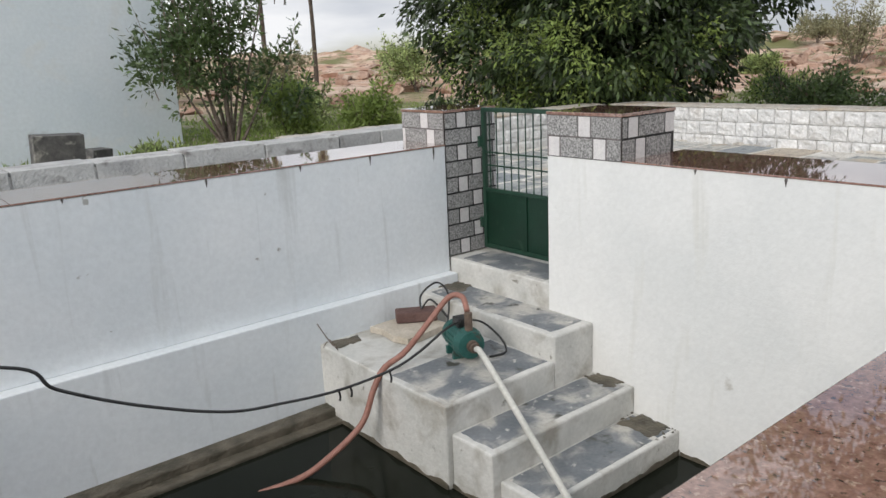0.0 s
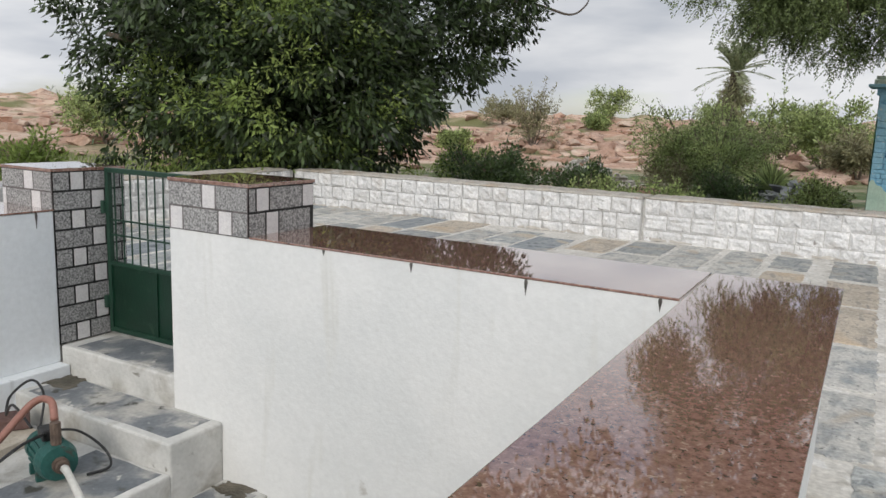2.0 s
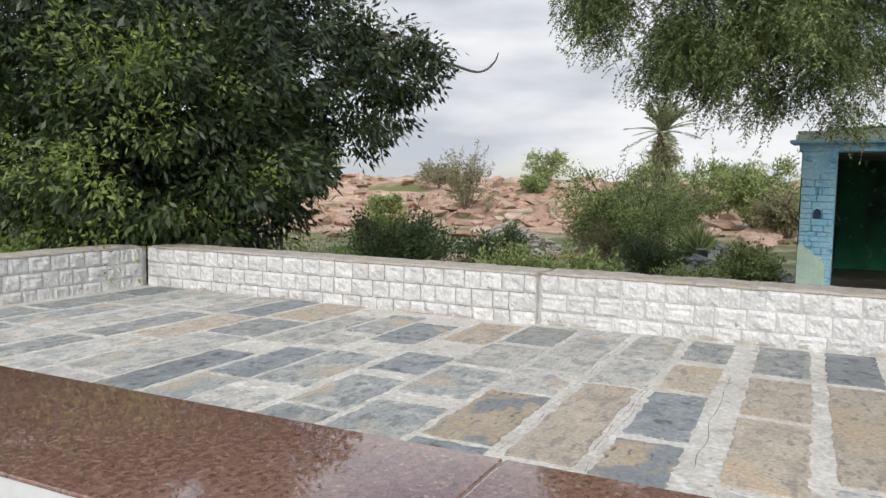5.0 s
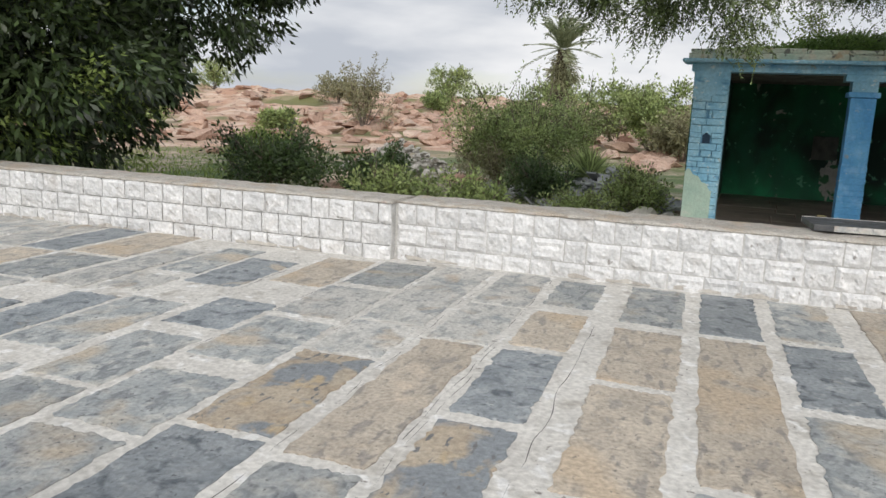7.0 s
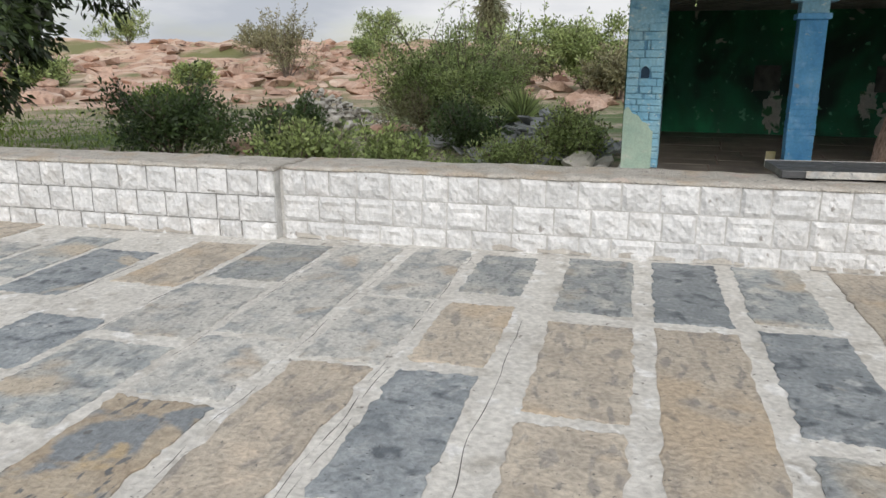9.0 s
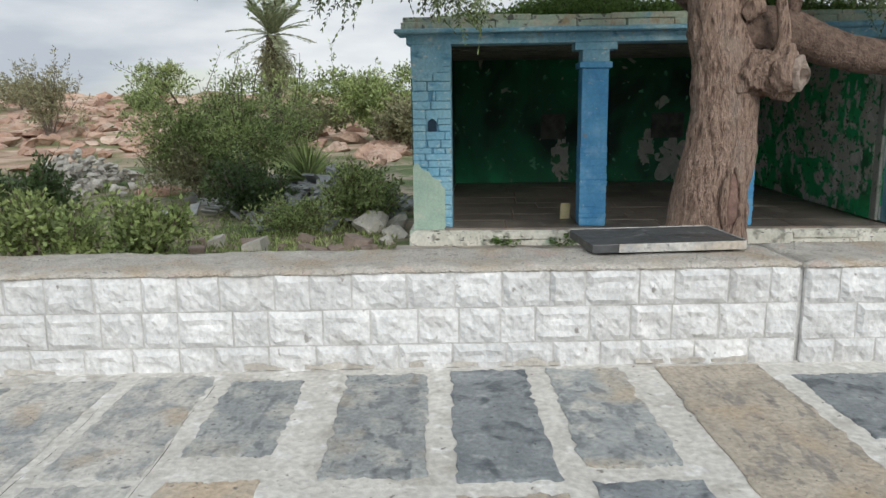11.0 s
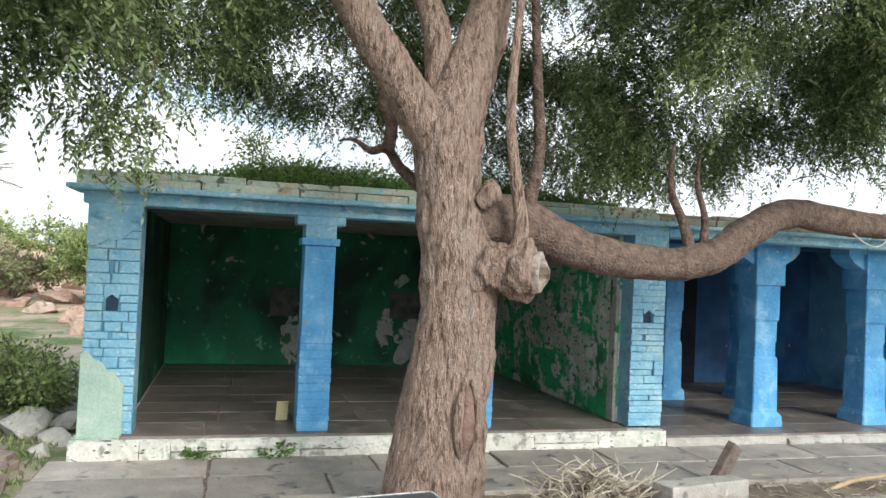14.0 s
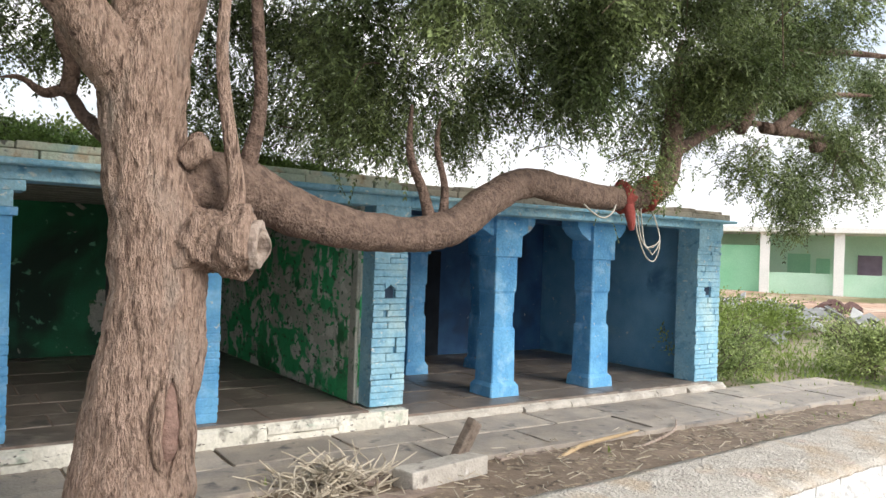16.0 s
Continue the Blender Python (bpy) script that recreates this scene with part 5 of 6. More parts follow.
flag = part("broken_flagstone", ragged(3.0, 3.48, 4.24, 4.66, -0.527, -0.475, 0.05), flag_tan)
tagged(flag, "broken tan flagstone lying on the platform", "stone")
bm = bmesh.new()
box(bm, -0.16, 0.16, -0.075, 0.075, 0, 0.085, bevel=0.014)
brick = part("brick_block", bm, brick_red)
brick.matrix_world = pose(3.32, 4.5, -0.473, 0, 0, -32)
tagged(brick, "dark red brick lying on a flagstone", "brick")
for i, (x, y, z) in enumerate(((2.62, 4.6, -0.53), (2.6, 4.5, -0.53))):
    hose("stick", [(x, y, z + 0.01), (x - 0.05, y + 0.02, z + 0.1), (x - 0.1, y + 0.03, z + 0.2 - i * 0.15)], 0.004, bark_grey, "thin dry stick lying on the platform", "stick", 5, 2)
scum_rs = random.Random(9)
bm = bmesh.new()
for i in range(60):
    x, y = scum_rs.uniform(3.0, 3.92), scum_rs.uniform(2.2, 2.9)
    if x < 3.75 and y > 2.3:
        x = scum_rs.uniform(3.78, 3.93)
    rock(bm, (x, y, -0.905 if y > 2.54 else -1.115), scum_rs.uniform(0.006, 0.016), i, 0.5)
debris = part("leaf_litter", bm, wet_slime)
tagged(debris, "dark rotten litter in the corners of the steps", "litter", kind="stuff")

# ---- slate table slab on the parapet ----
slate = thing("slate_slab", pose(11.46, -1.62, PT + 0.035, 0, 0, 4), "dark polished slate slab lying loose on the parapet", "stone slab")
bm = bmesh.new()
box(bm, -0.27, 0.27, -0.44, 0.5, 0, 0.055, bevel=0.006)
part("slab", bm, M("slate_top", (0.045, 0.047, 0.05), (0.085, 0.088, 0.09), 9, (0.3, 0.6), 0.15, 60, [((0.2, 0.2, 0.2), 12, 0.64, 0.7)]), slate)
part("edge", boxes((0.271, 0.279, -0.44, 0.5, 0.003, 0.058), bevel=0.002), slab_pale, slate, "chipped grey sawn edge")
part("edge", boxes((-0.271, 0.27, -0.449, -0.441, 0.003, 0.058), bevel=0.002), slab_pale, slate, "chipped grey sawn edge")
part("edge", boxes((-0.28, -0.271, -0.44, 0.34, 0.003, 0.054), bevel=0.002), slab_pale, slate, "chipped grey sawn edge")

# ---- card left in the building, sticks, blocks, rope and cloth ----
card = part("paper_card", boxes((-0.006, 0.006, -0.07, 0.07, 0, 0.24), bevel=0.003), M("card_mat", (0.58, 0.50, 0.25), (0.68, 0.62, 0.42), 6, 0.8, 0.1))
card.matrix_world = HOUSE @ pose(0.62, -2.13, FL + 0.01, 0, -12, 8)
tagged(card, "pale yellow card leaning on the column", "card")

straw = M("straw", (0.40, 0.35, 0.27), (0.55, 0.49, 0.40), 6, 0.9, 0.2, island=0.3)
sr = random.Random(21)
pile = thing("brushwood_pile", (15.0, -4.85, -0.6), "heap of dry straw-coloured sticks and stalks", "brushwood")
for k in range(4):
    bm = bmesh.new()
    for i in range(55):
        a, r = sr.uniform(0, 6.28), sr.uniform(0, 0.62)
        x, y, z = r * math.cos(a) * 0.7, r * math.sin(a), sr.uniform(0.0, 0.34) * (1 - r)
        b, ln_ = sr.uniform(0, 6.28), sr.uniform(0.2, 0.5)
        tube(bm, [(x, y, z), (x + math.cos(b) * ln_ * 0.5, y + math.sin(b) * ln_ * 0.5, z + sr.uniform(0, 0.14)), (x + math.cos(b + 0.5) * ln_, y + math.sin(b + 0.5) * ln_, z + sr.uniform(-0.05, 0.25))], [0.011, 0.009, 0.005], 5, 3)
    tagged(part("stalk_mass", bm, straw, pile), kind="stuff")


def loose_block(name, at, size, material, label, category):
    bm = bmesh.new()
    box(bm, -size[0] / 2, size[0] / 2, -size[1] / 2, size[1] / 2, 0, size[2], bevel=0.016)
    for v in bm.verts:
        v.co += noise.noise_vector(v.co * 6 + Vector((size[0] * 9, 0, 0))) * 0.01
    ob = part(name, bm, material)
    ob.matrix_world = at
    return tagged(ob, label, category)


loose_block("kerb_block", pose(14.75, -5.95, -0.6, 0, 3, 6), (0.3, 1.0, 0.27), cement_cap, "weathered grey stone block on bare soil", "stone block")
loose_block("kerb_block", pose(15.0, -5.3, -0.62, 0, 0, -12), (0.2, 0.5, 0.16), rubble_mat, "brown stone block on bare soil", "stone block")
loose_block("wood_plank", pose(14.95, -6.2, -0.55, 30, -8, 12), (0.1, 0.16, 0.6), bark_grey, "short grey plank leaning on a stone block", "plank")
loose_block("wood_beam", pose(14.9, -7.6, -0.58, 2, 0, -3), (0.16, 1.6, 0.1), bark_cut, "old timber lying along the pavement edge", "timber")
hose("dry_branch", [(14.6, -7.3, -0.52), (14.75, -7.9, -0.44), (14.65, -8.5, -0.36), (14.8, -9.0, -0.4)], [0.03, 0.028, 0.02, 0.012], M("dry_wood", (0.40, 0.29, 0.17), (0.5, 0.38, 0.24), 8, 0.9, 0.4), "dry tan branch lying on the ground", "branch", 7, 4)
loose_block("kerb_block", pose(14.5, -5.3, -0.62, 2, 0, 4), (0.2, 0.9, 0.15), rubble_mat, "long brown stone block on bare soil", "stone block")
hose("dry_branch", [(14.5, -8.6, -0.5), (14.6, -9.4, -0.42), (14.9, -9.9, -0.38)], [0.022, 0.018, 0.01], bark_cut, "dry tan branch lying on the ground", "branch", 7, 4)

cloth_red = M("cloth_red", (0.24, 0.045, 0.038), (0.36, 0.085, 0.07), 7, 0.9, 0.5, 30)
for c, s in (((14.44, -8.1, 2.36), 1.0), ((14.5, -8.62, 2.44), 1.15)):
    bm = bmesh.new()
    bmesh.ops.create_uvsphere(bm, u_segments=20, v_segments=12, radius=0.165 * s)
    for v in bm.verts:
        v.co += v.co.normalized() * 0.07 * noise.noise(v.co * 14 + Vector(c))
        v.co.y *= 0.72
    ob = part("red_cloth", bm, cloth_red, smooth=True)
    ob.matrix_world = Matrix.Translation(c)
    tagged(ob, "faded red cloth knotted round the limb", "cloth")
hose("red_rag", [(14.38, -8.1, 2.34), (14.3, -8.08, 2.16), (14.31, -8.12, 2.0)], [0.07, 0.06, 0.03], cloth_red, "faded red rag hanging from the limb", "cloth", 7, 4)
rope_mat = M("rope_mat", (0.42, 0.40, 0.34), (0.52, 0.5, 0.44), 30, 0.9, 0.5, 90)
for k in range(3):
    o = 0.07 * k
    hose("rope", [(14.44, -8.28 - o, 2.36), (14.36, -8.28 - o, 2.0 - o), (14.34, -8.42 - o, 1.72 + 0.06 * k), (14.36, -8.62 + o * 0.5, 1.68 + o), (14.38, -8.72, 1.95), (14.46, -8.6, 2.36)], 0.008, rope_mat, "pale rope hanging in a loop from the limb", "rope", 6, 6)
hose("rope", [(14.3, -7.2, 2.32), (14.22, -7.35, 2.16), (14.22, -7.55, 2.1), (14.26, -7.75, 2.18), (14.34, -7.9, 2.32)], 0.009, rope_mat, "pale rope slung under the limb", "rope", 6, 6)

# ---- plants ----
def bush(name, at, rx, ry, h, clumps, per, leaf, size, label, seed, stems=7, spread=0.16, low=0.1, category="bush"):
    at = (at[0], at[1], ground_height(at[0], at[1]) - 0.03)
    root = thing(name, at, label, category)
    rs = np.random.RandomState(seed)
    blobs = []
    for i in range(16):
        a, q = rs.uniform(0, 6.28), rs.uniform(0.1, 0.8)
        zz = rs.uniform(low + 0.15, 0.8) * h
        k = rs.uniform(0.22, 0.42) * (1.25 - 0.5 * zz / h)
        blobs.append((rx * q * math.cos(a), ry * q * math.sin(a), zz, rx * k, ry * k, h * rs.uniform(0.14, 0.24)))
    bm = bmesh.new()
    for i in range(stems):
        b = blobs[i % len(blobs)]
        tube(bm, [(rs.uniform(-0.1, 0.1), rs.uniform(-0.1, 0.1), 0), (b[0] * 0.45, b[1] * 0.45, b[2] * 0.55), (b[0], b[1], b[2] + 0.15 * h), (b[0] * 1.2, b[1] * 1.2, b[2] + 0.24 * h)], [0.03 + 0.008 * h, 0.025, 0.014, 0.005], 5, 3)
    part("stem", bm, bark_grey, root)
    p, w = clumped(rs, blobs, int(clumps * 0.62), int(per * 1.5), spread * 0.8, 0.3, -0.15)
    shoots, sp, sw = bmesh.new(), [], []
    for b in blobs:
        for i in range(3):
            f = np.array(b[:3]) + rs.normal(size=3) * np.array([rx, ry, h]) * 0.08
            d = np.array([b[0] * 0.25 + rs.normal() * 0.12 * rx, b[1] * 0.25 + rs.normal() * 0.12 * ry, h * rs.uniform(0.18, 0.4)])
            tube(shoots, [tuple(f), tuple(f + d * 0.5 + rs.normal(size=3) * 0.02), tuple(f + d)], [0.012, 0.008, 0.003], 4, 2)
            for k in range(26):
                u = rs.uniform(0.1, 1.0)
                q = rs.normal(size=3)
                sp.append(f + d * u + q * 0.045)
                sw.append(q / np.linalg.norm(q) + np.array([0, 0, 0.5]))
    tagged(part("shoot_mass", shoots, bark_grey, root), kind="stuff")
    p, w = np.concatenate([p, np.array(sp)]), np.concatenate([w, np.array(sw)])
    p[:, 2] = np.maximum(p[:, 2], 0.03)
    leaves("foliage", p, w, size[0] * 0.75, size[1] * 0.8, leaf, root)
    return root


bush("thorn_bush", (23.6, 4.1), 2.3, 2.5, 3.0, 760, 26, leaf_bush, (0.14, 0.05), "large tangled grey-green thorn bush", 3, 12)
bush("thorn_bush", (20.6, 2.9), 0.9, 0.9, 1.0, 170, 24, leaf_dark, (0.12, 0.05), "dark green bush beside the rubble", 31)
bush("thorn_bush", (22.8, 4.7), 1.3, 1.2, 1.4, 260, 22, leaf_dry, (0.12, 0.045), "olive thorn bush with dry twigs", 32, 10)
bush("leafy_bush", (18.4, 8.5), 1.2, 1.5, 1.45, 260, 24, leaf_dark, (0.14, 0.06), "low dark leafy bush behind the parapet", 4)
bush("leafy_bush", (18.8, 6.2), 1.0, 0.9, 1.05, 150, 24, leaf_dark, (0.14, 0.06), "low dark leafy bush behind the parapet", 14)
bush("leafy_bush", (23.5, 12.2), 1.1, 1.1, 1.1, 130, 22, leaf_light, (0.17, 0.06), "yellow-green leafy bush on the grass", 6)
bush("round_bush", (42, 2.2), 3.0, 3.0, 3.5, 560, 24, leaf_bush, (0.26, 0.11), "rounded green bush far off", 7)
bush("round_bush", (44, 5.6), 2.2, 2.2, 2.0, 220, 22, leaf_dry, (0.26, 0.1), "rounded olive bush far off", 8)
bush("round_bush", (39, 0.6), 2.2, 2.0, 1.9, 220, 22, leaf_dry, (0.24, 0.1), "rounded olive bush far off", 81)
bush("sparse_tree", (45, 18.8), 1.6, 1.6, 3.6, 130, 18, leaf_dry, (0.26, 0.08), "thin grey-green thorn tree on the rocks", 9, 12, 0.22, category="tree")
bush("sparse_tree", (62, 20.5), 1.5, 1.4, 1.3, 130, 22, leaf_bush, (0.3, 0.12), "small green tree on the rocks", 10, category="tree")
bush("yard_shrub", (7.4, 17.0), 1.9, 1.7, 4.6, 210, 20, leaf_dark, (0.24, 0.085), "tall leafy shrub with thin stems before the house", 12, 14, 0.22, 0.2)
bush("yard_shrub", (9.4, 17.6), 1.0, 1.0, 1.5, 110, 20, leaf_light, (0.2, 0.07), "young yellow-green shrub on the grass", 13)
bush("yard_shrub", (10.4, 15.6), 1.0, 1.0, 1.4, 110, 20, leaf_light, (0.2, 0.07), "young yellow-green shrub on the grass", 15)
bush("yard_shrub", (12.0, 22.0), 1.8, 1.6, 1.6, 150, 20, leaf_bush, (0.24, 0.09), "green shrub on the grass", 16)
bush("yard_shrub", (5.0, 15.2), 0.7, 0.6, 0.6, 60, 18, leaf_bush, (0.16, 0.06), "low weeds at the foot of the house", 17)
for i, (x, y, r, h) in enumerate(((18, 36, 2.5, 2.4), (26, 34, 2.6, 2.8), (31, 30, 2.2, 2.2), (14, 40, 2.4, 2.2), (38, 29, 1.6, 1.3), (41, 22, 1.0, 0.9), (60, 28, 2.4, 2.4), (70, 22, 2.6, 2.6), (66, 44, 3.2, 3.0), (48, 48, 3.0, 3.0), (80, 14, 2.6, 2.4), (75, 6, 3, 2.2))):
    bush("field_bush", (x, y), r, r, h, 130, 20, leaf_bush if i % 3 else leaf_dry, (0.3, 0.12), "scattered green bush among the rocks", 40 + i, 6, 0.25)
bush("field_bush", (17.2, -13.8), 1.3, 1.2, 1.0, 260, 24, leaf_bush, (0.1, 0.045), "low green bush at the end of the building", 60)
bush("field_bush", (18.6, -16.0), 2.0, 1.8, 1.2, 300, 24, leaf_light, (0.11, 0.05), "low green bush at the end of the building", 61)
bush("field_bush", (15.6, -17.4), 1.6, 1.6, 1.0, 260, 24, leaf_bush, (0.11, 0.05), "low green bush at the end of the building", 62)
bush("field_bush", (22.0, -21.0), 3.0, 2.5, 1.4, 300, 24, leaf_light, (0.15, 0.06), "spreading pale green bush", 63)
bush("roadside_weed", (16.2, 3.3), 0.6, 0.6, 0.9, 90, 20, leaf_bush, (0.12, 0.06), "broad-leaved weed among the stones", 64, 5)
bush("roadside_weed", (16.0, 4.6), 0.9, 0.9, 1.0, 130, 20, leaf_bush, (0.12, 0.06), "broad-leaved weed among the stones", 65, 5)
bush("roadside_weed", (18.6, 2.0), 0.8, 0.8, 0.5, 110, 20, leaf_bush, (0.09, 0.04), "low weed among the stones", 66, 4)
bush("roadside_weed", (19.4, 0.9), 1.0, 0.8, 1.0, 190, 22, leaf_bush, (0.11, 0.05), "green weed on the slate heap", 67, 4)

# creeper on the roof
rs_r = np.random.RandomState(33)
n_r = 75000
ry = -rs_r.uniform(0.35, 6.3, n_r)
rx = rs_r.uniform(0.1, 3.2, n_r)
top = 0.10 + 0.16 * np.abs(np.sin(ry * 0.8 + 1.0)) + 0.2 * np.sin(ry * 2.3) * 0.5 + 0.05 * rs_r.normal(size=n_r)
zz = TOP + 0.04 + np.clip(top, 0.03, 0.5) * rs_r.uniform(0, 1, n_r) ** 0.6 * np.clip((-ry - 0.2) / 0.8, 0.2, 1) * (1 - 0.4 * np.clip((-ry - 4.8) / 1.5, 0, 1))
mh = np.array(HOUSE)
pts = np.stack([rx, ry, zz], 1) @ mh[:3, :3].T + mh[:3, 3]
creeper = thing("roof_creeper", (17.1, 0.06, TOP), "dense green creeper sprawling over the flat roof", "creeper")
wy = rs_r.normal(size=(n_r, 3)) + np.array([-0.3, 0, 0.5])
leaves("foliage", pts - np.array([17.1, 0.06, TOP]), wy, 0.05, 0.028, leaf_roof, creeper)
bm = bmesh.new()
for i in range(60):
    q = Vector(pts[i * 60]) - Vector((17.1, 0.06, TOP))
    tube(bm, [(q.x, q.y, 0.03), (q.x + 0.1, q.y - 0.3, 0.14), (q.x, q.y - 0.6, 0.05)], 0.008, 4, 2)
part("vine_mass", bm, bark_grey, creeper)
p, w = clumped(rs_r, [(0.8, -1.75, 0.42, 0.22, 0.22, 0.3), (1.0, -3.2, 0.3, 0.5, 0.5, 0.16)], 60, 30, 0.08)
leaves("shoot_tuft", p, w, 0.06, 0.03, leaf_light, creeper)


# ---- date palm, palmyra palms, fan palm ----
bark_dark = M("bark_dark", (0.05, 0.04, 0.032), (0.11, 0.085, 0.065), 8, 0.95, 0.6, 30)


def palm(name, at, height, r, fronds, length, label, seed, skirt=0.0, fan=False):
    root = thing(name, (at[0], at[1], ground_height(*at) - 0.1), label, "palm tree")
    rs = random.Random(seed)
    bm = bmesh.new()
    tube(bm, [(0, 0, 0), (0.06, 0.03, height * 0.4), (0.0, 0.05, height * 0.75), (0, 0, height)], [r * 1.15, r, r * 0.95, r * 0.9], 10, 6, 0.2, 5)
    part("trunk", bm, bark_dark, root)
    P, W = [], []
    for i in range(fronds):
        a = i * 2.4 + rs.uniform(-0.3, 0.3)
        el = rs.uniform(0.75, 1.5) if not skirt or i > fronds * skirt else rs.uniform(-1.0, 0.75)
        d = Vector((math.cos(a) * math.cos(el), math.sin(a) * math.cos(el), math.sin(el)))
        L = length * rs.uniform(0.8, 1.1)
        side = d.cross(Vector((0, 0, 1))).normalized()
        for k in range(26):
            t = (k + 1) / 26
            q = Vector((0, 0, height)) + d * L * t + Vector((0, 0, (-0.32 if fan else -0.2) * L * t * t))
            fw = (d + Vector((0, 0, -t))).normalized()
            for s in (1, -1):
                P.append(q)
                W.append(side * s * 0.8 + fw * 0.7 + Vector((0, 0, 0.25)))
    leaves("fronds", np.array(P), np.array(W), length * (0.26 if fan else 0.2), length * (0.05 if fan else 0.026), leaf_dark if fan else frond_mat, root, "arching feathery fronds")
    if skirt:
        p2, w2 = clumped(np.random.RandomState(seed), [(0, 0, height * 0.78, r * 1.5, r * 1.5, height * 0.16)], 110, 16, 0.1, 0.7, 0.9)
        leaves("dead_fronds", p2, w2, 0.3, 0.05, leaf_dry, root, "dry brown frond stubs")
    return root


palm("date_palm", (34.6, 5.4), 4.5, 0.24, 48, 1.55, "date palm with a ragged trunk and grey-green fronds", 3, 0.25)
palm("palmyra_palm", (25.5, 44.0), 9.4, 0.13, 26, 1.6, "tall slender palm with drooping dry leaves", 5, 0.45, True)
palm("palmyra_palm", (22.3, 44.6), 9.8, 0.13, 26, 1.6, "tall slender palm with drooping dry leaves", 6, 0.45, True)

fanp = thing("fan_palm", (21.4, 2.0, -0.55), "young fan palm with stiff pleated leaves", "palm")
P, W = [], []
fr = random.Random(8)
bm = bmesh.new()
for i in range(9):
    a, el = fr.uniform(0, 6.28), fr.uniform(0.5, 1.3)
    d = Vector((math.cos(a) * math.cos(el), math.sin(a) * math.cos(el), math.sin(el)))
    c = d * fr.uniform(0.7, 1.0)
    tube(bm, [(0, 0, 0), c * 0.5, c], 0.012, 5, 2)
    side = d.cross(Vector((0.2, 0.1, 1))).normalized()
    P, W = [], []
    for k in range(34):
        b = -1.5 + 3.0 * k / 33
        P.append(c)
        W.append(d * math.cos(b) + side * math.sin(b))
    leaves("fan", np.array(P), np.array(W), 0.62, 0.055, leaf_bush, fanp)
part("stalk", bm, leaf_bush, fanp)


# ---- rubble, heaps and boulders ----
def heap(name, n, centre, spread, size, material, label, seed, flat=0.75, category="rubble", high=0.0):
    rs = random.Random(seed)
    bm = bmesh.new()
    for i in range(n):
        x, y = rs.gauss(centre[0], spread[0]), rs.gauss(centre[1], spread[1])
        r = size * rs.uniform(0.45, 1.25)
        k = math.exp(-((x - centre[0]) / spread[0]) ** 2 * 0.5 - ((y - centre[1]) / spread[1]) ** 2 * 0.5)
        rock(bm, (x, y, ground_height(x, y) + r * flat * 0.35 + high * k * rs.uniform(0.3, 1)), r, seed * 100 + i, flat)
    return tagged(part(name, bm, material), label, category, kind="stuff")


def chunk(bm, r, seed, tilt=14):
    """A broken block: a box with its corners pulled about and its edges chipped."""
    rs = random.Random(seed)
    a, b, c = r * rs.uniform(0.8, 1.45), r * rs.uniform(0.65, 1.05), r * rs.uniform(0.5, 0.95)
    v = box(bm, -a, a, -b, b, -c, c)
    for w in v:
        w.co += Vector((rs.uniform(-0.3, 0.3) * a, rs.uniform(-0.3, 0.3) * b, rs.uniform(-0.3, 0.3) * c))
    bmesh.ops.bevel(bm, geom=list(bm.edges), offset=r * 0.07, segments=1, affect="EDGES", profile=0.5)
    bmesh.ops.transform(bm, matrix=pose(0, 0, 0, rs.uniform(-tilt, tilt), rs.uniform(-tilt, tilt), 0), verts=bm.verts)
    return bm


rk = random.Random(17)
for i in range(84):
    t = rk.uniform(0, 1)
    x, y = 14.6 + 3.3 * rk.uniform(0, 1), 0.65 + 3.2 * t
    if y < 1.0 and x < 15.6:
        y += 0.5
    r = 0.04 + 0.12 * rk.random() ** 1.6
    bm = chunk(bmesh.new(), r, 500 + i)
    ob = part("field_stone", bm, rubble_mat if i % 9 else pale_rock)
    ob.matrix_world = pose(x, y, ground_height(x, y) + r * 0.3, 0, 0, i * 40)
    tagged(ob, "broken reddish-brown field stone lying on the soil" if i % 9 else "broken pale stone lying on the soil", "stone", "stones beside the building")
for i, (x, y, r) in enumerate(((18.6, 0.75, 0.26), (18.2, 0.42, 0.22), (18.9, 0.4, 0.22), (17.6, 0.5, 0.15))):
    bm = bmesh.new()
    rock(bm, (0, 0, 0), r, 700 + i, 0.75)
    ob = part("pale_boulder", bm, pale_rock)
    ob.matrix_world = pose(x, y, ground_height(x, y) + r * 0.35)
    tagged(ob, "pale lime-stained boulder by the building's corner", "stone", "pale boulders")
heap("gravel", 260, (16.3, 2.2), (0.9, 1.1), 0.045, rubble_mat, "scattered small brown stones on the soil", 3)


def slate_heap(centre, spread, n, seed, high, label, size=0.4):
    rs = random.Random(seed)
    bm = bmesh.new()
    for i in range(n):
        x, y = rs.gauss(centre[0], spread[0]), rs.gauss(centre[1], spread[1])
        k = math.exp(-((x - centre[0]) / spread[0]) ** 2 * 0.5 - ((y - centre[1]) / spread[1]) ** 2 * 0.5)
        a, b = size * rs.uniform(0.4, 1.2), size * rs.uniform(0.3, 0.8)
        m = pose(x, y, ground_height(x, y) + 0.06 + high * k * rs.uniform(0.2, 1), rs.uniform(-40, 40), rs.uniform(-40, 40), rs.uniform(0, 360))
        box(bm, -a / 2, a / 2, -b / 2, b / 2, -0.02, 0.02, m=m)
    return tagged(part("slate_heap", bm, slate_rubble), label, "rubble", kind="stuff")


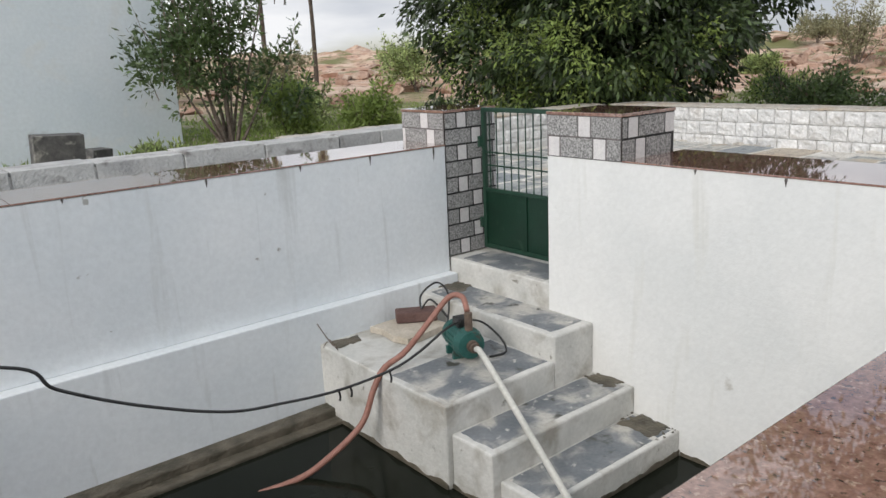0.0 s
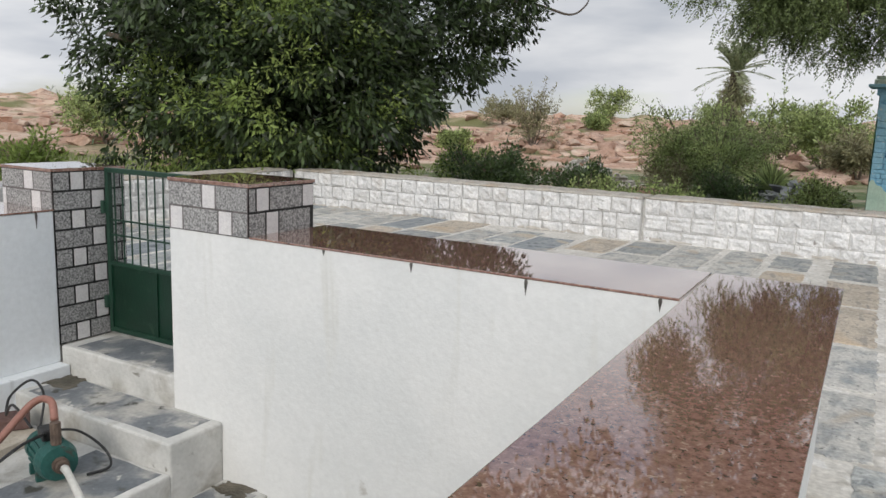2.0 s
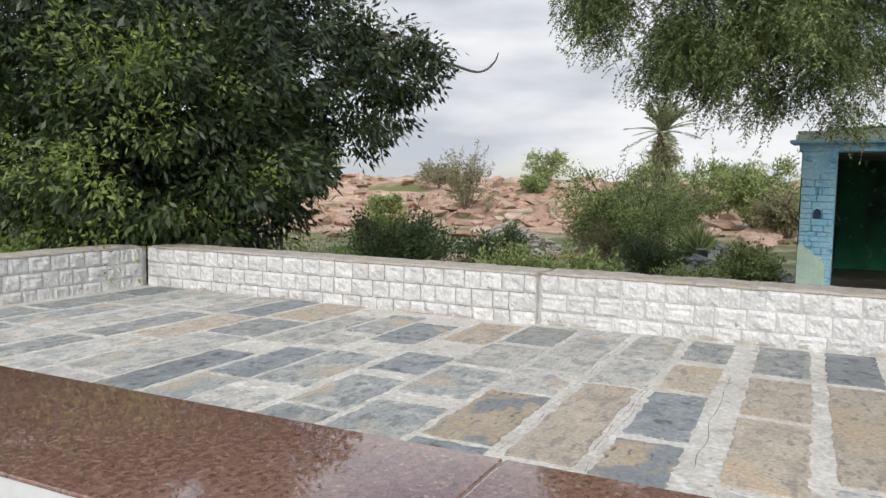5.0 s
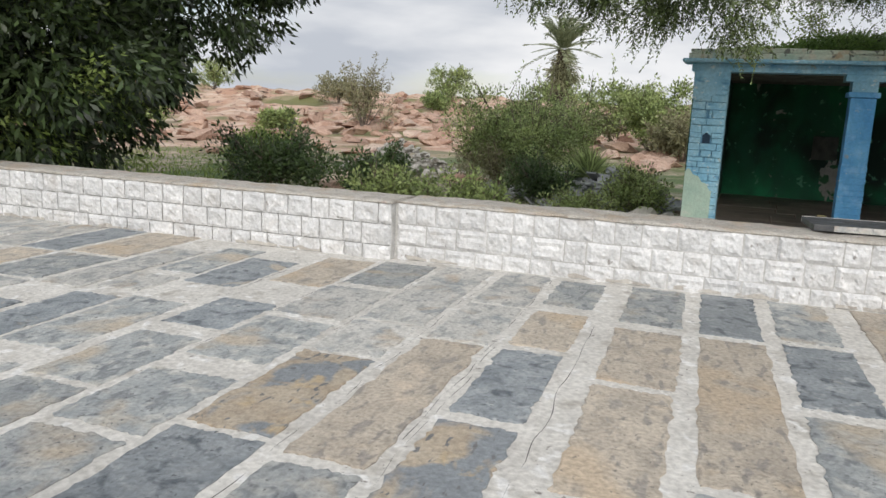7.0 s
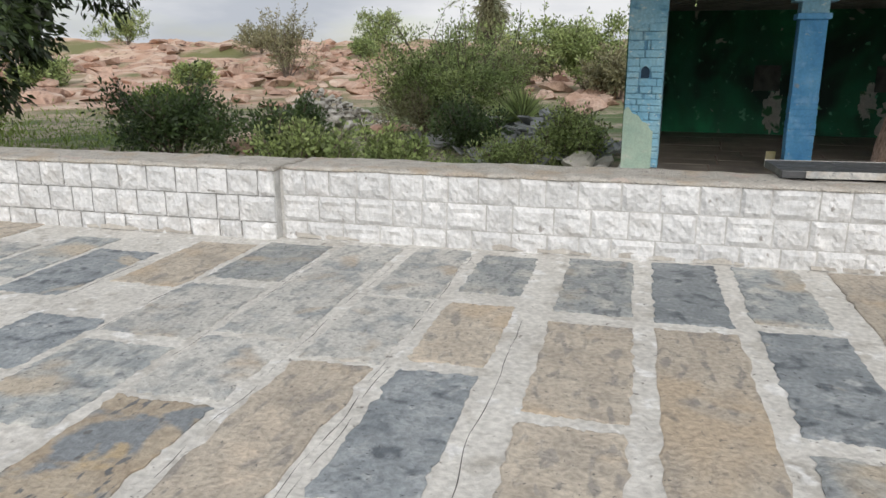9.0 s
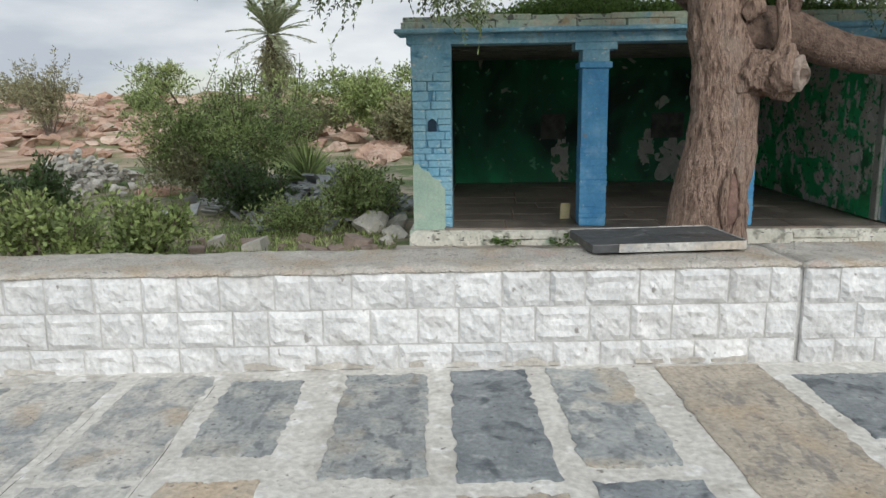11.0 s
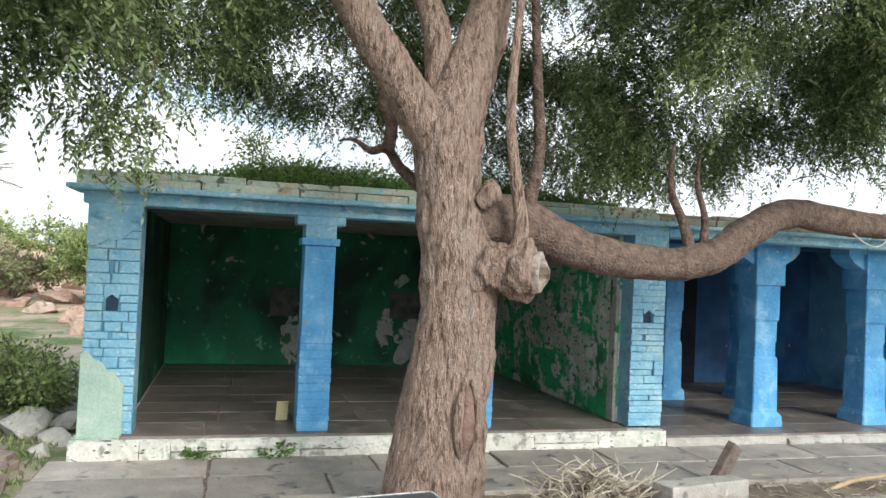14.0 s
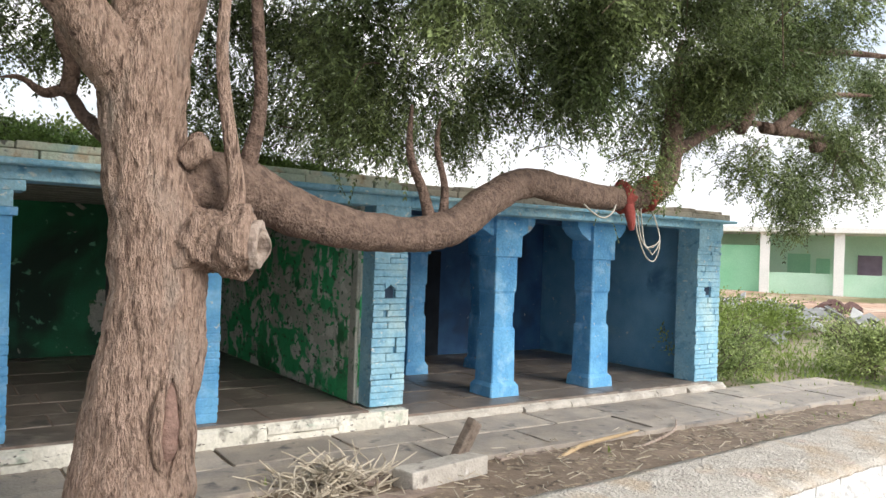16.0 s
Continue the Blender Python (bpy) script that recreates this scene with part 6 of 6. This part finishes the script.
slate_heap((20.6, 1.5), (0.8, 0.7), 220, 5, 0.8, "heap of broken grey slate slabs")
slate_heap((22.0, 2.8), (1.0, 0.8), 160, 6, 0.5, "heap of broken grey slate slabs")
slate_heap((24.5, -23.0), (2.6, 2.2), 260, 7, 0.9, "pile of grey broken slabs and rubble", 0.7)
heap("white_rubble", 300, (25.5, 8.5), (0.8, 0.9), 0.12, pale_rock, "pile of whitish rubble behind the bushes", 8, high=0.9)
heap("boulders", 260, (50, 21), (13, 9), 0.6, rock_mat, "weathered red-brown boulders on the slope", 9, 0.55)
heap("boulders", 170, (38, 42), (11, 9), 0.6, rock_mat, "weathered red-brown boulders on the slope", 10, 0.55)
heap("boulders", 130, (60, 8), (12, 6), 0.6, rock_mat, "weathered red-brown boulders on the slope", 11, 0.5)
heap("boulders", 26, (36, 1.2), (2.0, 1.2), 0.5, rock_mat, "weathered red-brown boulders on the slope", 12, 0.6)


# grass tufts
def grass(centre, spread, n, size, material, label, seed):
    rs = np.random.RandomState(seed)
    xy = rs.normal(size=(n, 2)) * np.array(spread) + np.array(centre)
    keep = ~((xy[:, 0] < 11.6) & (xy[:, 1] < 9.3) & (xy[:, 1] > -9.2)) & ~((xy[:, 0] > 15.3) & (xy[:, 1] < 0.35) & (xy[:, 1] > -14.5) & (xy[:, 0] < 24))
    xy = xy[keep]
    z = np.array([ground_height(a, b) for a, b in xy])
    w = rs.normal(size=(len(xy), 3)) * 0.5 + np.array([0, 0, 1.0])
    root = thing("grass", (centre[0], centre[1], -0.55), label, "grass", kind="stuff")
    ob = leaves("blades", np.stack([xy[:, 0] - centre[0], xy[:, 1] - centre[1], z + 0.55], 1), w, size, size * 0.22, material, root)
    return root


grass((18, 12), (5, 5), 18000, 0.09, leaf_light, "short green grass on the field", 1)
grass((12, 20), (6, 5), 14000, 0.2, leaf_light, "short green grass on the field", 2)
grass((17.5, 2.2), (1.4, 1.3), 5000, 0.1, leaf_bush, "short weeds among stones", 3)
grass((19, -17), (3, 3), 7000, 0.16, leaf_light, "rough green weeds", 4)
grass((13.5, -6), (0.8, 4), 1500, 0.07, leaf_dry, "sparse dry grass on bare soil", 5)

bare = M("bare", (0.16, 0.12, 0.09), (0.27, 0.21, 0.16), 3, 0.95, 0.8, 25, [((0.36, 0.29, 0.2), 12, 0.58, 0.66), ((0.08, 0.06, 0.045), 9, 0.58, 0.68)])
bm = bmesh.new()
gx, gy = 26, 90
vs = {}
for i in range(gx + 1):
    for j in range(gy + 1):
        x, y = 11.4 + 4.0 * i / gx, 0.4 - 15.5 * j / gy
        e = i in (0, gx) or j in (0, gy)
        vs[i, j] = bm.verts.new((x, y, -0.7 if e else -0.485 + 0.045 * noise.noise(Vector((x * 1.2, y * 1.2, 2))) + 0.02 * noise.noise(Vector((x * 6, y * 6, 2)))))
for i in range(gx):
    for j in range(gy):
        bm.faces.new((vs[i, j], vs[i + 1, j], vs[i + 1, j + 1], vs[i, j + 1]))
tagged(part("soil_strip", bm, bare, smooth=True), "bare littered soil between parapet and pavement", "soil", kind="structure")
lit = random.Random(5)
bm = bmesh.new()
for i in range(500):
    x, y, a, L = lit.uniform(13.4, 15.2), lit.uniform(-13, -3.6), lit.uniform(0, 6.3), lit.uniform(0.05, 0.22)
    tube(bm, [(x, y, -0.465 + lit.uniform(-0.02, 0.03)), (x + L * math.cos(a), y + L * math.sin(a), -0.465 + lit.uniform(-0.02, 0.05))], 0.005, 4, 1)
tagged(part("twig_litter", bm, straw), "scattered straw and twigs on bare soil", "litter", kind="stuff")

# weeds in the plinth
for k, s in enumerate((1.25, 2.05)):
    rs = np.random.RandomState(70 + k)
    p, w = clumped(rs, [(0, 0, 0.06, 0.06, 0.16, 0.06)], 14, 12, 0.03, 0.3, -0.2)
    root = thing("plinth_weed", HOUSE @ pose(-0.16, -s, -0.44), "small green weed growing from the plinth joint", "weed")
    leaves("foliage", p, w, 0.06, 0.028, leaf_roof, root)

# ---- houses in the distance ----
pale_blue = M("pale_blue", (0.60, 0.67, 0.72), (0.70, 0.75, 0.79), 0.5, 0.85, 0.2, 12, [((0.36, 0.38, 0.38), 0.8, 0.62, 0.75), ((0.66, 0.70, 0.72), 1.2, 0.56, 0.66)], fine=0.05)
dark_granite = M("dark_granite", (0.07, 0.07, 0.07), (0.15, 0.145, 0.14), 5, 0.9, 0.6, 30, [((0.34, 0.33, 0.3), 4, 0.58, 0.7)])
hb = thing("plain_house", (7.3, 19.7, -0.6), "plain pale blue plastered house, damp-stained near the ground", "house")
part("wall", boxes((-14, 0, 0, 8, 0, 6.2), bevel=0.03), pale_blue, hb)
part("roof", boxes((-14.2, 0.2, -0.2, 8.2, 6.2, 6.4), bevel=0.03), cement, hb)
for i, (x, y, w, h) in enumerate(((3.4, 15.9, 0.9, 0.95), (1.7, 14.6, 0.6, 0.9), (4.4, 17.0, 0.5, 0.5))):
    loose_block("granite_post", pose(x, y, -0.6, 4, 3, 12 * i), (w, 0.35, h + 0.05), dark_granite, "upright dark weathered granite block by the house", "stone block")
slate_heap((5.5, 16.0), (1.6, 0.6), 70, 12, 0.25, "dark rubble along the house yard", 0.5)

mint = M("mint", (0.42, 0.66, 0.50), (0.5, 0.72, 0.57), 1, 0.8, 0.1, 20)
mint_deep = M("mint_deep", (0.22, 0.52, 0.32), (0.28, 0.58, 0.38), 1, 0.8, 0.1, 20)
white_wall = M("white_wall", (0.72, 0.74, 0.71), (0.8, 0.8, 0.78), 1, 0.8, 0.1, 20)
purple = M("purple", (0.14, 0.11, 0.16), (0.2, 0.16, 0.22), 2, 0.7, 0.1, 20)
FH = pose(35.7, -29.8, 0.1, 0, 0, 207)
row = thing("row_house", FH, "low mint-green and white house with a shaded porch", "house")
part("wall", boxes((0, 16, 3, 8, -0.4, 3.0)), mint, row)
part("floor", boxes((-0.3, 16.3, -0.4, 3, -1, 0.05)), cement, row)
part("roof", boxes((-0.5, 16.5, -0.5, 8.2, 3.0, 3.25), bevel=0.02), white_wall, row)
for i in range(6):
    part("post", boxes((0.2 + i * 3.0, 0.6 + i * 3.0, -0.2, 0.2, 0.05, 3.0)), white_wall, row)
for i in range(5):
    part("door", boxes((1.3 + i * 3.0, 2.3 + i * 3.0, 2.95, 3.0, 0.05, 2.1)), mint_deep if i % 2 else purple, row)
    part("window", boxes((2.55 + i * 3.0, 3.15 + i * 3.0, 2.95, 3.0, 1.0, 1.9)), mint_deep, row)
part("screen_wall", boxes((6.6, 9.2, 0.2, 0.35, 0.05, 2.4)), mint_deep, row)
part("screen_wall", boxes((9.6, 15, 0.2, 0.35, 0.05, 1.2)), mint, row)
heap("red_rubble", 12, (21, -29), (0.8, 0.6), 0.3, brick_red, "scattered red brick rubble before the house", 14)

# ---- pieces: pavement, floors, plinth stones, terrace slabs, parapet blocks ----
rs_p = random.Random(77)
pavement = part("pavement", boxes((-1.62, -0.12, -LN - 2.6, 0.26, -1.0, -0.466)), bare)
pavement.matrix_world = HOUSE
tagged(pavement, "pavement of large worn dark stone slabs before the building", "pavement", kind="structure")
y = 0.25
while y > -LN - 2.5:
    w = rs_p.uniform(0.7, 1.5)
    part("edging", ragged(-1.72, -1.6, y - w + 0.01, y, -0.6, -0.43 + rs_p.uniform(-0.012, 0.004), 0.014, 8), pave_slab, pavement).matrix_world = HOUSE
    y -= w
for x0, x1 in ((-1.6, -0.86), (-0.84, -0.13)):
    y = 0.25
    while y > -LN - 2.5:
        w = rs_p.uniform(1.1, 1.75)
        ob = part("slab", ragged(x0, x1, y - w + 0.022, y - 0.014, -0.5, -0.445 + rs_p.uniform(-0.006, 0.006), 0.014), pave_slab, pavement)
        y -= w
for z0, depth, y_a, y_b, x_a in ((FL, 5.6, -0.42, -6.36, -0.1), (FR, 4.2, -6.9, -LN + 0.3, -0.1)):
    fl = part("floor", boxes((x_a + 0.01, depth, y_b, y_a, z0 - 0.1, z0 - 0.006)), rubble_mat, house)
    x = x_a
    while x < depth - 0.2:
        d = min(rs_p.uniform(0.55, 0.8), depth - x)
        y = y_a
        while y > y_b + 0.1:
            w = min(rs_p.uniform(0.8, 1.5), y - y_b)
            part("slab", ragged(x + 0.01, x + d - 0.01, y - w + 0.012, y - 0.01, z0 - 0.03, z0 + rs_p.uniform(-0.003, 0.003), 0.006, 2), floor_stone, fl)
            y -= w
        x += d


def worn_stone(x0, x1, y0, y1, z0, z1):
    """A long stone whose front and upper edge are eroded."""
    bm = bmesh.new()
    n, rows = max(3, int((y1 - y0) / 0.06)), []
    for i in range(n + 1):
        y = y0 + (y1 - y0) * i / n
        e = 0.012 if i in (0, n) else 0.0
        q = [noise.noise(Vector((y * 5, z1 * 3 + k * 9, x0))) * 0.016 + noise.noise(Vector((y * 17, k * 5, x0))) * 0.009 for k in range(4)]
        rows.append([bm.verts.new(p) for p in ((x0 + e + q[0], y, z0), (x0 + e + q[1], y, (z0 + z1) / 2), (x0 + 0.012 + e + q[2], y, z1 - 0.025 + q[3] - e), (x0 + 0.045 + e + q[2], y, z1 + q[3] * 0.5 - e), (x1, y, z1), (x1, y, z0))])
    for r, s in zip(rows, rows[1:]):
        for k in range(6):
            bm.faces.new((r[k], r[(k + 1) % 6], s[(k + 1) % 6], s[k]))
    bm.faces.new(rows[0])
    bm.faces.new(rows[-1][::-1])
    return bm


for y_a, y_b, z0 in ((0.06, -6.9, FL), (-6.9, -LN, FR)):
    y = y_a
    while y > y_b + 0.05:
        w = min(rs_p.uniform(0.2, 0.95), y - y_b)
        h = (z0 - 0.035 + 0.46)
        for a, b in ((0, 0.52), (0.54, 1.0)) if rs_p.random() < 0.3 and h > 0.15 else ((0, 1.0),):
            part("plinth_stone", worn_stone(-0.15 - rs_p.uniform(-0.02, 0.05), -0.1, y - w + 0.004, y - 0.003, -0.47 + h * a, -0.46 + h * b - rs_p.uniform(0, 0.02)), plinth_paint if y > -6.9 else cement_cap, house)
        y -= w

SLABS = {"d": slab_dark, "g": slab_grey, "p": slab_pale, "t": slab_tan, "o": slab_ochre}


def strip(y0, y1, cuts="", x_end=4.67, x_start=10.86):
    """A row of slabs along x: 'near far kind' triples, then whatever fits down to x_end."""
    x = x_start
    todo = []
    for item in cuts.split(","):
        if item.strip():
            a, b, k = item.split()
            todo.append((float(b), float(a), k))
            x = min(x, float(b) - rs_p.uniform(0.06, 0.12))
    while x > x_end + 0.25:
        w = rs_p.uniform(0.8, 1.7)
        todo.append((max(x - w, x_end), x, rs_p.choice("dggggpppt")))
        x -= w + rs_p.uniform(0.05, 0.12)
    for a, b, k in todo:
        part("slab", ragged(a, b, y0 + rs_p.uniform(0, 0.02), y1 - rs_p.uniform(0, 0.02), -0.03, rs_p.uniform(-0.002, 0.003), 0.026, 26), SLABS[k], terrace)


strip(-0.17, 0.29, "10.8 9.62 g, 9.43 8.3 t, 8.2 6.9 t")
strip(-0.72, -0.27, "10.84 9.58 d, 9.47 7.2 t")
strip(-1.26, -0.82, "10.85 9.68 g, 9.56 8.36 d, 8.2 6.9 g")
strip(-2.05, -1.43, "10.86 9.28 t, 9.18 7.9 p")
strip(-2.7, -2.14, "10.7 9.9 d, 9.8 8.6 d")
strip(0.51, 0.93, "10.74 9.84 g, 9.62 8.72 t, 8.6 7.5 d, 7.38 6.45 o")
strip(1.02, 1.46, "10.83 9.66 p, 9.61 8.63 p, 8.58 6.77 t")
strip(1.55, 2.04, "10.78 8.85 p, 8.78 8.08 p, 8.02 6.87 o")
strip(2.1, 2.66, "10.7 9.75 g, 9.6 8.7 p, 8.57 7.68 g, 7.4 6.66 g")
strip(2.7, 3.2, "10.6 9.5 t, 8.85 8.15 d, 7.92 7.05 g")
strip(3.3, 3.82, "10.2 9.15 d, 8.57 7.4 g, 7.1 6.2 p")
strip(3.86, 4.28, "10.5 9.4 g, 9.2 8.7 p, 8.5 7.4 d")
strip(4.33, 4.76, "10.2 8.6 p, 8.08 6.6 d")
y = 4.82
for w in (0.72, 0.55, 0.52, 0.66, 0.58, 0.62):
    if y + w < 8.6:
        strip(y, y + w - 0.07)
    y += w
y = -2.78
for w in (0.6, 0.55, 0.66, 0.6, 0.58, 0.62, 0.6, 0.6, 0.6):
    strip(y - w + 0.07, y)
    y -= w
y = -0.05
for k in range(14):
    w = (0.6, 0.68, 0.56, 0.64)[k % 4]
    strip(y - w + 0.07, y, "", -4.9, 4.6)
    y -= w

crack_mat = M("crack_mat", (0.03, 0.028, 0.025), (0.07, 0.065, 0.06), 20, 0.95, 0)
for y0, xa, xb in ((1.005, 10.7, 7.0), (1.505, 10.6, 7.4), (2.07, 10.4, 8.4), (0.44, 9.4, 6.6), (0.97, 8.6, 6.4), (2.68, 9.6, 7.6), (3.26, 9.9, 8.8), (1.49, 7.3, 5.6)):
    line, x = [], xa
    while x > xb:
        line.append((x, y0 + 0.035 * noise.noise(Vector((x * 2.3, y0 * 9, 0))) + 0.008 * noise.noise(Vector((x * 9, y0, 4))), -0.0095))
        x -= 0.12
    part("crack", tube(bmesh.new(), line, [rs_p.uniform(0.001, 0.0032) for q in line], 5, 2), crack_mat, terrace)


def rough_block(length, height, seed):
    """A quarry-faced block; its face looks towards -x."""
    bm = bmesh.new()
    nu, nv = 8, 6
    g = {}
    for i in range(nu + 1):
        for j in range(nv + 1):
            u, v = i / nu, j / nv
            e = min(u, 1 - u, v, 1 - v)
            d = 0.0 if e < 0.01 else 0.017 + 0.03 * noise.noise(Vector((u * 2.4, v * 1.8, seed * 3.1))) + 0.014 * noise.noise(Vector((u * 7, v * 7, seed)))
            wob = noise.noise_vector(Vector((u * 5, v * 4, seed * 1.7))) * 0.006
            g[i, j] = bm.verts.new((-max(d, 0.0), (u - 0.5) * length + wob.y, v * height + wob.z))
    for i in range(nu):
        for j in range(nv):
            bm.faces.new((g[i, j], g[i, j + 1], g[i + 1, j + 1], g[i + 1, j]))
    rim = [g[i, 0] for i in range(nu + 1)] + [g[nu, j] for j in range(1, nv + 1)] + [g[i, nv] for i in range(nu - 1, -1, -1)] + [g[0, j] for j in range(nv - 1, 0, -1)]
    backs = [bm.verts.new((0.03, v.co.y, v.co.z)) for v in rim]
    m = len(rim)
    for k in range(m):
        bm.faces.new((rim[k], rim[(k + 1) % m], backs[(k + 1) % m], backs[k]))
    me = mesh_of("block", bm)
    me.materials.append(block_paint)
    return me


HB = 0.21
LENGTHS = (0.2, 0.235, 0.27, 0.31)
BLOCKS = {L: [rough_block(L - 0.012, HB - 0.011, i * 7 + L * 50) for i in range(4)] for L in LENGTHS}


def block_wall(a, b, place):
    """Courses of blocks from a down to b along one axis; place(u, z) gives the pose."""
    for c in range(3):
        u = a
        while u > b + 0.1:
            L = LENGTHS[c % 2 * 3] if u == a else rs_p.choice(LENGTHS)
            me = rs_p.choice(BLOCKS[L])
            if u - L < b + 0.08:
                L = u - b
                me = rough_block(L - 0.012, HB - 0.011, u * 3 + c)
            ob = part("block", me, block_paint, par_core)
            ob.matrix_world = place(u - L / 2, -0.072 + c * HB)
            u -= L


block_wall(8.6, 2.64, lambda u, z: pose(10.815, u, z))
block_wall(2.62, -2.28, lambda u, z: pose(10.925, u, z))
block_wall(-2.29, -8.9, lambda u, z: pose(10.895, u, z))
block_wall(10.76, 4.66, lambda u, z: pose(u, 8.65, z, 0, 0, 90))

for k, (ya, yb, x) in enumerate(((0.9, 0.15, 10.918), (-0.05, -0.95, 10.918), (-1.35, -2.0, 10.918), (2.5, 1.9, 10.918), (4.4, 3.4, 10.806), (6.2, 5.6, 10.806), (8.4, 7.0, 10.806), (-3.0, -3.8, 10.886))):
    part("mortar", stain_strip((x - 0.012, ya, 0.0), (x - 0.012, yb, 0.0), 0.01, 0.045, (-1, 0, 0), k * 5.1), cement_cap, par_core, "grey crumbling mortar at the foot")
